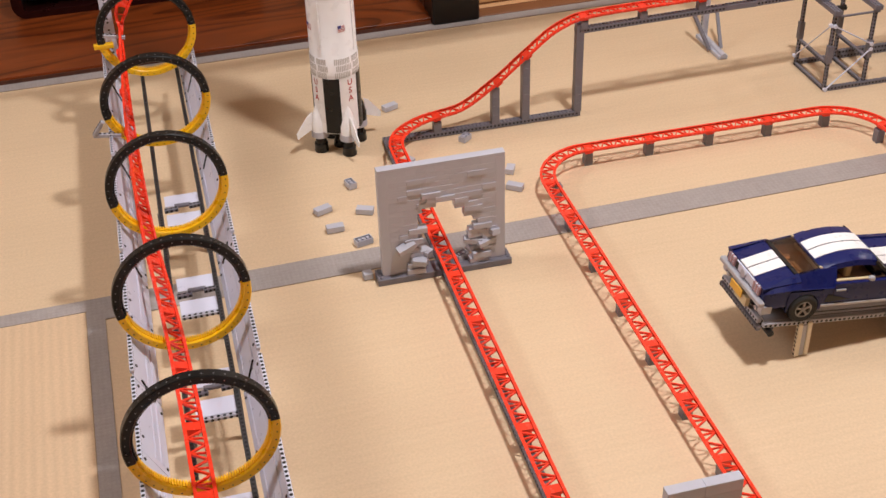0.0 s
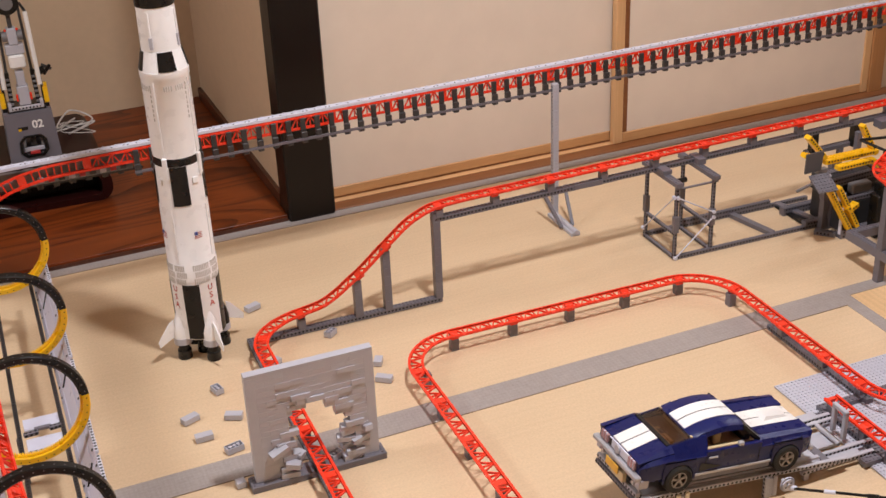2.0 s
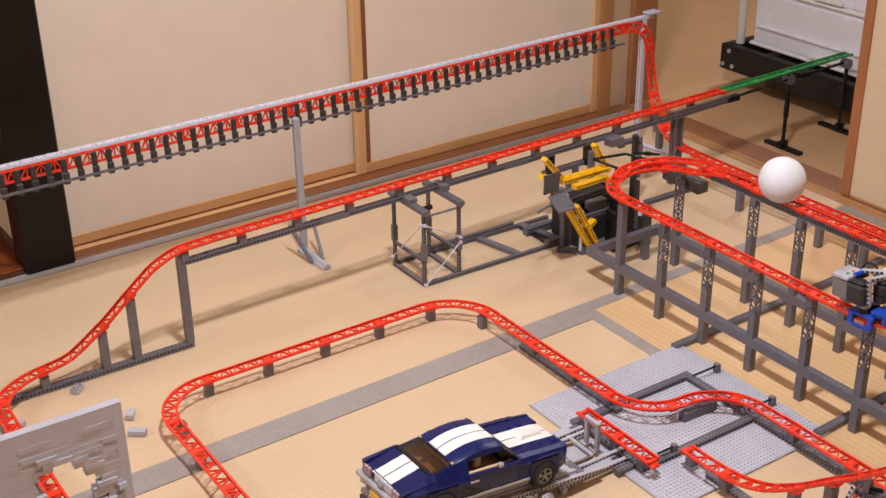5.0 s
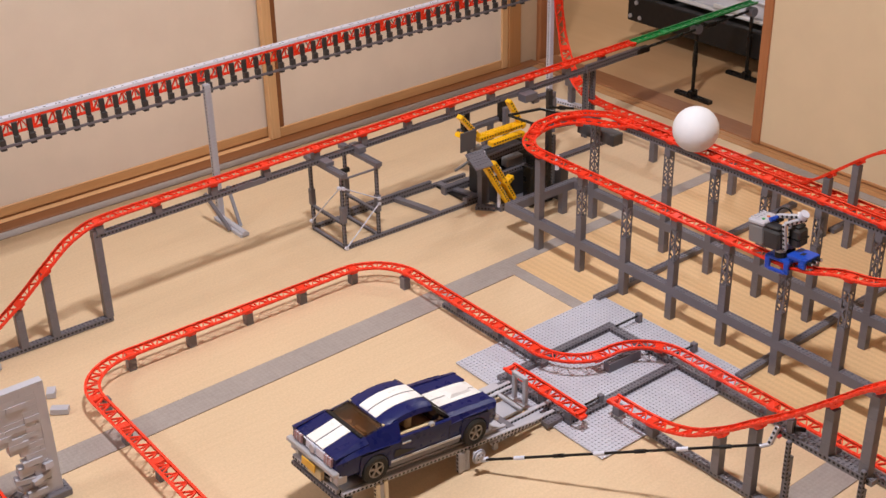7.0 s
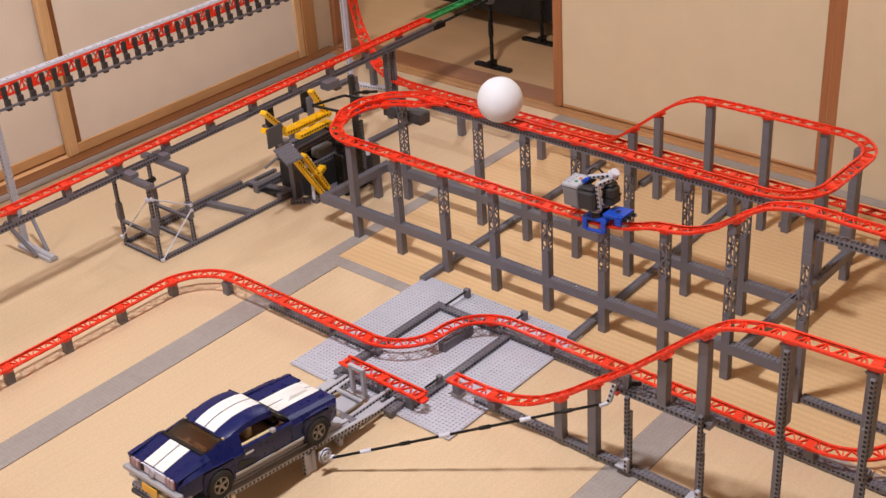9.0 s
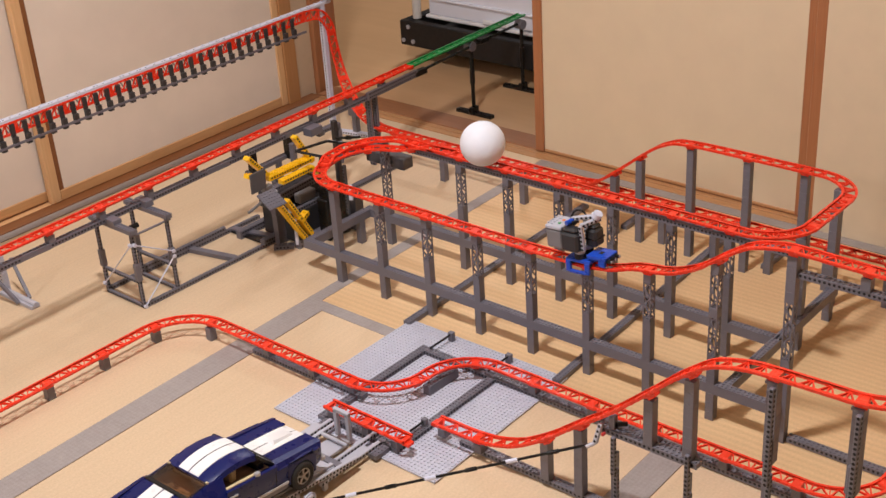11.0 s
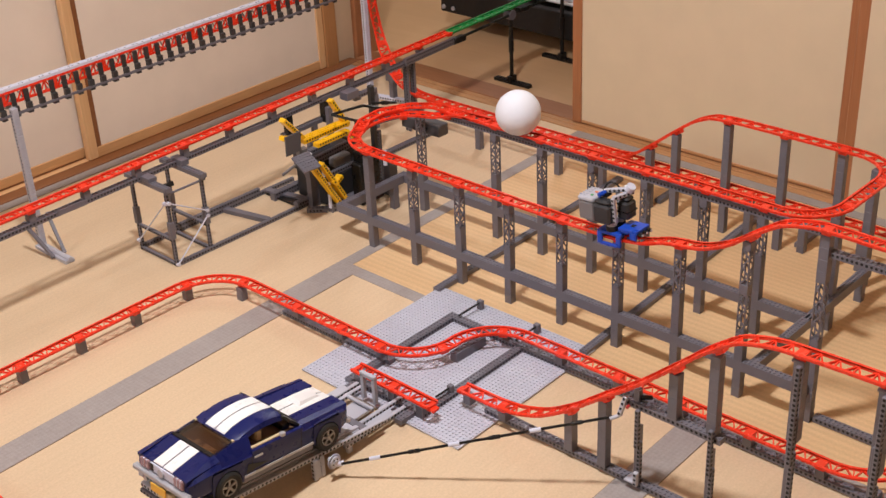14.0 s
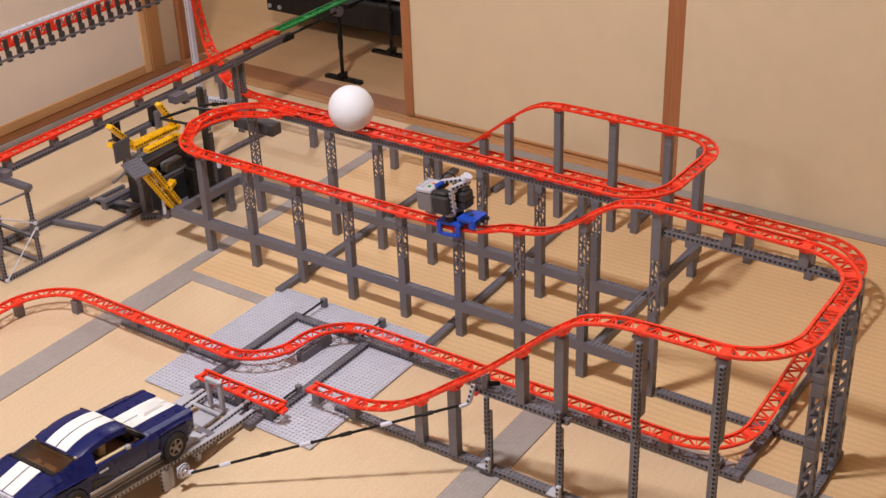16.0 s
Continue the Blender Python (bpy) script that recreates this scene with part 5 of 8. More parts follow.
ring_black, ring_yellow = Mesh(), Mesh()
ring_piece(ring_black, 4, 194, 0.0840, 0.0962, 0.0150, 56)
ring_piece(ring_yellow, 194, 364, 0.0840, 0.0962, 0.0150, 52)
rb, ry = ring_black.data("black_half", [BLACK, MID]), ring_yellow.data("yellow_half", [YELLOW, HOLE])
RINGS = ((-0.655, 0.150, -0.014), (-0.360, 0.155, -0.026), (-0.064, 0.164, -0.045), (0.232, 0.180, -0.048), (0.528, 0.226, -0.042))
for i, (y, tz, tx) in enumerate(RINGS):
    cx = RC - 0.006 + 0.010 * (y + 0.655) / 1.2
    ring = thing("ring", "upright toy ring, black above and yellow below, round the track", "ring", "track rings", at=(cx, y - 0.003, 0.224))
    ring.rotation_euler = (radians({0.232: 7, 0.528: 4}.get(y, 0)), 0, 0)
    part("black_half", rb, [BLACK], ring, "black upper half")
    part("yellow_half", ry, [YELLOW], ring, "yellow lower half with fine teeth")
    a = math.atan2(tz - 0.224, tx)
    arm = Mesh()
    p0 = Vector((0.086 * math.cos(a), 0, 0.086 * math.sin(a)))
    p1 = Vector((tx, 0, tz - 0.224 - 0.008))
    if (p1 - p0).length > 0.012:
        liftarm(arm, p0, p1, 0.0075, 0.0075, up=(0, 1, 0))
        part("track_holder", arm, [LIGHT if i in (2, 3) else YELLOW if i != 4 else LIGHT, HOLE], ring)
    if i in (3, 4):
        ex = Mesh()
        if i == 3:
            liftarm(ex, (-0.118, -0.006, -0.052), (-0.070, -0.006, -0.058), up=(0, 1, 0))
            liftarm(ex, (-0.116, -0.008, -0.050), (-0.096, -0.012, -0.020), up=(0, 1, 0))
            part("angle_arm", ex, [LIGHT, HOLE], ring, "grey angled arm")
        else:
            ex.cbox((-0.104, -0.009, -0.022), (-0.066, 0.002, -0.012), 0.0012)
            part("clip", ex, YELLOW, ring)
# trough of pale slanting panels that hold the rings, raised on posts
tg = thing("ring_trough", "pale lilac-grey panelled trough with dark rails round the track", "toy trough", at=(RC, -0.2, 0))
RAIL_R, RAIL_L, ZB = RC + 0.053, RC - 0.018, 0.100


def panel(me, s, y0, y1):
    """One slanting panel with cut corners, a shallow step along it and pin heads."""
    lo, hi = Vector((RC + s * 0.058, 0, ZB)), Vector((RC + s * 0.086, 0, 0.160))
    n = Vector((-s * (hi.z - lo.z), 0, abs(hi.x - lo.x))).normalized()

    def at(u, y, lift=0.0):
        p = lo.lerp(hi, u) + n * lift
        return (p.x, y, p.z)

    ym = y0 + (y1 - y0) * 0.52
    for a, b, c0, c1 in ((y0, ym - 0.0003, 0.003, 0.0), (ym + 0.0003, y1, 0.0, 0.003)):
        ring = [(0.0, a + 0.0005), (0.0, b - 0.0005 - c1), (0.12, b), (1.0, b), (1.0, a + c0), (0.92, a)]
        k = len(ring)
        vs = [at(u, y, 0.0016) for u, y in ring] + [at(u, y, -0.0020) for u, y in ring]
        fs = [tuple(range(k)), tuple(range(k, 2 * k))[::-1]] + [(j, j + k, (j + 1) % k + k, (j + 1) % k) for j in range(k)]
        me.add(vs, fs if s < 0 else [f[::-1] for f in fs])
        for u0, u1 in ((0.16, 0.30), (0.36, 0.50)) if s < 0 else ((0.20, 0.23), (0.74, 0.77)):
            vs = [at(u0, a + 0.012, 0.0014), at(u1, a + 0.012, 0.0014), at(u1, b - 0.012, 0.0014), at(u0, b - 0.012, 0.0014), at(u0 + 0.02, a + 0.014, 0.0030), at(u1 - 0.02, a + 0.014, 0.0030), at(u1 - 0.02, b - 0.014, 0.0030), at(u0 + 0.02, b - 0.014, 0.0030)]
            fs = [(4, 5, 6, 7), (0, 1, 5, 4), (1, 2, 6, 5), (2, 3, 7, 6), (3, 0, 4, 7)]
            me.add(vs, fs if s > 0 else [f[::-1] for f in fs])
        for u, y in ((0.08, a + 0.012), (0.08, b - 0.020), (0.90, a + 0.030), (0.90, b - 0.012)):
            p = at(u, y, 0.0017)
            me.rod(p, tuple(Vector(p) + n * 0.0012), 0.0024, 8, 1)


for s in (-1, 1):
    for y0, length in ((-1.055, 0.303), (-0.752, 0.303), (-0.449, 0.303), (-0.146, 0.303), (0.157, 0.303), (0.460, 0.150)):
        sub_part("side_panel", tg, [PALE, BLACK], lambda me: panel(me, s, y0 + 0.0012, y0 + length - 0.0012))
        sub_part("panel_edge", tg, [PALE, HOLE], lambda me: liftarm(me, (RC + s * 0.0865, y0 + 0.006, 0.1655), (RC + s * 0.0865, y0 + length - 0.006, 0.1655), 0.0064, 0.0074, faces=((1, 0), (0, 1), (0, -1))))
        sub_part("brace", tg, [BLACK, HOLE], lambda me: me.bar((RC + s * 0.0655, y0 - 0.009, 0.117), (RC + s * 0.0785, y0 + 0.010, 0.145), 0.0050, 0.0050))
for x in (RAIL_L, RAIL_R):
    for y0, y1 in ((-1.06, -0.755), (-0.754, -0.449), (-0.448, -0.150), (-0.149, 0.155), (0.156, 0.462), (0.463, 0.600)):
        sub_part("rail", tg, [BLACKGREY, HOLE], lambda me: liftarm(me, (x - 0.004 + 0.004 * y0, y0, ZB), (x - 0.004 + 0.004 * y1, y1 - 0.0004, ZB), 0.0074, 0.0076, faces=((1, 0), (0, 1), (0, -1))))
for y in (0.060, -0.194, -0.434, -0.690, -0.940):
    x0, x1 = RAIL_L + 0.005, RAIL_R - 0.006
    sub_part("cross_plate", tg, PALE, lambda me: me.cbox((x0, y + 0.011, ZB - 0.006), (x1, y + 0.046, ZB - 0.001), 0.0008))
    sub_part("cross_plate", tg, PALE, lambda me: me.cbox((x0, y - 0.052, ZB - 0.006), (x1, y - 0.016, ZB - 0.001), 0.0008))
    sub_part("cross_bar", tg, GREYS, lambda me: liftarm(me, (x0 - 0.002, y - 0.006, ZB + 0.001), (x0 + 0.022, y - 0.004, ZB + 0.001), 0.0078, 0.0078, faces=((1, 0), (0, 1), (0, -1))))
    sub_part("cross_bar", tg, GREYS, lambda me: liftarm(me, (x1 - 0.020, y - 0.001, ZB + 0.001), (x1, y + 0.001, ZB + 0.001), 0.0078, 0.0078, faces=((1, 0), (0, 1), (0, -1))))
    sub_part("cross_link", tg, DARK, lambda me: me.cbox((x0 + 0.016, y + 0.002, ZB - 0.002), (x1 - 0.016, y + 0.009, ZB + 0.004), 0.001))
    sub_part("plate_edge", tg, [LIGHT, HOLE], lambda me: liftarm(me, (x0, y - 0.057, ZB - 0.003), (x1, y - 0.057, ZB - 0.003), 0.0064, 0.0064, faces=((1, 0), (0, 1), (0, -1))))
    for x in (RAIL_L - 0.006, RAIL_R - 0.004):
        sub_part("post", tg, DARK, lambda me: me.cbox((x - 0.004, y - 0.004, 0.0015), (x + 0.004, y + 0.004, ZB - 0.0065), 0.0008))

# ---- the broken brick wall ----
bw = thing("brick_wall", "light grey toy brick wall with a jagged hole, on a dark base", "toy wall", at=(-1.255, -0.113, 0))
part("base_plate", Mesh().cbox((-0.118, -0.018, 0), (0.118, 0.016, 0.0125), 0.001), DARK, bw, "dark grey base")
bp = Mesh()
for sx in (-1, 1):
    for j in range(4):
        bp.stud((sx * 0.112, -0.012 + STUD * j, 0.0125))
part("stud", bp, DARK, bw)
rng = random.Random(5)
WX0, WX1, WZ0 = -0.108, 0.108, 0.0127
W = 27
for half in (0, 1):
    me = Mesh()
    x0 = WX0 if half == 0 else WX1 - 2 * STUD
    me.cbox((x0, -0.0078, WZ0), (x0 + 2 * STUD, 0.0078, WZ0 + 0.2012), 0.0002)
    part("edge_column", me, LIGHT, bw)
part("top_cap", Mesh().cbox((WX0, -0.0078, WZ0 + 0.2013), (WX1, 0.0078, WZ0 + 0.2085), 0.0003), LIGHT, bw)
brick_data = {}
for n in (1, 2, 3, 4):
    brick_data[n] = Mesh().cbox((0.00004, -0.0078, 0.00004), (n * STUD - 0.00004, 0.0078, BRICK - 0.00004), 0.00012).data("brick", [LIGHT])
for r in range(21):
    c = 2
    while c < W - 2:
        n = min(rng.choice((2, 3, 4, 4)), W - 2 - c)
        if r % 2 and c == 2:
            n = 2
        xa, xb, z = WX0 + c * STUD, WX0 + (c + n) * STUD, WZ0 + r * BRICK
        xm, zm = (xa + xb) / 2 - 0.005, z + BRICK / 2 - 0.078
        d = math.hypot(xm / 0.044, zm / 0.064)
        low_gap = -0.036 < (xa + xb) / 2 < 0.034 and z < 0.075 or 0 < (xa + xb) / 2 < 0.074 and z < 0.050
        if d > 1.0 + rng.uniform(-0.10, 0.14) and not low_gap:
            ob = part("brick", brick_data[n], LIGHT, bw)
            out = rng.choice((0, 0, 0, 0.0002, 0.0008, 0.0014, -0.0006)) if 3 < c and r < 19 else 0.0
            near = 1.0 < d < 1.45
            ob.location = (xa, -out - (rng.uniform(0, 0.004) if near else 0), z)
            if near and rng.random() < 0.4 and zm < 0.02:
                ob.rotation_euler = (radians(rng.uniform(-6, 6)), radians(rng.uniform(-7, 7)), radians(rng.uniform(-10, 10)))
        c += n
# bricks knocked loose, still caught in the opening
for x, y, z, ax, ay, az, n in ((-0.080, -0.016, 0.060, 10, -18, 12, 4), (-0.056, -0.010, 0.032, 0, 4, -22, 3), (0.060, -0.010, 0.044, 6, -8, 14, 4), (0.080, -0.012, 0.066, -8, 6, 18, 2), (-0.036, -0.006, 0.040, 10, -4, 40, 2), (-0.066, -0.008, 0.0128, 0, 0, -6, 4), (0.044, -0.006, 0.0128, 0, 0, 5, 4), (0.050, -0.006, 0.0228, 0, 0, -4, 4), (-0.066, -0.007, 0.0228, 0, 0, 8, 3), (0.044, 0.002, 0.0326, 0, 2, 10, 3)):
    ob = part("brick", brick_data[n], LIGHT, bw)
    ob.location, ob.rotation_euler = (x, y, z), (radians(ax), radians(ay), radians(az))
sub_part("track_bed", bw, DARK, lambda me: me.cbox((-1.262, -0.132, 0.0126), (-1.246, -0.094, 0.030), 0.0006))
# beam under the centre track
cb = thing("track_bed", "dark grey studded beam under the centre track", "toy beam", "track beds", at=(-1.254, -0.6, 0))
beam_on(cb, (-1.254, -0.1325, 0.0015), (-1.254, -1.30, 0.0015), 2, 1)
beam_on(cb, (-1.254, 0.205, 0.0015), (-1.254, -0.096, 0.0015), 2, 1)
for k in range(9):
    sub_part("brick_post", cb, DARK, lambda me: stack(me, -1.254, -0.185 - 0.128 * k, 0.0111, 0.044 - FOOT))
for k in range(3):
    sub_part("brick_post", cb, DARK, lambda me: stack(me, -1.254, -0.04 + 0.1 * k, 0.0111, 0.044 - FOOT))

# the second, shorter wall beside the oval
w2 = thing("brick_wall", "short smooth light grey toy wall on the mats", "toy wall", at=(-1.094, -0.805, 0))
for r in range(6):
    for k in range(2):
        part("brick", Mesh().cbox((-0.052 + 0.052 * k + 0.0001, -0.0078, 0.0192 * r + 0.0001), (0.0519 + 0.052 * (k - 1), 0.0078, 0.0192 * (r + 1)), 0.0005), LIGHT, w2)

# loose bricks on the mats


def loose_brick(x, y, turn, flipped=False, n=4):
    me = Mesh()
    w, h, c = n * STUD / 2 - 0.0001, 0.0112, 0.0005
    if not flipped:
        me.cbox((-w, -0.0079, 0), (w, 0.0079, h), c)
        ob = solid("toy_brick", me, LIGHT, "loose light grey toy brick lying on the mats", "toy brick", "loose bricks")
    else:
        t = 0.0014
        me.box((-w, -0.0079, 0), (w, 0.0079, 0.002))
        for lo, hi in (((-w, -0.0079, 0.002), (w, -0.0079 + t, h)), ((-w, 0.0079 - t, 0.002), (w, 0.0079, h)), ((-w, -0.0079 + t, 0.002), (-w + t, 0.0079 - t, h)), ((w - t, -0.0079 + t, 0.002), (w, 0.0079 - t, h))):
            me.box(lo, hi)
        for k in range(n - 1):
            me.rod((-w + STUD * (k + 1), 0, 0.002), (-w + STUD * (k + 1), 0, h - 0.0003), 0.0031, 10)
        ob = solid("toy_brick", me, LIGHT, "loose light grey toy brick lying upside down", "toy brick", "loose bricks")
    ob.location, ob.rotation_euler = (x, y, 0.0015), (0, 0, radians(turn))
    return ob


for row in ((-1.218, 0.474, 22, False, 4), (-1.101, 0.303, 40, True, 3), (-1.357, 0.198, -74, True, 3), (-1.424, 0.124, 22, False, 4), (-1.349, 0.100, -24, False, 4), (-1.413, 0.058, 2, False, 4), (-1.372, 0.003, 14, True, 4), (-1.060, 0.098, -36, False, 4), (-1.050, 0.160, 62, False, 3), (-1.232, 0.245, 30, False, 3), (-1.386, -0.100, 4, False, 2)):
    loose_brick(*row)
loose_brick(-1.221, -0.106, 24, True, 3).location.z = 0.0127

# ---- the rocket ----


def letters(text, size, depth=0.0002, bold=0.0):
    """A flat mesh of built-in lettering, centred."""
    cu = bpy.data.curves.new("lettering", "FONT")
    cu.body, cu.size, cu.align_x, cu.align_y, cu.extrude, cu.offset = text, size, "CENTER", "CENTER", depth, size * bold
    ob = bpy.data.objects.new("lettering", cu)
    me = bpy.data.meshes.new_from_object(ob)
    bpy.data.objects.remove(ob)
    return me


def facing(az, r, z):
    """A pose on a cylinder's skin: x along the skin, y up, z outwards."""
    a = radians(az)
    o, x = Vector((math.cos(a), math.sin(a), 0)), Vector((-math.sin(a), math.cos(a), 0))
    return Matrix(((x.x, 0, o.x, o.x * r), (x.y, 0, o.y, o.y * r), (x.z, 1, o.z, z), (0, 0, 0, 1)))


rk = thing("rocket", "tall white and black toy moon rocket with red lettering", "toy rocket", at=(-1.344, 0.362, 0))
rk.scale = (1.03, 1.03, 1.04)
A0 = -113


def sector(me, a0, a1, r0, z0, r1, z1, t=0.0012, n=8):
    vs = []
    for r, z in ((r0, z0), (r1, z1)):
        for k in range(n + 1):
            a = radians(a0 + (a1 - a0) * k / n)
            vs.append(((r + t) * math.cos(a), (r + t) * math.sin(a), z))
    for r, z in ((r0, z0), (r1, z1)):
        for k in range(n + 1):
            a = radians(a0 + (a1 - a0) * k / n)
            vs.append(((r - 0.001) * math.cos(a), (r - 0.001) * math.sin(a), z))
    m = n + 1
    fs = [(k, k + 1, m + k + 1, m + k) for k in range(n)]
    fs += [(k + 1, k, 2 * m + k, 2 * m + k + 1) for k in range(n)]
    fs += [(m + k, m + k + 1, 3 * m + k + 1, 3 * m + k) for k in range(n)]
    fs += [(0, m, 3 * m, 2 * m), (n, 2 * m + n, 3 * m + n, m + n)]
    me.add(vs, fs)


R0, R1, R2 = 0.0448, 0.0418, 0.0335
part("first_stage", Mesh().lathe((0, 0, 0), [(R0, 0.048), (R0, 0.168), (R0 + 0.0008, 0.169), (R0 + 0.0008, 0.200), (R0 - 0.0004, 0.202), (R0 - 0.001, 0.318), (R1 + 0.0006, 0.396)], 40), ROCKETWHITE, rk)
part("stage_ring", Mesh().lathe((0, 0, 0), [(R1 + 0.0008, 0.3962), (R1 + 0.0012, 0.3985), (R1 + 0.0012, 0.4095), (R1, 0.4105)], 40), BLACK, rk, "black ring")
part("second_stage", Mesh().lathe((0, 0, 0), [(R1, 0.4108), (R1, 0.552), (R1 + 0.001, 0.5535), (R1 + 0.001, 0.5665)], 40), ROCKETWHITE, rk)
part("adapter", Mesh().lathe((0, 0, 0), [(R1, 0.5667), (R2 + 0.0005, 0.601)], 40), ROCKETWHITE, rk)
part("third_stage", Mesh().lathe((0, 0, 0), [(R2, 0.6012), (R2 - 0.001, 0.676)], 36), ROCKETWHITE, rk)
part("stage_ring", Mesh().lathe((0, 0, 0), [(R2, 0.6762), (R2 + 0.0004, 0.678), (R2 + 0.0004, 0.706), (R2, 0.708)], 36), BLACK, rk, "black ring")
part("upper_stage", Mesh().lathe((0, 0, 0), [(R2 - 0.0006, 0.7082), (R2 - 0.0006, 0.776), (0.020, 0.842), (0.020, 0.886), (0.006, 0.912), (0.0035, 0.914), (0.0035, 0.985), (0.0015, 1.0)], 28), ROCKETWHITE, rk)
for k in range(4):
    az = A0 + 8 + 90 * k
    lo = Mesh()
    sector(lo, az - 26, az + 14, R0, 0.050, R0, 0.163)
    part("black_panel", lo, BLACK, rk)
    hi = Mesh()
    sector(hi, az - 16, az + 24, R0 - 0.001, 0.322, R1 + 0.0008, 0.3955)
    part("black_panel", hi, BLACK, rk)
    co = Mesh()
    sector(co, az - 7, az + 36, R1, 0.5685, R2 + 0.0005, 0.6005)
    part("black_panel", co, BLACK, rk)
    part("vent_slot", Mesh().box((-0.0012, 0.626, R2 - 0.002), (0.0012, 0.668, R2 + 0.0012), 0, facing(A0 - 12 + 90 * k, 0, 0)), ROCKETWHITE, rk)
    part("vent_block", Mesh().box((-0.0030, 0.606, R2 - 0.002), (0.0030, 0.626, R2 + 0.0020), 0, facing(A0 - 12 + 90 * k, 0, 0)), LIGHT, rk, "pale grey block")
    part("duct_clamp", Mesh().cbox((-0.0045, 0.372, R1 - 0.002), (0.0045, 0.412, R1 + 0.0046), 0.0008, 0, facing(A0 - 17 + 90 * k, 0, 0)), ROCKETWHITE, rk)
    fz = A0 + 37 + 90 * k
    f = Matrix.Rotation(radians(fz), 4, "Z")
    fin = Mesh()
    outline = ((0.010, 0.086), (0.020, 0.080), (0.045, 0.048), (0.043, 0.037), (0.012, 0.050))
    fin.add([f @ Vector((R0 + a, b, z)) for b in (-0.0011, 0.0011) for a, z in outline], [(0, 1, 2, 3, 4), (9, 8, 7, 6, 5)] + [(q, q + 5, (q + 1) % 5 + 5, (q + 1) % 5) for q in range(5)])
    part("fin", fin, ROCKETWHITE, rk, "white swept fin")
    ex, ey = (R0 - 0.004) * math.cos(radians(fz)), (R0 - 0.004) * math.sin(radians(fz))
    part("fairing", Mesh().lathe((ex, ey, 0), [(0.0165, 0.040), (0.0165, 0.062), (0.012, 0.080), (0.004, 0.104)], 20), ROCKETWHITE if k != 1 else BLACK, rk, "white engine fairing" if k != 1 else "black engine fairing")
    part("fairing_rim", Mesh().lathe((ex, ey, 0), [(0.0172, 0.0335), (0.0172, 0.0465)], 20), LIGHT, rk, "light grey rim")
    part("engine_bell", Mesh().lathe((ex, ey, 0), [(0.0135, 0.0), (0.0140, 0.003), (0.0125, 0.013), (0.0132, 0.0145), (0.0132, 0.0175), (0.0105, 0.019), (0.0095, 0.034)], 20), BLACK, rk, "black engine bell")
    tr_ = Mesh()
    for j in range(40):
        tr_.box((-0.0011, -0.0012, 0.415 + 0.0034 * j), (0.0011, 0.0006, 0.4174 + 0.0034 * j), 0, facing(A0 - 17 + 90 * k, 0, 0) @ Matrix.Rotation(radians(-90), 4, "X") @ Matrix.Translation((0, -R1, 0)))
    part("cable_duct", tr_, ROCKETWHITE, rk)
    low = Mesh()
    for j in range(30):
        low.box((-0.0011, -0.0012, 0.212 + 0.0034 * j), (0.0011, 0.0006, 0.2144 + 0.0034 * j), 0, facing(A0 - 17 + 90 * k, 0, 0) @ Matrix.Rotation(radians(-90), 4, "X") @ Matrix.Translation((0, -R0 + 0.0003, 0)))
    part("cable_duct", low, ROCKETWHITE, rk)
    for j, ch in enumerate("USA"):
        ob = part("lettering", letters(ch, 0.0165), SCARLET, rk, "red letter")
        ob.data.materials.append(SCARLET)
        ob.matrix_local = facing(A0 + 49 + 90 * k, R0 + 0.0006, 0.152 - 0.0165 * j)
    for j in range(7):
        fl = Mesh()
        fl.box((-0.007, -0.00075 + 0.0016 * j - 0.0055, 0), (0.007, 0.00035 + 0.0016 * j - 0.0055, 0.0005))
        ob = part("flag_bar", fl, SCARLET if j % 2 == 0 else ROCKETWHITE, rk)
        ob.matrix_local = facing(A0 + 38 + 90 * k, R0 - 0.0006, 0.262)
    ob = part("flag_field", Mesh().box((-0.0071, 0.0, 0), (-0.001, 0.0058, 0.0009)), INKBLUE, rk)
    ob.matrix_local = facing(A0 + 38 + 90 * k, R0 - 0.0006, 0.262)
    sm = Mesh()
    for j in range(8):
        sm.box((-0.0008, 0.48 + 0.0085 * j, R1 - 0.0002), (0.0008, 0.4855 + 0.0085 * j, R1 + 0.0004), 0, facing(A0 + 62 + 90 * k, 0, 0))
    part("lettering_bar", sm, INKGREY, rk)
    bk = Mesh().cbox((-0.006, 0.360, R1 + 0.0005), (0.006, 0.372, R1 + 0.004), 0.001, 0, facing(A0 - 40 + 90 * k, 0, 0))
    part("side_block", bk, ROCKETWHITE, rk)
part("engine_bell", Mesh().lathe((0, 0, 0), [(0.0135, 0.0), (0.0140, 0.003), (0.0125, 0.013), (0.0105, 0.019), (0.0095, 0.05)], 20), BLACK, rk, "black engine bell")
grille = Mesh()
for row in range(3):
    for group in range(8):
        for k in range(9 if group % 2 else 6):
            grille.box((-0.0011, 0.1640 + 0.0137 * row, R0), (0.0011, 0.1755 + 0.0137 * row, R0 + 0.0010), 0, facing(A0 - 30 + group * 45 + (4 if row == 1 else 0) + k * 4.4, 0, 0))
part("grille", grille, mat("printed_grille_grey", (0.56, 0.545, 0.53), 0.4), rk, "pale grey ribbed band")
top_bars = Mesh()
for k in range(64):
    if k % 16 < 12 and k % 5:
        top_bars.box((-0.0011, 0.534, R1), (0.0011, 0.543, R1 + 0.0004), 0, facing(A0 + 2 + k * 5.6, 0, 0))
part("grille", top_bars, mat("pale_grey_print", (0.56, 0.55, 0.54), 0.45), rk, "pale grey printed band")

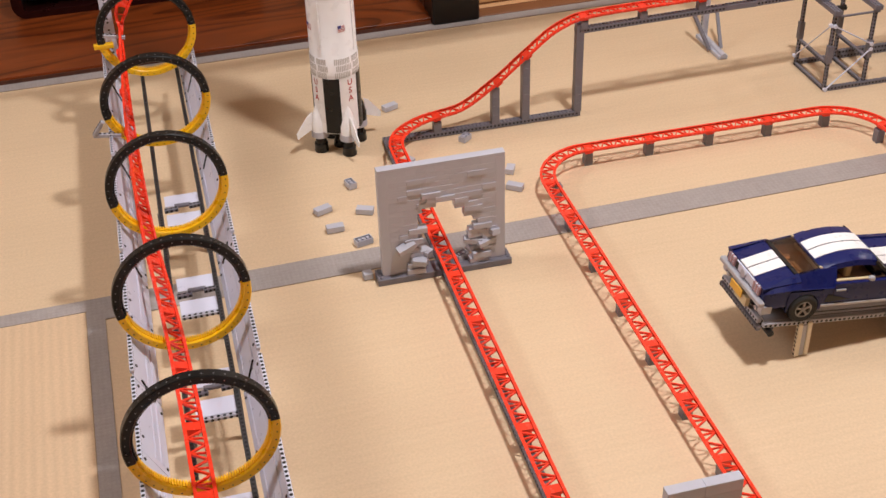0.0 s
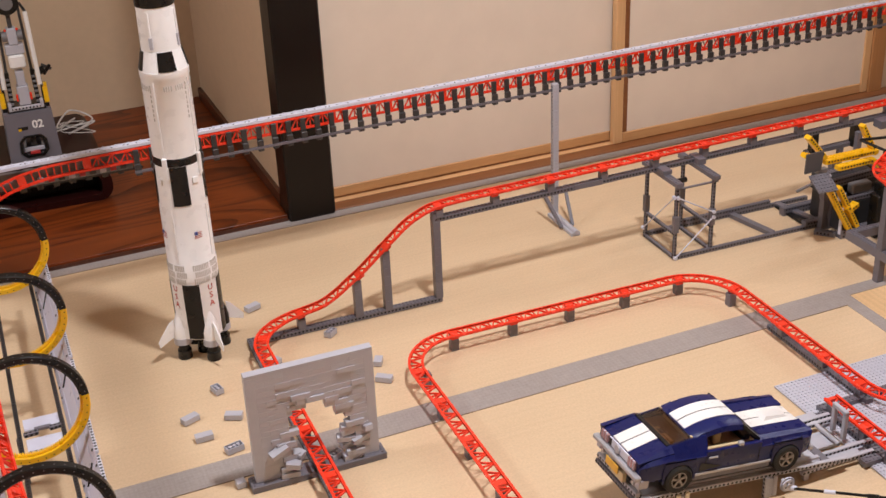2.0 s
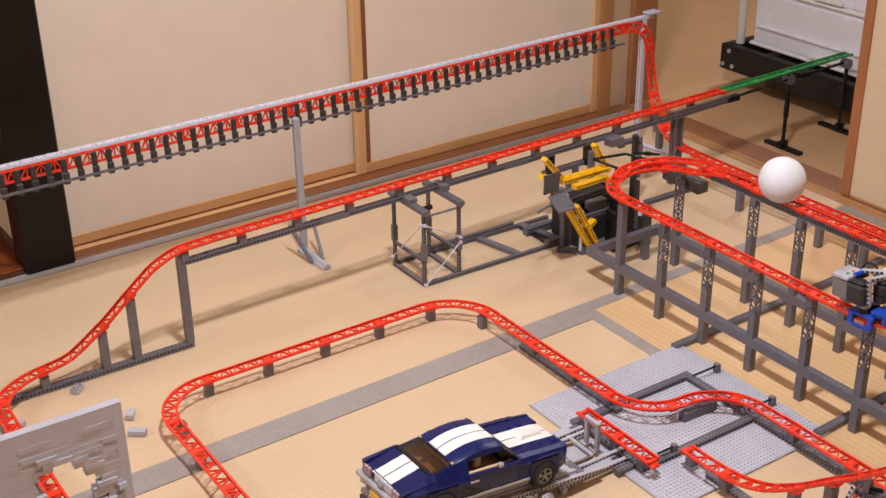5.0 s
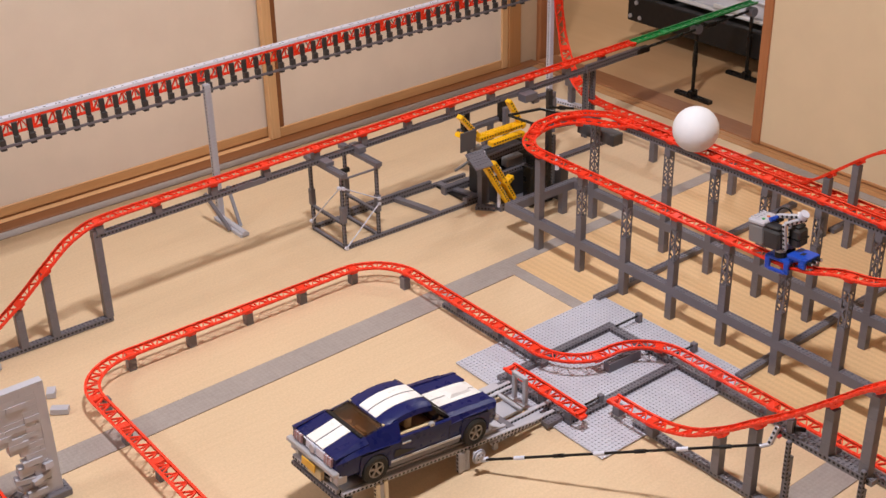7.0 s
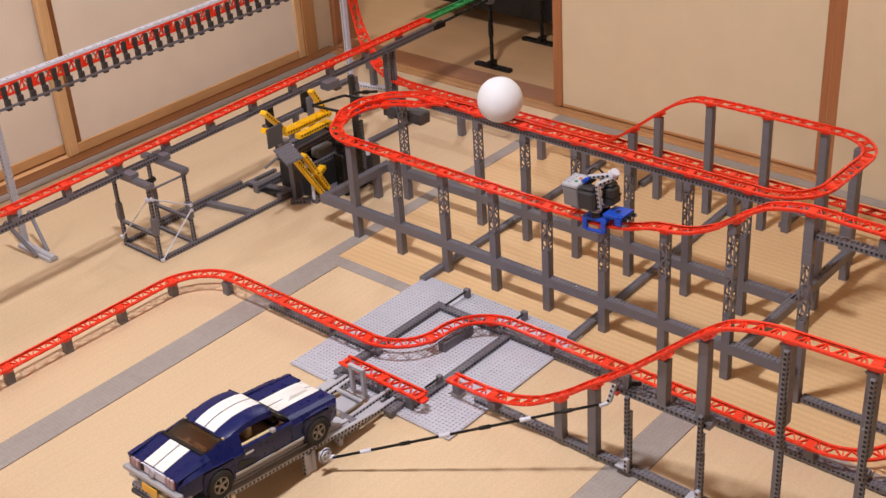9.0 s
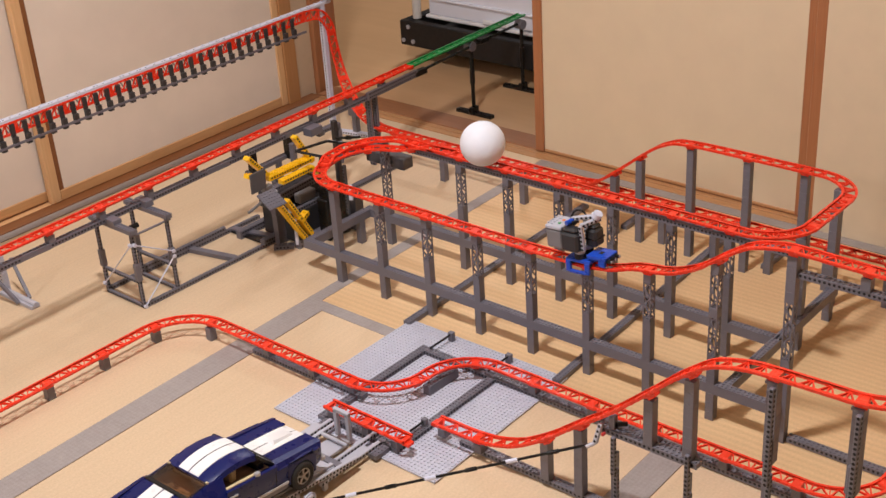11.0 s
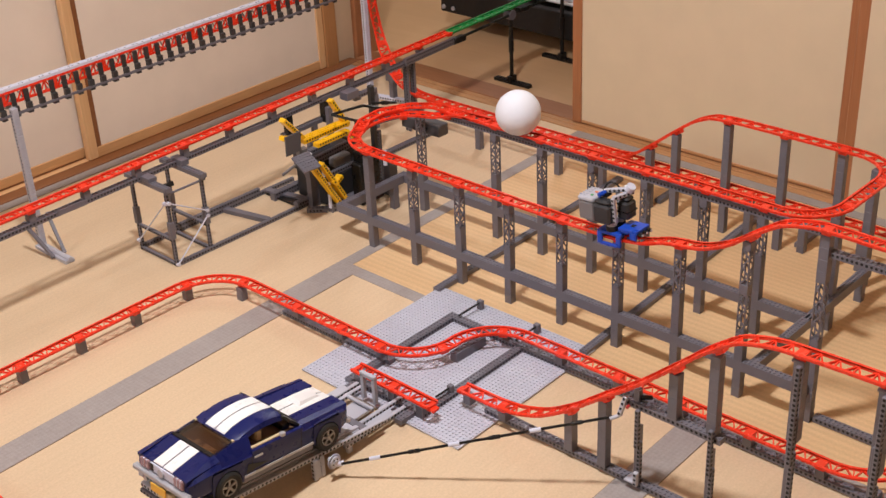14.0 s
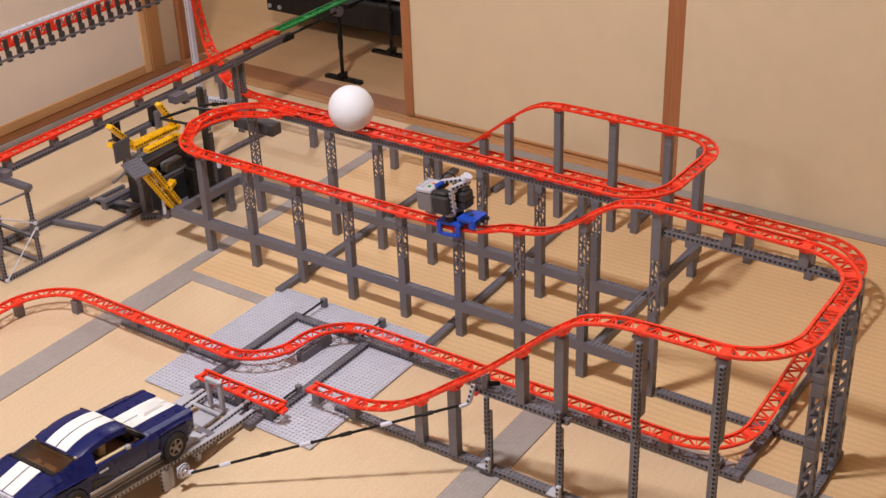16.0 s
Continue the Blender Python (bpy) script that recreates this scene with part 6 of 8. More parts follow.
# ---- the car on its tilting platform ----
CAR_AT, CAR_TURN = (-0.7950, -0.428, 0.0714), (0, radians(7.3), radians(0.8))
car = thing("toy_car", "dark blue brick-built fastback car with white stripes", "toy car", at=CAR_AT)
car.rotation_euler = CAR_TURN


def loft(me, sections, mi=0):
    """Joins closed sections of equal length into a skin with both ends capped."""
    n = len(sections[0])
    vs = [p for s in sections for p in s]
    fs = [(j * n + k, j * n + (k + 1) % n, (j + 1) * n + (k + 1) % n, (j + 1) * n + k) for j in range(len(sections) - 1) for k in range(n)]
    fs += [tuple(range(n))[::-1], tuple(range((len(sections) - 1) * n, len(sections) * n))]
    return me.add(vs, fs, mi)


def hull(x, w, zb, zs, zt, wt):
    """A body section: sill, widest shoulder, then the deck."""
    return [(x, -w * 0.92, zb), (x, -w, zb + 0.008), (x, -w, zs), (x, -wt, zt), (x, wt, zt), (x, w, zs), (x, w, zb + 0.008), (x, w * 0.92, zb)]


# lower body in three lengths, so that the wheels stand in their arches
WB, WR = 0.202, 0.0245
BODY = [(-0.068, 0.059, 0.050, 0.0585, 0.050), (-0.058, 0.065, 0.055, 0.0615, 0.054), (-0.0195, 0.067, 0.060, 0.0730, 0.052), (-0.010, 0.067, 0.060, 0.0735, 0.052), (-0.008, 0.067, 0.058, 0.0590, 0.054), (0.10, 0.067, 0.057, 0.0580, 0.056), (0.146, 0.067, 0.056, 0.0585, 0.056), (0.150, 0.067, 0.056, 0.0615, 0.052), (0.210, 0.066, 0.056, 0.0620, 0.051), (0.242, 0.064, 0.055, 0.0610, 0.050), (0.252, 0.060, 0.052, 0.0580, 0.048)]


def body_at(x, i):
    return float(np.interp(x, [r[0] for r in BODY], [r[i] for r in BODY]))


def body_run(x0, x1, zb):
    xs = sorted({x0, x1, *[r[0] for r in BODY if x0 < r[0] < x1]})
    return [hull(x, body_at(x, 1), zb, body_at(x, 2), body_at(x, 3), body_at(x, 4)) for x in xs]


part("rear_quarter", loft(Mesh(), body_run(-0.068, -0.028, 0.024)), NAVY, car)
part("rear_deck", loft(Mesh(), body_run(-0.028, 0.028, 0.0505)), NAVY, car)
part("door_panel", loft(Mesh(), body_run(0.028, WB - 0.028, 0.024)), NAVY, car)
part("hood_deck", loft(Mesh(), body_run(WB - 0.028, WB + 0.028, 0.0505)), NAVY, car)
part("nose", loft(Mesh(), body_run(WB + 0.028, 0.252, 0.022)), NAVY, car)
part("chassis", Mesh().cbox((-0.055, -0.045, 0.016), (0.24, 0.045, 0.050), 0.001), BLACK, car)
tyre_data = Mesh().lathe((0, 0, 0), [(0.0140, -0.009), (0.0205, -0.0102), (0.0238, -0.0078), (WR, 0.0), (0.0238, 0.0078), (0.0205, 0.0102), (0.0140, 0.009)], 32, caps=False)
tyre_data.v = [(a, c, b) for a, b, c in tyre_data.v]
tyre_data = tyre_data.data("tyre", [RUBBER])
rim = Mesh().lathe((0, 0, 0), [(0.0122, -0.006), (0.0122, -0.0085), (0.0143, -0.0090), (0.0143, 0.0090), (0.0122, 0.0085), (0.0122, 0.006)], 26, caps=False)
for k in range(5):
    a = radians(72 * k + 20)
    for z in (-0.0072, 0.0072):
        rim.bar((0, 0, z), (0.0130 * math.cos(a), 0.0130 * math.sin(a), z * 1.05), 0.0040, 0.0020)
rim.rod((0, 0, -0.0090), (0, 0, 0.0090), 0.0036, 12)
rim.v = [(a, c, b) for a, b, c in rim.v]
rim = rim.data("rim", [RIMGREY])
# Near-black disc stands in for the shade inside the rim.
well = Mesh().lathe((0, 0, 0), [(0.0121, -0.004), (0.0121, 0.004)], 20)
well.v = [(a, c, b) for a, b, c in well.v]
well = well.data("brake", [HOLE])
for s in (-1, 1):
    part("sill_trim", Mesh().cbox((0.030, s * 0.0672 - 0.0012, 0.0245), (WB - 0.030, s * 0.0672 + 0.0012, 0.0290), 0.0006), CHROME, car, "silver sill trim")
    # Shade under the doors is put into the skirt's dark grey.
    part("side_skirt", Mesh().cbox((0.029, s * 0.062 - 0.003, 0.014), (WB - 0.029, s * 0.062 + 0.003, 0.0243), 0.0006), DARK, car)
    for x in (0.0, WB):
        arch = Mesh()
        rays = [radians(a) for a in range(-8, 189, 14)]
        rim_in = [(x + 0.0260 * math.cos(a), WR + 0.0260 * math.sin(a)) for a in rays]
        far = [min(0.0300 / max(abs(math.cos(a)), 1e-6), 0.0312 / max(math.sin(a), 1e-6)) for a in rays]
        rim_out = [(x + f * math.cos(a), WR + f * math.sin(a)) for a, f in zip(rays, far)]
        k = len(rays)
        rows = [[(px, s * y, pz) for px, pz in line] for y in (0.0677, 0.0600) for line in (rim_in, rim_out)]
        faces = []
        for q in range(k - 1):
            faces += [(q, q + 1, k + q + 1, k + q)[::s], (2 * k + q, 3 * k + q, 3 * k + q + 1, 2 * k + q + 1)[::s], (q, 2 * k + q, 2 * k + q + 1, q + 1)[::s]]
        arch.add([p for line in rows for p in line], faces)
        part("wheel_arch", arch, NAVY, car)
        wh = thing("wheel", "", "")
        wh.parent = car
        wh.location = (x, s * 0.0615, WR)
        for key in list(wh.keys()):
            del wh[key]
        part("tyre", tyre_data, RUBBER, wh)
        part("rim", rim, RIMGREY, wh, "dull silver five-spoke rim")
        part("brake", well, HOLE, wh)
# cabin
ROOF = [(0.028, 0.0815), (0.045, 0.0885), (0.065, 0.0935), (0.088, 0.0955), (0.108, 0.0945), (0.122, 0.0920)]


def roof_z(x):
    return float(np.interp(x, [p[0] for p in ROOF], [p[1] for p in ROOF]))


roof = [[(x, -0.0500, z - 0.011), (x, -0.0475, z - 0.0030), (x, -0.040, z), (x, 0.040, z), (x, 0.0475, z - 0.0030), (x, 0.0500, z - 0.011), (x, 0.046, z - 0.011), (x, 0.040, z - 0.005), (x, -0.040, z - 0.005), (x, -0.046, z - 0.011)] for x, z in ROOF]
part("roof", loft(Mesh(), roof), NAVY, car)
for s in (-1, 1):
    q = Mesh()
    out = [(-0.034, 0.063, 0.058), (0.047, 0.0655, 0.057), (0.049, 0.0635, 0.066), (0.051, 0.0515, 0.0855), (0.028, 0.0480, 0.0810), (-0.009, 0.0475, 0.0730)]
    q.add([(x, s * y, z) for x, y, z in out] + [(x, s * (y - 0.005), z - 0.001) for x, y, z in out], [(0, 1, 2, 3, 4, 5)[::-s], (6, 7, 8, 9, 10, 11)[::s]] + [(k, (k + 1) % 6, 6 + (k + 1) % 6, 6 + k)[::s] for k in range(6)])
    part("roof_pillar", q, NAVY, car)
    part("door_top", Mesh().cbox((0.047, s * 0.0635 - 0.0035, 0.055), (0.150, s * 0.0635 + 0.0035, 0.0655), 0.0012), NAVY, car)
    part("door_ledge", Mesh().cbox((0.049, s * 0.0595 - 0.0028, 0.0600), (0.112, s * 0.0595 + 0.0028, 0.0680), 0.0008), TAN, car, "tan door ledge")
    part("windscreen_pillar", Mesh().bar((0.150, s * 0.0560, 0.064), (0.121, s * 0.0480, 0.0885), 0.0048, 0.0048), BLACK, car)
    part("wing_mirror", Mesh().cbox((0.103, s * 0.0665 - 0.004, 0.0665), (0.112, s * 0.0665 + 0.004, 0.0735), 0.0014), CHROME, car)
    part("door_handle", Mesh().cbox((0.050, s * 0.0678 - 0.0012, 0.0520), (0.067, s * 0.0678 + 0.0012, 0.0552), 0.0006), CHROME, car)
    part("door_seam", Mesh().box((0.0458, s * 0.0671 - 0.0004, 0.030), (0.0466, s * 0.0671 + 0.0004, 0.057)), BLACK, car)
    part("door_seam", Mesh().box((0.1460, s * 0.0671 - 0.0004, 0.030), (0.1468, s * 0.0671 + 0.0004, 0.057)), BLACK, car)
    part("side_scoop", Mesh().add([(0.034, s * 0.0674, 0.032), (0.080, s * 0.0674, 0.035), (0.038, s * 0.0678, 0.047)], [(0, 1, 2)[::-s]]), BLACK, car)
    part("seat", Mesh().cbox((0.074, s * 0.027 - 0.016, 0.05), (0.088, s * 0.027 + 0.016, 0.078), 0.003), TAN, car, "tan seat")
    tf = [(-0.071, 0.0485, 0.0615), (-0.071, 0.0590, 0.0600), (-0.069, 0.0560, 0.0500), (-0.010, 0.0475, 0.0762), (-0.010, 0.0600, 0.0690), (-0.010, 0.0600, 0.0600)]
    part("tail_fin", Mesh().add([(x, s * y, z) for x, y, z in tf], [(0, 1, 4, 3)[::s], (1, 2, 5, 4)[::s], (0, 2, 1)[::s], (3, 4, 5)[::s], (0, 3, 5, 2)[::s]]), NAVY, car)
    he = [(0.150, 0.0500, 0.0665), (0.150, 0.0600, 0.0640), (0.150, 0.0665, 0.0560), (0.254, 0.0480, 0.0640), (0.254, 0.0570, 0.0615), (0.251, 0.0605, 0.0540)]
    part("fender", Mesh().add([(x, s * y, z) for x, y, z in he] + [(0.150, s * 0.046, 0.058), (0.251, s * 0.046, 0.056)], [(0, 1, 4, 3)[::-s], (1, 2, 5, 4)[::-s], (0, 3, 7, 6)[::-s], (6, 2, 1, 0)[::-s], (3, 4, 5, 7)[::-s]]), NAVY, car)
    for k in range(3):
        part("tail_light", Mesh().cbox((-0.0725, s * (0.033 + 0.0075 * k) - 0.0026, 0.0425), (-0.0680, s * (0.033 + 0.0075 * k) + 0.0026, 0.0570), 0.0006), LAMPRED, car, "ribbed pale red tail light")
    part("tail_divider", Mesh().cbox((-0.0715, s * 0.0365 - 0.0010, 0.0425), (-0.0680, s * 0.0365 + 0.0010, 0.0570), 0.0003).cbox((-0.0715, s * 0.0440 - 0.0010, 0.0425), (-0.0680, s * 0.0440 + 0.0010, 0.0570), 0.0003), PALE, car)
    part("headlight", Mesh().rod((0.250, s * 0.046, 0.044), (0.256, s * 0.046, 0.044), 0.009, 14), CHROME, car)
    # stripes on the deck, the roof and the hood
    for name, xs in (("trunk_stripe", (-0.068, -0.0175)), ("roof_stripe", (0.030, 0.1225)), ("hood_stripe", (0.158, 0.254))):
        rows = []
        for k in range(13):
            x = xs[0] + (xs[1] - xs[0]) * k / 12
            z = roof_z(x) if name == "roof_stripe" else body_at(x, 3)
            rows.append([(x, s * 0.0011, z - 0.001), (x, s * 0.0011, z + 0.0013), (x, s * 0.0225, z + 0.0013), (x, s * 0.0225, z - 0.001)][:: s])
        part(name, loft(Mesh(), rows), WHITE, car, "white stripe")
    part("hood_side", Mesh().cbox((0.156, s * 0.0355 - 0.0125, 0.0600), (0.253, s * 0.0355 + 0.0125, 0.0634), 0.0008), NAVY, car)
part("hood_scoop", Mesh().add([(0.190, -0.014, 0.0630), (0.190, 0.014, 0.0630), (0.240, 0.011, 0.0620), (0.240, -0.011, 0.0620), (0.196, -0.010, 0.0685), (0.196, 0.010, 0.0685), (0.232, 0.009, 0.0660), (0.232, -0.009, 0.0660)], [(4, 7, 6, 5), (0, 4, 5, 1), (1, 5, 6, 2), (2, 6, 7, 3), (3, 7, 4, 0)]), WHITE, car, "white hood scoop")


def pane(me, x0, w0, z0, x1, w1, z1, t=0.0016):
    q = [(x0, -w0, z0), (x0, w0, z0), (x1, w1, z1), (x1, -w1, z1)]
    return me.add(q + [(x, y, z - t) for x, y, z in q], [(3, 2, 1, 0), (4, 5, 6, 7), (0, 1, 5, 4), (1, 2, 6, 5), (2, 3, 7, 6), (3, 0, 4, 7)])


part("rear_window", pane(Mesh(), -0.0085, 0.0465, 0.0735, 0.0285, 0.0455, 0.0815), BROWNGLASS, car, "smoky brown rear window")
part("windscreen", pane(Mesh(), 0.1215, 0.0455, 0.0915, 0.152, 0.052, 0.0640), BROWNGLASS, car, "smoky windscreen")
for s in (-1, 1):
    part("window_corner", Mesh().cbox((0.0265, s * 0.0440 - 0.0026, 0.0800), (0.0300, s * 0.0440 + 0.0026, 0.0832), 0.0004), TAN, car)
part("cowl", Mesh().cbox((0.1465, -0.052, 0.0605), (0.1575, 0.052, 0.0645), 0.0008), BLACK, car)
for y in (-0.03, 0.0, 0.03):
    part("wiper", Mesh().bar((0.150, y - 0.012, 0.0655), (0.1475, y + 0.012, 0.0668), 0.0016, 0.0014), CHROME, car)
part("cabin_floor", Mesh().cbox((-0.006, -0.052, 0.0592), (0.145, 0.052, 0.0605), 0.0003), CABIN, car, "dark brown cabin lining")
part("rear_seat", Mesh().cbox((0.036, -0.046, 0.0606), (0.048, 0.046, 0.0740), 0.002), TAN, car, "tan seat back")
part("parcel_rail", Mesh().cbox((-0.004, -0.044, 0.0606), (0.002, 0.030, 0.0668), 0.0006).cbox((0.0021, -0.030, 0.0606), (0.008, -0.006, 0.0690), 0.0006).cbox((0.0021, 0.012, 0.0606), (0.012, 0.018, 0.0660), 0.0006), TAN, car, "tan shelf under the rear window")
part("dashboard", Mesh().cbox((0.122, -0.05, 0.0606), (0.138, 0.05, 0.0710), 0.002), BLACK, car)
part("steering_wheel", Mesh().rod((0.108, 0.027, 0.0735), (0.112, 0.027, 0.0715), 0.010, 16), BLACK, car)
part("steering_column", Mesh().rod((0.112, 0.027, 0.0715), (0.124, 0.027, 0.066), 0.0025, 8), LIGHT, car)
part("rear_shelf", Mesh().cbox((-0.0165, -0.0465, 0.0725), (-0.0085, 0.0465, 0.0755), 0.0008), BLACK, car)
part("rear_bumper", Mesh().cbox((-0.077, -0.066, 0.0310), (-0.066, 0.066, 0.0400), 0.002), CHROME, car, "silver bumper")
part("rear_panel", Mesh().cbox((-0.0705, -0.0285, 0.0425), (-0.0675, 0.0285, 0.0565), 0.0006), PALE, car)
part("panel_gap", Mesh().cbox((-0.0710, 0.020, 0.0435), (-0.0700, 0.0275, 0.0555), 0.0003), BLACK, car)
part("fuel_cap", Mesh().rod((-0.0700, 0, 0.0495), (-0.0735, 0, 0.0495), 0.0068, 16), LIGHT, car)
part("plate_bar", Mesh().cbox((-0.0790, -0.018, 0.0165), (-0.0772, 0.018, 0.0305), 0.0006), PLATEYELLOW, car, "yellow plain plate")
part("plate_mount", Mesh().cbox((-0.076, -0.030, 0.008), (-0.068, 0.006, 0.024), 0.001), TAN, car, "tan block under the plate")
part("front_bumper", Mesh().cbox((0.250, -0.063, 0.026), (0.260, 0.063, 0.035), 0.002), CHROME, car, "silver bumper")
for s in (-1, 1):
    part("exhaust", Mesh().rod((-0.068, s * 0.046, 0.018), (-0.03, s * 0.046, 0.018), 0.004, 10), CHROME, car)
    part("bumper_bracket", Mesh().cbox((-0.068, s * 0.058 - 0.006, 0.016), (-0.050, s * 0.058 + 0.006, 0.0305), 0.001), LIGHT, car)

pf = thing("car_platform", "grey tilting platform on short legs under the car", "toy platform", at=CAR_AT)
pf.rotation_euler = CAR_TURN
part("deck", Mesh().cbox((-0.052, -0.058, -0.0048), (0.285, 0.058, -0.0003), 0.0006), LIGHT, pf)
for s in (-1, 1):
    part("side_beam", liftarm(Mesh(), (-0.058, s * 0.0625, -0.0042), (0.335, s * 0.0625, -0.0042), 0.0078, 0.0080), [LIGHT, HOLE], pf)
    part("side_lip", Mesh().cbox((0.03, s * 0.0520 - 0.004, 0.0), (0.285, s * 0.0520 + 0.004, 0.0045), 0.0006), LIGHT, pf)
part("end_beam", liftarm(Mesh(), (-0.0655, -0.066, -0.0085), (-0.0655, 0.060, -0.0085), 0.0078, 0.0078), GREYS, pf)
part("end_beam", liftarm(Mesh(), (-0.0620, -0.058, 0.0005), (-0.0620, 0.062, 0.0005), 0.0085, 0.0085), [LIGHT, HOLE], pf)
for x in (-0.035, 0.09, 0.245, 0.30):
    part("cross_beam", Mesh().cbox((x - 0.008, -0.060, -0.0096), (x + 0.008, 0.060, -0.0050), 0.0006), DARK, pf)
part("axle", Mesh().rod((-0.046, -0.072, -0.0155), (-0.046, 0.060, -0.0155), 0.0055, 12), BLACK, pf)
part("cross_axle", Mesh().bar((-0.040, -0.058, -0.0150), (0.012, 0.030, -0.0190), 0.010, 0.0085), DARK, pf)
for x, y, z, m1 in ((-0.7805, -0.493, 0.0655, LEGTAN), (-0.7790, -0.366, 0.0655, LEGTAN), (-0.614, -0.490, 0.0420, LIGHT), (-0.612, -0.364, 0.0420, LIGHT)):
    txt = "pale tan" if m1 is LEGTAN else "light grey"
    leg = thing("platform_leg", txt + " paired bar leg under the car platform", "toy leg", "platform legs", at=(x, y, 0.0015))
    for s in (-1, 1):
        part("leg_bar", liftarm(Mesh(), (s * 0.0078, 0, 0.0), (s * 0.0078, 0, z - 0.0015), 0.0076, 0.0090, up=(0, 1, 0)), [m1, HOLE], leg)
    part("leg_web", Mesh().cbox((-0.0038, -0.0025, 0.0), (0.0038, 0.0025, z - 0.006), 0.0004), LIGHT, leg)
rail = thing("slide_rail", "light grey rail between the car platform and the switch", "toy rail", at=(-0.50, -0.46, 0))
for y in (-0.478, -0.362):
    sub_part("rail", rail, [LIGHT, HOLE], lambda me: (liftarm(me, (-0.545, y, 0.016), (-0.40, y, 0.016), 0.0078, 0.0078), me.cbox((-0.53, y + 0.006, 0.006), (-0.42, y + 0.02, 0.016), 0.001), me.cbox((-0.54, y - 0.004, 0.0), (-0.53, y + 0.004, 0.014), 0.001), me.cbox((-0.43, y - 0.004, 0.004), (-0.42, y + 0.004, 0.014), 0.001)))

# the long black rod with grey joints between platform and hill
P0, P1 = Vector((-0.594, -0.512, 0.026)), Vector((HX - 0.02, -0.872, 0.136))
lk = thing("linkage_rod", "long black jointed rod from the car platform to the hill", "toy rod", at=tuple(P0))
n = 7
for k in range(n):
    a, b = P0.lerp(P1, k / n), P0.lerp(P1, (k + 1) / n)
    sub_part("rod_piece", lk, BLACK, lambda me: me.rod(a, b, 0.0024, 8))
    if 0 < k:
        e = (P1 - P0).normalized() * 0.009
        sub_part("rod_joint", lk, PALE if k % 2 else BLACK, lambda me: me.rod(a - e, a + e, 0.0036, 10))
G0 = P0 + Vector((-0.004, 0.0, 0.009))


def toothed_gear(me):
    me.rod(G0 - Vector((0.0, 0.0035, 0)), G0 + Vector((0.0, 0.0035, 0)), 0.0100, 20)
    for k in range(16):
        a = 2 * math.pi * k / 16
        d = Vector((math.cos(a), 0, math.sin(a)))
        me.bar(G0 + d * 0.0095, G0 + d * 0.0130, 0.0070, 0.0022, 0, (0, 1, 0))
    for k in range(4):
        a = math.pi * k / 2 + 0.6
        me.disc(G0 + Vector((0.0055 * math.cos(a), -0.0035, 0.0055 * math.sin(a))), (0, -1, 0), 0.0017, 1)


sub_part("gear", lk, [PALE, HOLE], toothed_gear, "pale grey toothed gear")
sub_part("gear_shaft", lk, LIGHT, lambda me: me.rod(G0 - Vector((0, 0.006, 0)), G0 + Vector((0, 0.012, 0)), 0.0036, 10))
sub_part("rod_end", lk, PALE, lambda me: me.rod(P0 - Vector((0.006, -0.003, 0)), P0 + Vector((0.010, -0.008, 0.002)), 0.0042, 10), "pale grey rod end")
sub_part("crank_arm", lk, [LIGHT, HOLE], lambda me: (liftarm(me, P1, P1 + Vector((0.008, -0.006, 0.034)), 0.007, 0.0078, up=(0, 1, 0)), me.rod(P1 - Vector((0.010, -0.010, 0.005)), P1, 0.0034, 10)), "light grey crank arm")
sub_part("pin", lk, BLACK, lambda me: me.rod(P1 + Vector((0.02, -0.026, 0.034)), P1 + Vector((0.033, -0.036, 0.031)), 0.0040, 10))

# ---- ball and train ----
ball = thing("ball", "white foam ball resting on the raised red track", "ball", at=(0.190, -0.2525, 0.2680))
bm = bmesh.new()
bmesh.ops.create_icosphere(bm, subdivisions=5, radius=0.0465, matrix=Matrix.Translation((0, 0, 0.0465)))
sph = bpy.data.meshes.new("ball_body")
bm.to_mesh(sph)
bm.free()
sph.materials.append(FOAM)
sph.polygons.foreach_set("use_smooth", [True] * len(sph.polygons))
part("ball_body", sph, FOAM, ball)

TRAIN_Y = -0.622
car2 = thing("coaster_car", "blue motor car with grey battery box on the red track", "toy train", at=(FX, TRAIN_Y, 0.2345))
car2.rotation_euler = (radians(-4), 0, 0)
part("chassis", Mesh().cbox((-0.022, -0.030, 0.004), (0.022, 0.022, 0.0105), 0.001), BLUE, car2)
for s in (-1, 1):
    part("side_plate", Mesh().cbox((s * 0.020 - 0.003, -0.028, -0.016), (s * 0.020 + 0.003, -0.018, 0.006), 0.001).cbox((s * 0.020 - 0.003, 0.012, -0.016), (s * 0.020 + 0.003, 0.022, 0.006), 0.001).cbox((s * 0.020 - 0.0026, -0.020, -0.018), (s * 0.020 + 0.0026, 0.016, -0.012), 0.001), BLUE, car2)
    for y in (-0.022, 0.014):
        part("guide_wheel", Mesh().rod((s * 0.013, y, -0.001), (s * 0.013, y, 0.004), 0.007, 14), RUBBER, car2)
    part("drive_wheel", Mesh().rod((s * 0.012, -0.004, 0.0106), (s * 0.012, -0.004, 0.020), 0.0105, 18), RUBBER, car2)
    part("wheel_hub", Mesh().rod((s * 0.012, -0.004, 0.0202), (s * 0.012, -0.004, 0.0262), 0.0095, 16), LIGHT, car2, "light grey hub")
part("nose_plate", Mesh().cbox((-0.020, -0.062, 0.016), (0.020, -0.022, 0.0225), 0.001).cbox((-0.020, -0.060, 0.004), (-0.013, -0.046, 0.016), 0.001).cbox((0.013, -0.060, 0.004), (0.020, -0.046, 0.016), 0.001).cbox((-0.016, -0.040, 0.0105), (0.016, -0.024, 0.016), 0.001), BLUE, car2)
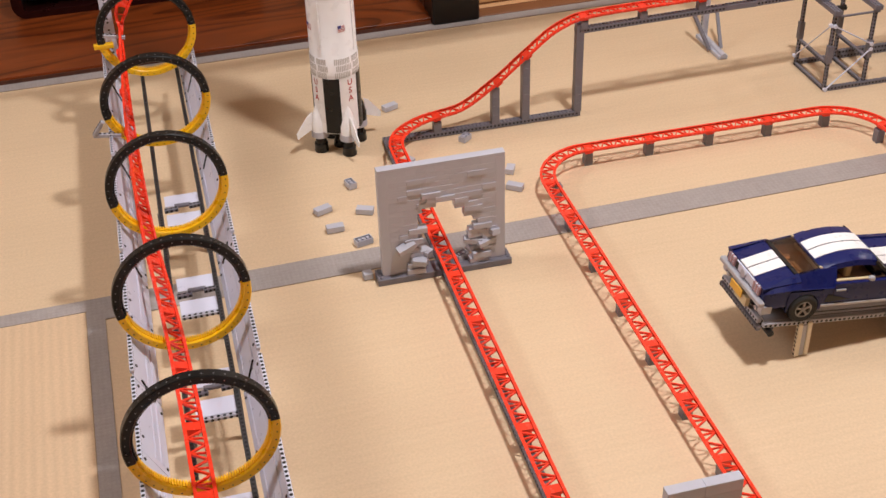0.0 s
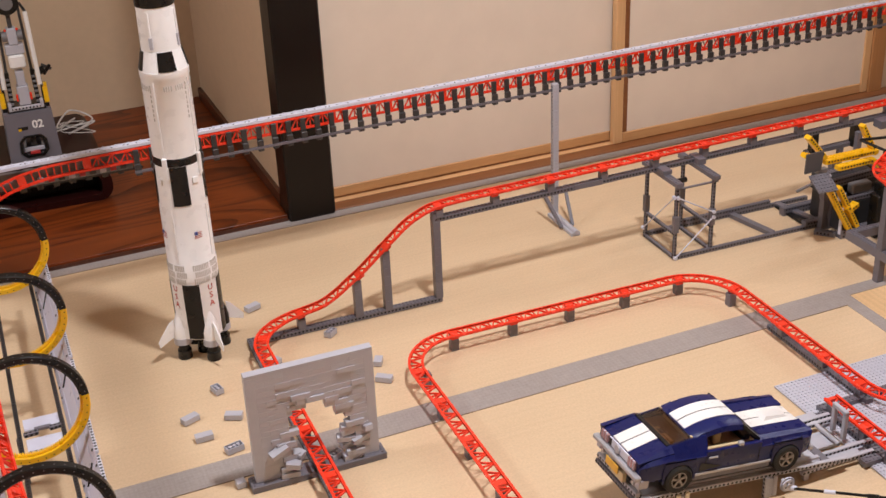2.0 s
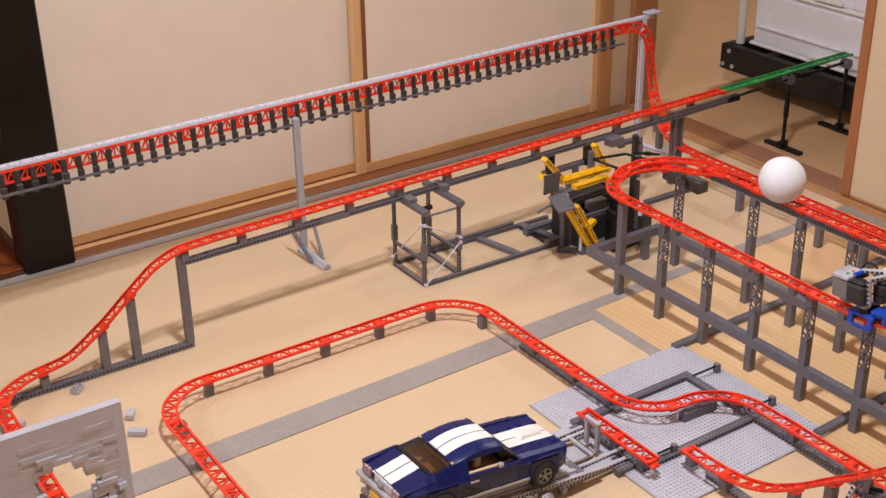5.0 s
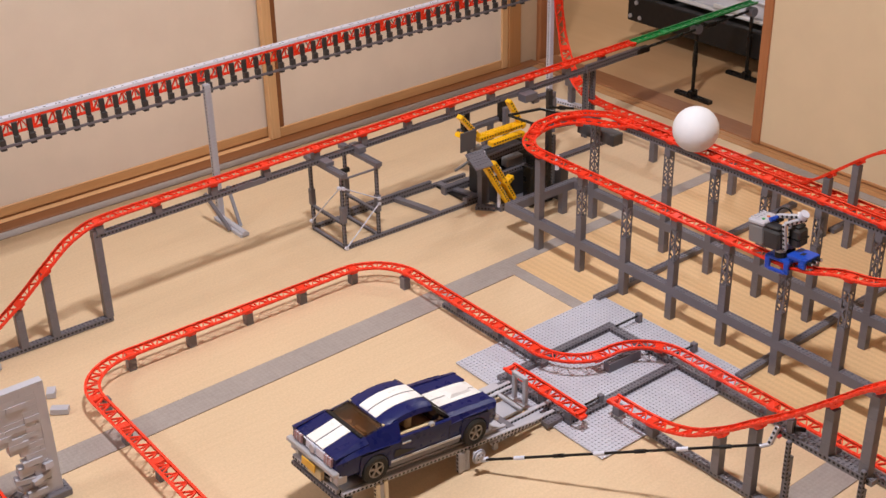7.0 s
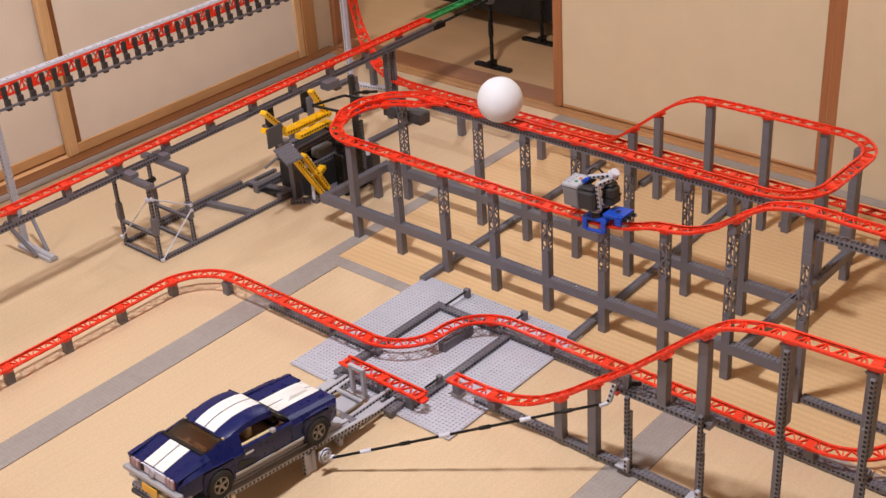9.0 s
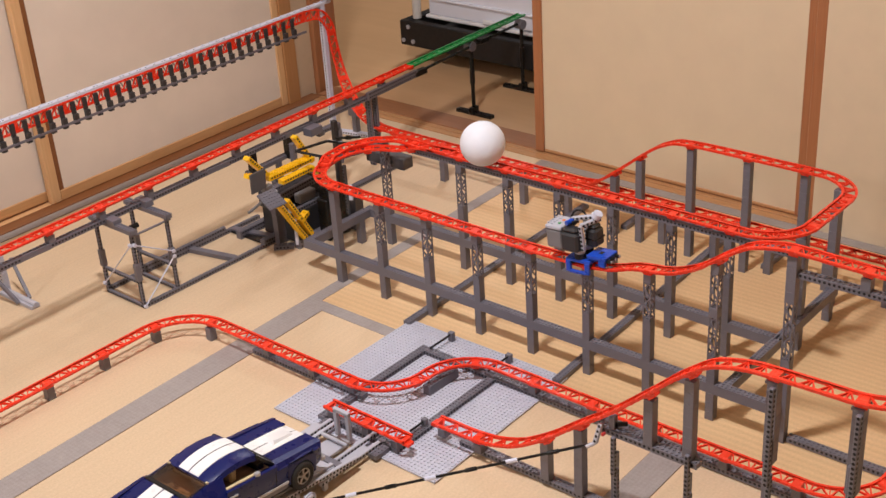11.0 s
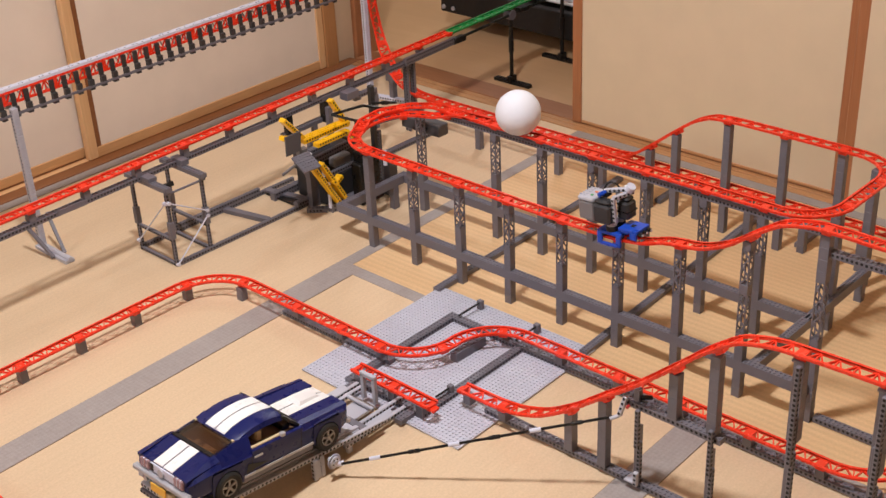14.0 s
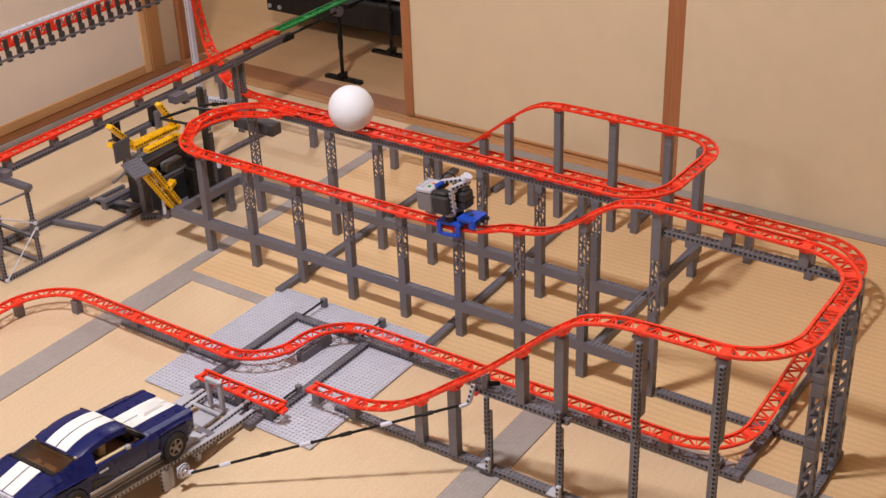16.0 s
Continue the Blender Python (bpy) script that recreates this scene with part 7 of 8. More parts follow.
part("plate_hole", Mesh().cbox((-0.005, -0.046, 0.0224), (0.005, -0.038, 0.0229), 0.0002), HOLE, car2)
for k in range(3):
    part("bumper_pin", Mesh().rod((-0.013 + 0.013 * k, -0.060, 0.0155), (-0.013 + 0.013 * k, -0.0695, 0.0155), 0.0034, 10), BLACK, car2)
    part("pin_head", Mesh().rod((-0.013 + 0.013 * k, -0.0696, 0.0155), (-0.013 + 0.013 * k, -0.0708, 0.0155), 0.0022, 8), LIGHT, car2)
part("motor", Mesh().cbox((-0.031, -0.012, 0.026), (-0.005, 0.024, 0.062), 0.004).cbox((-0.028, -0.009, 0.062), (-0.008, 0.021, 0.070), 0.003), MOTOR, car2, "black motor")
part("motor", Mesh().cbox((-0.004, -0.034, 0.030), (0.024, -0.010, 0.064), 0.004).cbox((-0.001, -0.031, 0.064), (0.021, -0.013, 0.071), 0.003), MOTOR, car2, "black motor")
part("motor_band", Mesh().cbox((-0.0045, -0.0348, 0.044), (0.0245, -0.0095, 0.047), 0.0006), BLACK, car2)
part("battery_box", Mesh().cbox((-0.024, 0.026, 0.024), (0.022, 0.060, 0.060), 0.003), MID, car2, "grey battery box")
part("battery_lid", Mesh().cbox((-0.0245, 0.0255, 0.0602), (0.0225, 0.0605, 0.068), 0.002), LIGHT, car2, "light grey lid")
lid_studs = Mesh()
for i in range(5):
    for j in range(2):
        lid_studs.stud((-0.016 + STUD * i, 0.050 + STUD * j, 0.068), n=8)
part("lid_stud", lid_studs, LIGHT, car2)
part("button", Mesh().rod((0.004, 0.038, 0.068), (0.004, 0.038, 0.0694), 0.003, 10), ORANGE, car2)
part("button", Mesh().rod((-0.010, 0.038, 0.068), (-0.010, 0.038, 0.0694), 0.003, 10), GREEN, car2)
part("connector", Mesh().cbox((-0.012, 0.004, 0.0705), (0.004, 0.020, 0.078), 0.001), BLACK, car2)
for x, y in ((-0.016, -0.015), (0.010, -0.007)):
    part("frame_post", liftarm(Mesh(), (x, y, 0.0262), (x - 0.002, y + 0.002, 0.076), 0.0070, 0.0070, up=(0, 1, 0)), [LIGHT, HOLE], car2, "light grey post")
part("top_frame", liftarm(Mesh(), (-0.018, -0.013, 0.0755), (0.020, -0.030, 0.0780), 0.0076, 0.0076), [LIGHT, HOLE], car2, "light grey holed bar")
part("top_frame", liftarm(Mesh(), (-0.004, 0.016, 0.0790), (0.016, -0.036, 0.0860), 0.0076, 0.0076), [LIGHT, HOLE], car2, "light grey holed bar")
part("top_gear", Mesh().rod((0.012, -0.026, 0.083), (0.012, -0.032, 0.092), 0.0085, 14), PALE, car2, "pale grey gear")
part("pin", Mesh().rod((-0.020, 0.016, 0.0760), (-0.006, 0.012, 0.0775), 0.0045, 10), BLUE, car2)
part("pin", Mesh().rod((0.014, -0.016, 0.0850), (0.022, -0.022, 0.0865), 0.0042, 10), WHITE, car2)
cable = Mesh()
pts = [Vector((-0.004 + 0.002 * k, 0.004 + 0.013 * math.cos(math.pi * k / 8), 0.076 + 0.019 * math.sin(math.pi * k / 8))) for k in range(9)]
for a, b in zip(pts, pts[1:]):
    cable.rod(a, b, 0.0019, 6)
part("cable", cable, BLACK, car2)

# ---- the catcher ----
ca = thing("ball_catcher", "black and grey mechanism with yellow arms that catches the ball", "toy machine", at=(0.12, 0.25, 0))


sub_part("base_frame", ca, GREYS, lambda me: (brick_beam(me, (0.03, 0.250, 0), (0.062, 0.216, 0), 2, 1), brick_beam(me, (0.062, 0.206, 0), (0.245, 0.206, 0), 2, 2), brick_beam(me, (0.245, 0.206, 0), (0.245, 0.36, 0), 2, 2), brick_beam(me, (0.02, 0.36, 0), (0.245, 0.36, 0), 2, 2)))
sub_part("black_box", ca, MOTOR, lambda me: me.cbox((0.075, 0.218, 0.004), (0.215, 0.33, 0.078), 0.003))
sub_part("box_top", ca, GREYS, lambda me: (brick_beam(me, (0.060, 0.222, 0.0785), (0.215, 0.222, 0.0785), 1, 1), brick_beam(me, (0.052, 0.252, 0.104), (0.190, 0.256, 0.108), 1, 2), brick_beam(me, (0.060, 0.286, 0.118), (0.150, 0.288, 0.118), 2, 1)))
sub_part("grey_motor", ca, MID, lambda me: me.cbox((0.105, 0.226, 0.0885), (0.158, 0.248, 0.112), 0.003), "grey rounded motor")
sub_part("motor_cover", ca, MOTOR, lambda me: me.cbox((0.060, 0.262, 0.079), (0.215, 0.32, 0.118), 0.003))
sub_part("grey_tower", ca, DARK, lambda me: stack(me, 0.060, 0.262, 0.0, 0.125))
sub_part("grey_tower", ca, DARK, lambda me: stack(me, 0.0762, 0.262, 0.0, 0.10))
sub_part("tower_plate", ca, DARK, lambda me: me.cbox((0.036, 0.237, 0.085), (0.058, 0.2535, 0.13), 0.001))
for x, y, z0, z1, w in ((0.205, 0.345, 0.0, 0.18, 0.012), (0.20, 0.212, 0.0192, 0.115, 0.014), (0.14, 0.345, 0.0, 0.12, 0.014)):
    sub_part("side_post", ca, DARK, lambda me: stack(me, x, y, z0, z1, w))
sub_part("pale_pin", ca, PALE, lambda me: (me.rod((0.062, 0.204, 0.012), (0.062, 0.204, 0.075), 0.004, 10), me.cbox((0.054, 0.205, 0.092), (0.070, 0.215, 0.110), 0.001)))
for i, (p0, p1) in enumerate((((0.010, 0.196, 0.128), (0.084, 0.196, 0.006)), ((0.036, 0.200, 0.130), (0.098, 0.200, 0.022)))):
    sub_part("yellow_arm", ca, [YELLOW, HOLE], lambda me: brick_beam(me, p0, p1, 2, 1, up=(0.8, 0, 0.6)), "yellow lower arm")
sub_part("yellow_block", ca, [YELLOW, HOLE], lambda me: brick_beam(me, (0.072, 0.200, 0.062), (0.104, 0.208, 0.072), 2, 1))
sub_part("yellow_block", ca, [YELLOW, HOLE], lambda me: brick_beam(me, (0.062, 0.198, 0.078), (0.078, 0.198, 0.064), 2, 1))
sub_part("yellow_arm", ca, [YELLOW, HOLE], lambda me: brick_beam(me, (0.016, 0.230, 0.182), (0.158, 0.232, 0.181), 3, 1), "yellow upper arm")
sub_part("yellow_arm", ca, [YELLOW, HOLE], lambda me: brick_beam(me, (0.034, 0.203, 0.173), (0.134, 0.205, 0.173), 2, 1), "yellow upper arm")
sub_part("yellow_arm", ca, [YELLOW, HOLE], lambda me: brick_beam(me, (-0.038, 0.226, 0.252), (0.014, 0.228, 0.193), 2, 1, up=(0.8, 0, 0.6)), "yellow raised arm")
sub_part("yellow_arm", ca, [YELLOW, HOLE], lambda me: brick_beam(me, (0.114, 0.238, 0.248), (0.152, 0.230, 0.176), 2, 1, up=(0.8, 0, 0.5)), "yellow raised arm")
sub_part("yellow_block", ca, [YELLOW, HOLE], lambda me: brick_beam(me, (0.132, 0.214, 0.168), (0.162, 0.202, 0.146), 2, 1))
sub_part("yellow_block", ca, [YELLOW, HOLE], lambda me: brick_beam(me, (-0.046, 0.222, 0.212), (-0.012, 0.222, 0.198), 2, 1))
sub_part("dark_plate", ca, PLATEDARK, lambda me: me.add([(x, y + d, z) for d in (0, 0.004) for x, y, z in ((-0.049, 0.202, 0.225), (-0.007, 0.200, 0.227), (-0.011, 0.200, 0.183), (-0.050, 0.202, 0.180))], [(0, 1, 2, 3), (7, 6, 5, 4), (0, 4, 5, 1), (1, 5, 6, 2), (2, 6, 7, 3), (3, 7, 4, 0)]), "dark grey flat plate")
PLQ = Matrix.Translation((-0.0185, 0.178, 0.1625)) @ Matrix.Rotation(radians(-3), 4, "Z") @ Matrix.Rotation(radians(30), 4, "X")
pl = Mesh().box((-0.024, -0.024, -0.0016), (0.024, 0.024, 0.0016), 0, PLQ)
for i in range(6):
    for j in range(6):
        pl.stud((-0.020 + STUD * i, -0.020 + STUD * j, 0.0016), 0, PLQ)
sub_part("studded_plate", ca, DARK, lambda me: me.add(pl.v, pl.f), "tilted grey studded plate")
sub_part("plate_hinge", ca, MID, lambda me: me.cbox((-0.010, 0.207, 0.166), (0.014, 0.220, 0.180), 0.001))
sub_part("hinge_post", ca, MID, lambda me: me.cbox((0.012, 0.212, 0.12), (0.026, 0.232, 0.162), 0.001))
sub_part("hinge_pin", ca, LIGHT, lambda me: me.rod((-0.026, 0.198, 0.158), (0.026, 0.212, 0.158), 0.0036, 10))
sub_part("upper_lever", ca, LIGHT, lambda me: me.bar((-0.022, 0.200, 0.163), (0.022, 0.206, 0.150), 0.007, 0.006))
# black cradle rods
CR = [(0.090, 0.205, 0.232), (0.142, 0.155, 0.249), (0.167, 0.135, 0.240), (0.215, 0.115, 0.2252)]
sub_part("cradle_rod", ca, BLACK, lambda me: [me.rod(a, b, 0.0033, 8) for a, b in zip(CR, CR[1:])], "black cradle rod")
CR2 = [(0.090, 0.205, 0.232), (0.112, 0.150, 0.224), (0.128, 0.128, 0.222)]
sub_part("cradle_rod", ca, BLACK, lambda me: [me.rod(a, b, 0.0033, 8) for a, b in zip(CR2, CR2[1:])], "black cradle rod")
sub_part("cradle_post", ca, BLACK, lambda me: (me.rod((0.112, 0.150, 0.224), (0.112, 0.160, 0.170), 0.003, 8), me.rod((0.112, 0.160, 0.170), (0.112, 0.205, 0.172), 0.003, 8)))
CR3 = [(0.166, 0.152, 0.248), (0.205, 0.151, 0.236), (0.240, 0.150, 0.226)]
sub_part("cradle_rod", ca, BLACK, lambda me: [me.rod(a, b, 0.0032, 8) for a, b in zip(CR3, CR3[1:])] + [me.rod((0.198, 0.151, 0.2385), (0.212, 0.151, 0.234), 0.0050, 10)], "black cradle rod")
sub_part("tall_post", ca, MOTOR, lambda me: me.cbox((0.187, 0.175, 0.1042), (0.199, 0.187, 0.275), 0.001), "black tall post")
sub_part("floor_beam", ca, GREYS, lambda me: brick_beam(me, (0.262, 0.330, 0), (0.565, 0.330, 0), 2, 1), "dark grey studded beam on the mats")
sub_part("coupling", ca, PALE, lambda me: me.rod((0.150, 0.105, 0.115), (0.150, 0.105, 0.150), 0.005, 10))
sub_part("drive_box", ca, [PLATEDARK, HOLE], lambda me: (brick_beam(me, (0.150, 0.150, 0.200), (0.262, 0.118, 0.200), 2, 1), me.cbox((0.238, 0.018, 0.172), (0.270, 0.135, 0.1998), 0.002), brick_beam(me, (0.226, 0.062, 0.182), (0.276, 0.062, 0.182), 2, 1), liftarm(me, (0.150, 0.118, 0.075), (0.150, 0.118, 0.196), 0.0078, 0.0078, up=(0, 1, 0)), me.cbox((0.205, 0.15, 0.0), (0.232, 0.19, 0.10), 0.002)))
sub_part("lever", ca, MID, lambda me: me.bar((-0.078, 0.190, 0.150), (-0.034, 0.192, 0.160), 0.004, 0.005), "brownish grey lever")
sub_part("gear_housing", ca, BLACK, lambda me: (me.cbox((0.128, 0.166, 0.0), (0.200, 0.1975, 0.104), 0.003), me.cbox((0.135, 0.166, 0.1042), (0.175, 0.195, 0.130), 0.002)), "black gear housing")

# ---- robots on the lacquered table in the alcove ----
tbl = thing("low_table", "dark red-brown lacquered low table with rounded ends", "low table", at=(-1.692, 1.367, 0.016))


def frame_front(me, w, d, h, t):
    """A low table drawn as one rounded loop of board: top, rounded ends and a floor rail."""
    pts, r = [], 0.034
    for cx, cz, a0 in ((w - r, h - r, 90), (w - r, r, 0), (-w + r, r, -90), (-w + r, h - r, -180)):
        for k in range(7):
            a = radians(a0 - 15 * k)
            pts.append((cx + r * math.cos(a), cz + r * math.sin(a)))
    n = len(pts)
    inner = [((abs(x) - t * 1.6) * (1 if x > 0 else -1), min(max(z, t), h - t)) for x, z in pts]
    vs = [(x, -d, z) for x, z in pts] + [(x, -d, z) for x, z in inner] + [(x, d, z) for x, z in pts] + [(x, d, z) for x, z in inner]
    fs = []
    for k in range(n):
        j = (k + 1) % n
        fs += [(k, j, n + j, n + k), (2 * n + j, 2 * n + k, 3 * n + k, 3 * n + j), (j, k, 2 * n + k, 2 * n + j), (n + k, n + j, 3 * n + j, 3 * n + k)]
    me.add(vs, fs)


ft = Mesh()
frame_front(ft, 0.300, 0.215, 0.082, 0.016)
part("table_frame", ft, TRAY, tbl)
# Black sheet added for the shade inside the table's open front.
part("inner_panel", Mesh().cbox((-0.26, -0.150, 0.015), (0.26, -0.140, 0.067), 0.001), BLACK, tbl)


def robot(x, y, number):
    rb_ = thing("toy_robot", "dark grey toy robot arm on a numbered base", "toy robot", "robots", at=(x, y, 0.098))
    b = Mesh()
    w0, w1, d0, d1, h = 0.062, 0.057, 0.055, 0.047, 0.128
    # base block with a window cut in its face
    fz0, fz1, fw = 0.018, 0.064, 0.030
    b.add([(-w0, -d0, 0), (w0, -d0, 0), (w1, -d1, h), (-w1, -d1, h), (-w0, d0, 0), (w0, d0, 0), (w1, d1, h), (-w1, d1, h), (-fw, -d0 + 0.001, fz0), (fw, -d0 + 0.001, fz0), (fw * 0.9, -d0 + 0.004, fz1), (-fw * 0.9, -d0 + 0.004, fz1), (-fw, -d0 + 0.03, fz0), (fw, -d0 + 0.03, fz0), (fw * 0.9, -d0 + 0.03, fz1), (-fw * 0.9, -d0 + 0.03, fz1)],
          [(0, 1, 9, 8), (1, 2, 10, 9), (2, 3, 11, 10), (3, 0, 8, 11), (5, 4, 7, 6), (4, 0, 3, 7), (1, 5, 6, 2), (3, 2, 6, 7), (0, 4, 5, 1), (8, 9, 13, 12), (9, 10, 14, 13), (10, 11, 15, 14), (11, 8, 12, 15), (12, 13, 14, 15)])
    part("base_block", b, DARK, rb_)
    oct_ = [(-0.019, 0.016), (0.019, 0.016), (0.031, 0.028), (0.030, 0.054), (0.018, 0.066), (-0.018, 0.066), (-0.030, 0.054), (-0.031, 0.028)]
    rings = [[(x * k, y + z * 0.07, 0.041 + (z - 0.041) * k) for x, z in oct_] for y in (-0.0595, -0.0535) for k in (1.10, 0.90)]
    fr = Mesh().add([p for r in rings for p in r], [f for k in range(8) for f in ((k, (k + 1) % 8, 8 + (k + 1) % 8, 8 + k), (16 + k, 24 + k, 24 + (k + 1) % 8, 16 + (k + 1) % 8), (k, 16 + k, 16 + (k + 1) % 8, (k + 1) % 8), (8 + k, 8 + (k + 1) % 8, 24 + (k + 1) % 8, 24 + k))])
    part("window_surround", fr, BLACK, rb_, "black eight-sided surround")
    part("inner_frame", Mesh().cbox((-0.024, -0.050, 0.026), (0.024, -0.043, 0.036), 0.001), LIGHT, rb_, "light grey inner frame")
    for s in (-1, 1):
        part("inner_bracket", Mesh().cbox((s * 0.022 - 0.004, -0.048, 0.036), (s * 0.022 + 0.004, -0.042, 0.058), 0.001), MID, rb_)
    part("inner_block", Mesh().cbox((-0.008, -0.040, 0.036), (0.008, -0.030, 0.058), 0.001), BLACKGREY, rb_)
    part("red_light", Mesh().cbox((-0.012, -0.0575, 0.0200), (0.012, -0.0505, 0.0275), 0.001), SCARLET, rb_, "red bar")
    part("badge", Mesh().cbox((-0.030, -0.0498, 0.082), (-0.006, -0.0470, 0.092), 0.0004), BLACK, rb_)
    part("badge_corner", Mesh().cbox((-0.030, -0.0505, 0.082), (-0.022, -0.0498, 0.088), 0.0003), YELLOW, rb_)
    ob = part("lettering", letters(number, 0.027, 0.0005, 0.03), WHITE, rb_, "white number")
    ob.data.materials.append(WHITE)
    ob.matrix_local = Matrix.Translation((0.018, -0.0495, 0.094)) @ Matrix.Rotation(radians(86), 4, "X")
    part("turntable", Mesh().cbox((-0.046, -0.040, h), (0.046, 0.040, h + 0.005), 0.001), BLACK, rb_)
    part("bracket", liftarm(Mesh(), (-0.038, -0.038, h + 0.009), (0.038, -0.038, h + 0.009), 0.008, 0.009), [LIGHT, HOLE], rb_, "light grey bracket")
    for s in (-1, 1):
        part("bracket_end", Mesh().cbox((s * 0.038 - 0.004, -0.044, h + 0.005), (s * 0.038 + 0.004, -0.022, h + 0.024), 0.001), LIGHT, rb_)
        part("arm_side", Mesh().bar((s * 0.032, -0.026, h + 0.006), (s * 0.030, -0.012, h + 0.096), 0.010, 0.012, 0, (0, 1, 0)), BLACK, rb_)
        for k in range(6):
            z = h + 0.018 + 0.012 * k
            part("rib", Mesh().cbox((s * 0.031 - 0.0044, -0.0365 + 0.0018 * k, z), (s * 0.031 + 0.0044, -0.029 + 0.0018 * k, z + 0.0046), 0.0006), MID, rb_)
        part("yellow_panel", Mesh().cbox((s * 0.052 - 0.006, -0.030, h + 0.010), (s * 0.052 + 0.006, -0.012, h + 0.050), 0.002).cbox((s * 0.054 - 0.004, -0.026, h + 0.0502), (s * 0.054 + 0.004, -0.014, h + 0.060), 0.001), YELLOW, rb_, "yellow side panel")
        part("panel_foot", Mesh().cbox((s * 0.050 - 0.006, -0.028, h + 0.0001), (s * 0.050 + 0.006, -0.010, h + 0.0098), 0.001), BLACK, rb_)
        part("shoulder", Mesh().rod((s * 0.038, -0.018, h + 0.086), (s * 0.060, -0.018, h + 0.094), 0.009, 12), BLACK, rb_)
        part("shoulder_pin", Mesh().rod((s * 0.056, -0.020, h + 0.080), (s * 0.074, -0.020, h + 0.102), 0.0042, 8), BLACK, rb_)
        part("shoulder_pin", Mesh().rod((s * 0.054, -0.016, h + 0.104), (s * 0.076, -0.016, h + 0.090), 0.0042, 8), BLACKGREY, rb_)
        part("lower_link", Mesh().bar((s * 0.046, -0.020, h + 0.008), (s * 0.046, -0.014, h + 0.090), 0.006, 0.006, 0, (0, 1, 0)), BLACK, rb_)
        part("piston", Mesh().rod((s * 0.0425, -0.036, h + 0.062), (s * 0.0395, -0.024, h + 0.242), 0.0054, 10), WHITE, rb_, "long white piston")
        part("piston_rod", Mesh().rod((s * 0.0405, -0.020, h + 0.242), (s * 0.030, -0.010, h + 0.262), 0.0034, 8), BLACK, rb_)
        part("upper_link", Mesh().bar((s * 0.030, -0.012, h + 0.092), (s * 0.026, -0.004, h + 0.262), 0.0065, 0.0080, 0, (0, 1, 0)), BLACKGREY, rb_)
        part("hinge_disc", Mesh().rod((s * 0.012, -0.016, h + 0.186), (s * 0.024, -0.016, h + 0.186), 0.013, 16), MID, rb_)
    part("grey_column", Mesh().cbox((-0.014, -0.034, h + 0.014), (0.014, -0.006, h + 0.062), 0.002).cbox((-0.010, -0.030, h + 0.0622), (0.010, -0.006, h + 0.100), 0.002), LIGHT, rb_)
    for s in (-1, 1):
        part("red_dot", Mesh().cbox((s * 0.0165 - 0.0025, -0.036, h + 0.026), (s * 0.0165 + 0.0025, -0.030, h + 0.044), 0.001), RED, rb_, "red marker")
    part("white_shell", Mesh().cbox((-0.019, -0.036, h + 0.108), (0.019, -0.002, h + 0.141), 0.004), WHITE, rb_, "white shell")
    part("mechanism", Mesh().cbox((-0.022, -0.028, h + 0.142), (0.022, 0.004, h + 0.166), 0.002).cbox((-0.011, -0.030, h + 0.1662), (0.011, 0.0, h + 0.206), 0.002), LIGHT, rb_, "light grey mechanism")
    for s in (-1, 1):
        part("red_pin", Mesh().rod((s * 0.0115, -0.020, h + 0.200), (s * 0.0160, -0.020, h + 0.203), 0.0030, 8), RED, rb_, "red pin")
    part("neck", Mesh().bar((0, -0.014, h + 0.204), (0, -0.008, h + 0.250), 0.010, 0.010, 0, (0, 1, 0)), BLACKGREY, rb_)
    part("head", Mesh().rod((0, -0.030, h + 0.268), (0, 0.010, h + 0.272), 0.029, 24), BLACK, rb_, "round black head")
    part("head_ring", Mesh().rod((0, -0.033, h + 0.2677), (0, -0.0302, h + 0.268), 0.016, 20), MID, rb_, "grey ring")


robot(-1.818, 1.335, "01")
robot(-1.552, 1.335, "02")


def cord(rows, r=0.0022, name="cable", label="loose white cable on the table"):
    pts, _ = spline([(p, (0, 0, 1)) for p in rows], 0.008)
    me = Mesh()
    for a, b in zip(pts, pts[1:]):
        me.rod(a, b, r, 6, caps=False)
    return solid(name, me, CABLE, label, "cable", "white cables")


rng = random.Random(11)
for cx in (-1.690, -1.425):
    for k in range(2):
        rows = [(cx - 0.06 + 0.02 * k, 1.46, 0.1005)]
        for j in range(6):
            rows.append((cx + rng.uniform(-0.06, 0.065), 1.45 + rng.uniform(-0.08, 0.09), 0.101 + rng.uniform(0, 0.030) * (0 < j < 5)))
        rows.append((cx + rng.uniform(-0.05, 0.05), 1.48, 0.1005))
        cord(rows, 0.0013 if k else 0.0022)

# ---- the next room ----
for x, y0, y1 in ((0.952, 0.335, 0.462), (1.185, 0.345, 0.472)):
    st = thing("track_stand", "black T-footed stand under the green track", "toy stand", "track stands", at=(x, (y0 + y1) / 2, -0.004))
    ym = 0.402
    sub_part("foot", st, [BLACK, HOLE], lambda me: brick_beam(me, (x, y0, -0.004), (x, y1, -0.004), 2, 1))
    sub_part("pole", st, BLACK, lambda me: (me.rod((x, ym, 0.004), (x, ym, 0.207), 0.0055, 10), me.rod((x, ym, 0.09), (x, ym, 0.13), 0.0075, 10), me.cbox((x - 0.014, ym - 0.007, 0.0), (x + 0.014, ym + 0.007, 0.02), 0.001)))
    sub_part("clamp", st, DARK, lambda me: me.rod((x - 0.004, ym - 0.012, 0.200), (x - 0.004, ym + 0.012, 0.200), 0.014, 12), "grey round clamp")
sr = thing("stay_rod", "black rod below the green track", "toy rod", at=(0.70, 0.39, 0.197))
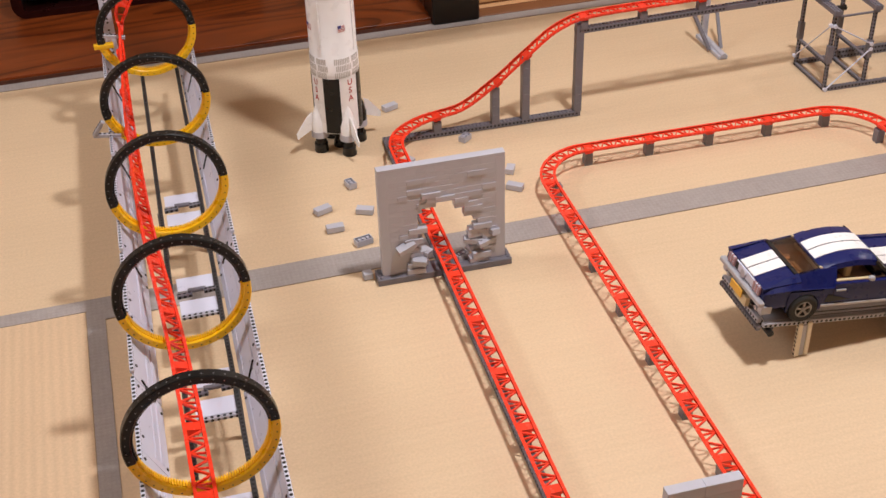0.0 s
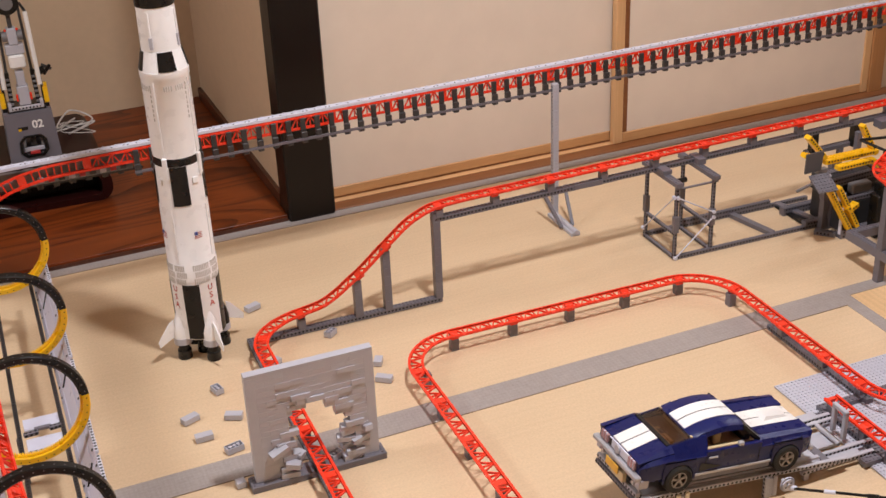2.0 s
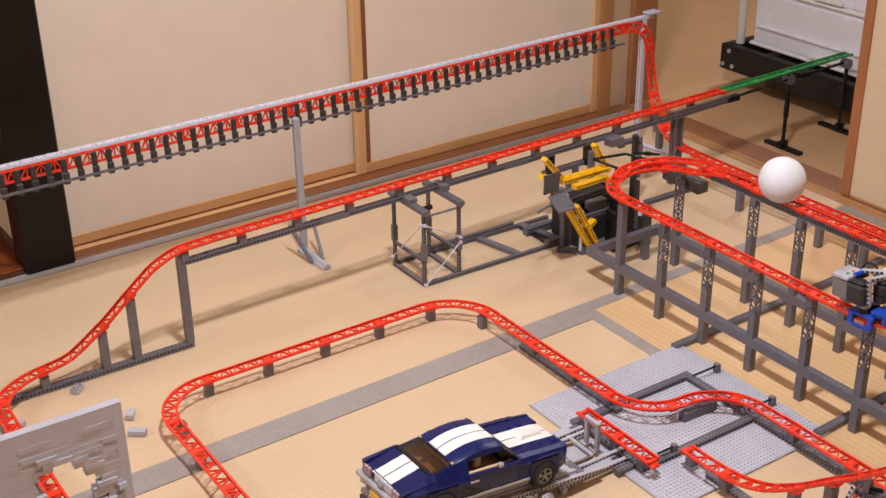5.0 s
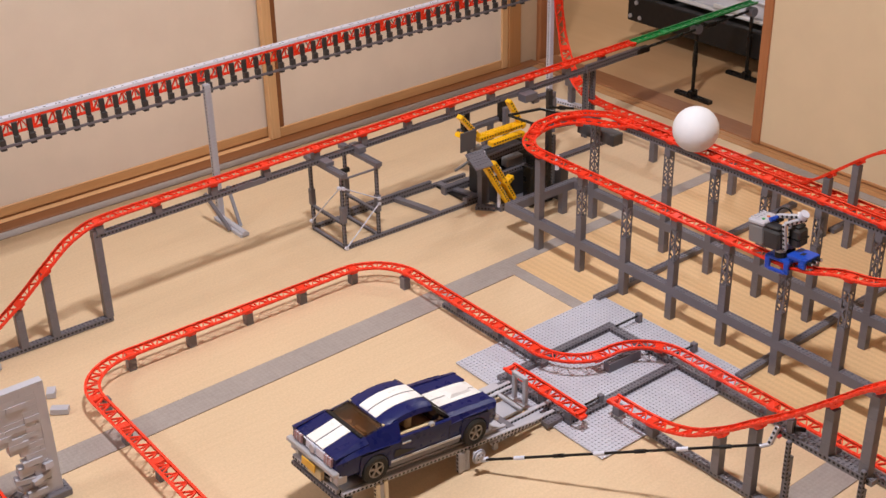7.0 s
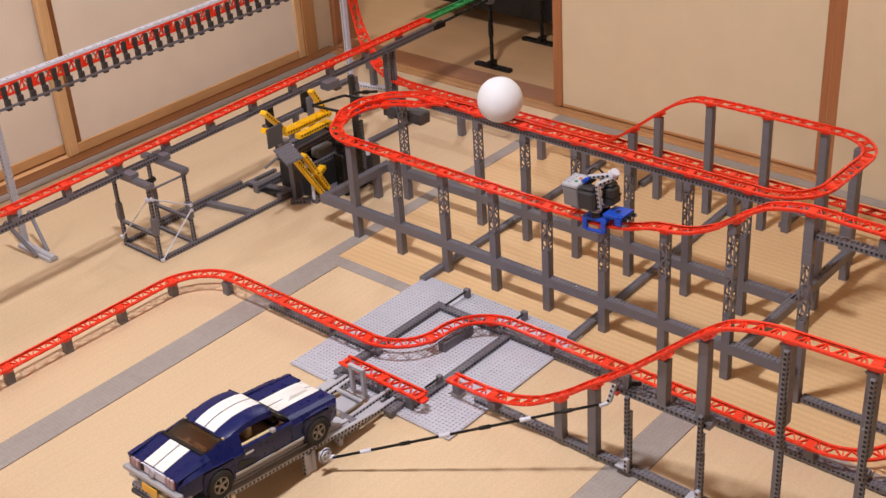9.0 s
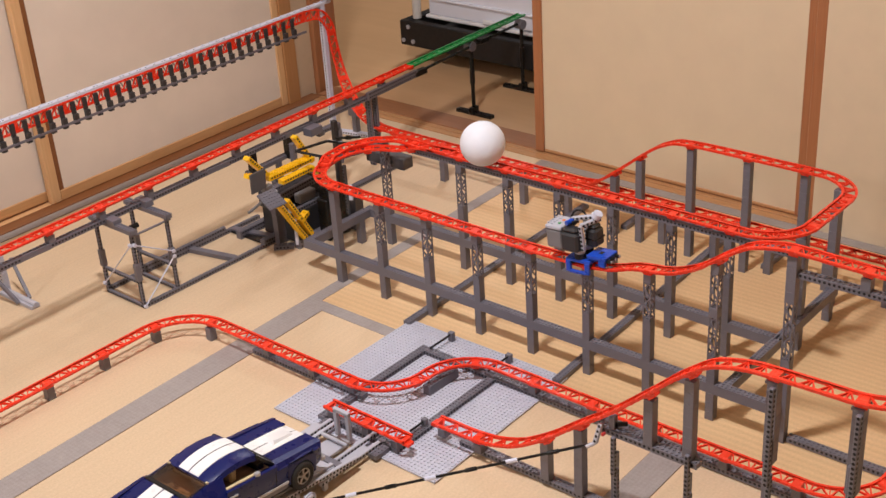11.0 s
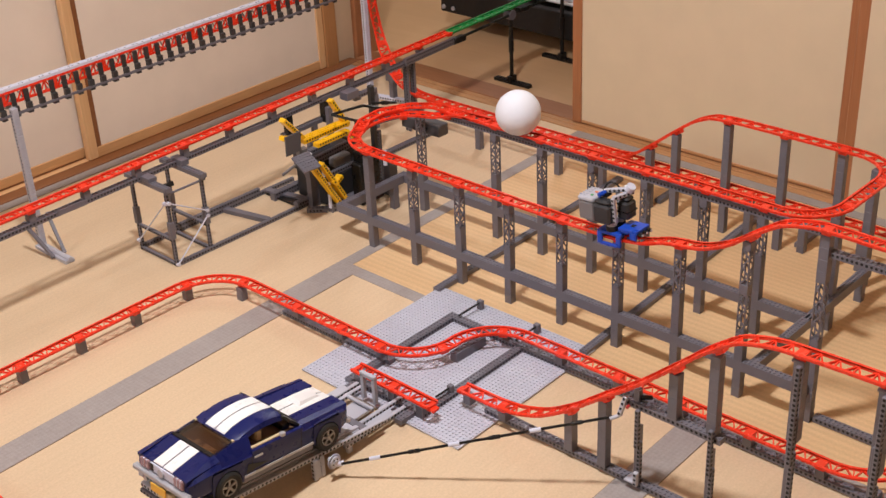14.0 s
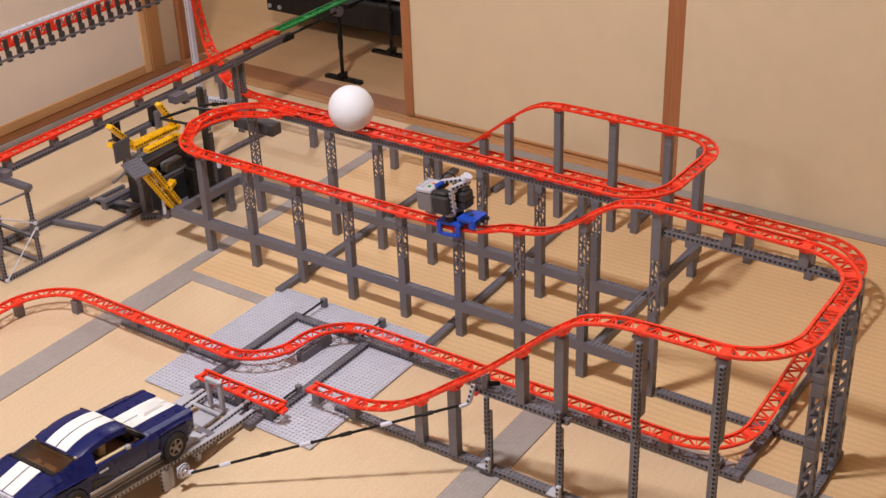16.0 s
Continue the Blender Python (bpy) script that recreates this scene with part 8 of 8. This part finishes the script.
sub_part("rod", sr, BLACK, lambda me: (me.rod((0.69, 0.388, 0.197), (1.19, 0.404, 0.2035), 0.004, 8), me.cbox((0.69, 0.378, 0.188), (0.74, 0.396, 0.204), 0.002), me.cbox((0.98, 0.39, 0.196), (1.02, 0.41, 0.210), 0.002)))

tl_ = thing("drawer_trolley", "black trolley base with clear plastic drawers on it", "trolley", at=(1.4, 0.55, -0.004))
sub_part("base_frame", tl_, BLACKSTEEL, lambda me: (me.cbox((1.20, 0.12, 0.055), (1.23, 0.90, 0.135), 0.003), me.cbox((1.23, 0.87, 0.055), (1.70, 0.90, 0.135), 0.003), me.cbox((1.23, 0.12, 0.055), (1.70, 0.87, 0.075), 0.003)), "black frame")
for y, z in ((0.845, 0.072), (0.885, 0.072), (0.862, 0.118)):
    sub_part("bolt", tl_, CHROME, lambda me: me.rod((1.2, y, z), (1.196, y, z), 0.007, 10))
for y in (0.2, 0.8):
    sub_part("caster", tl_, BLACK, lambda me: me.rod((1.36, y - 0.012, 0.026), (1.36, y + 0.012, 0.026), 0.030, 16).cbox((1.34, y - 0.02, 0.04), (1.38, y + 0.02, 0.056), 0.002))
# Added black block stands in for the shadow beneath the frame.
sub_part("dark_panel", tl_, BLACKSTEEL, lambda me: me.cbox((1.42, 0.15, -0.004), (1.69, 0.86, 0.055), 0.003))
sub_part("upright_pole", tl_, STEELPOLE, lambda me: me.rod((1.245, 0.862, 0.136), (1.245, 0.862, 1.3), 0.014, 16), "white steel upright")
for k in range(4):
    z = 0.142 + 0.175 * k
    sub_part("drawer", tl_, CLEAR, lambda me: (me.cbox((1.265, 0.28, z), (1.66, 0.835, z + 0.165), 0.010), me.cbox((1.255, 0.30, z + 0.055), (1.266, 0.815, z + 0.062), 0.002)), "clear plastic drawer")
    sub_part("drawer_rim", tl_, WHITE, lambda me: me.cbox((1.258, 0.275, z - 0.006), (1.665, 0.84, z + 0.004), 0.003), "white drawer rim")
    sub_part("drawer_handle", tl_, WHITE, lambda me: me.cbox((1.250, 0.50, z + 0.010), (1.262, 0.60, z + 0.022), 0.002))
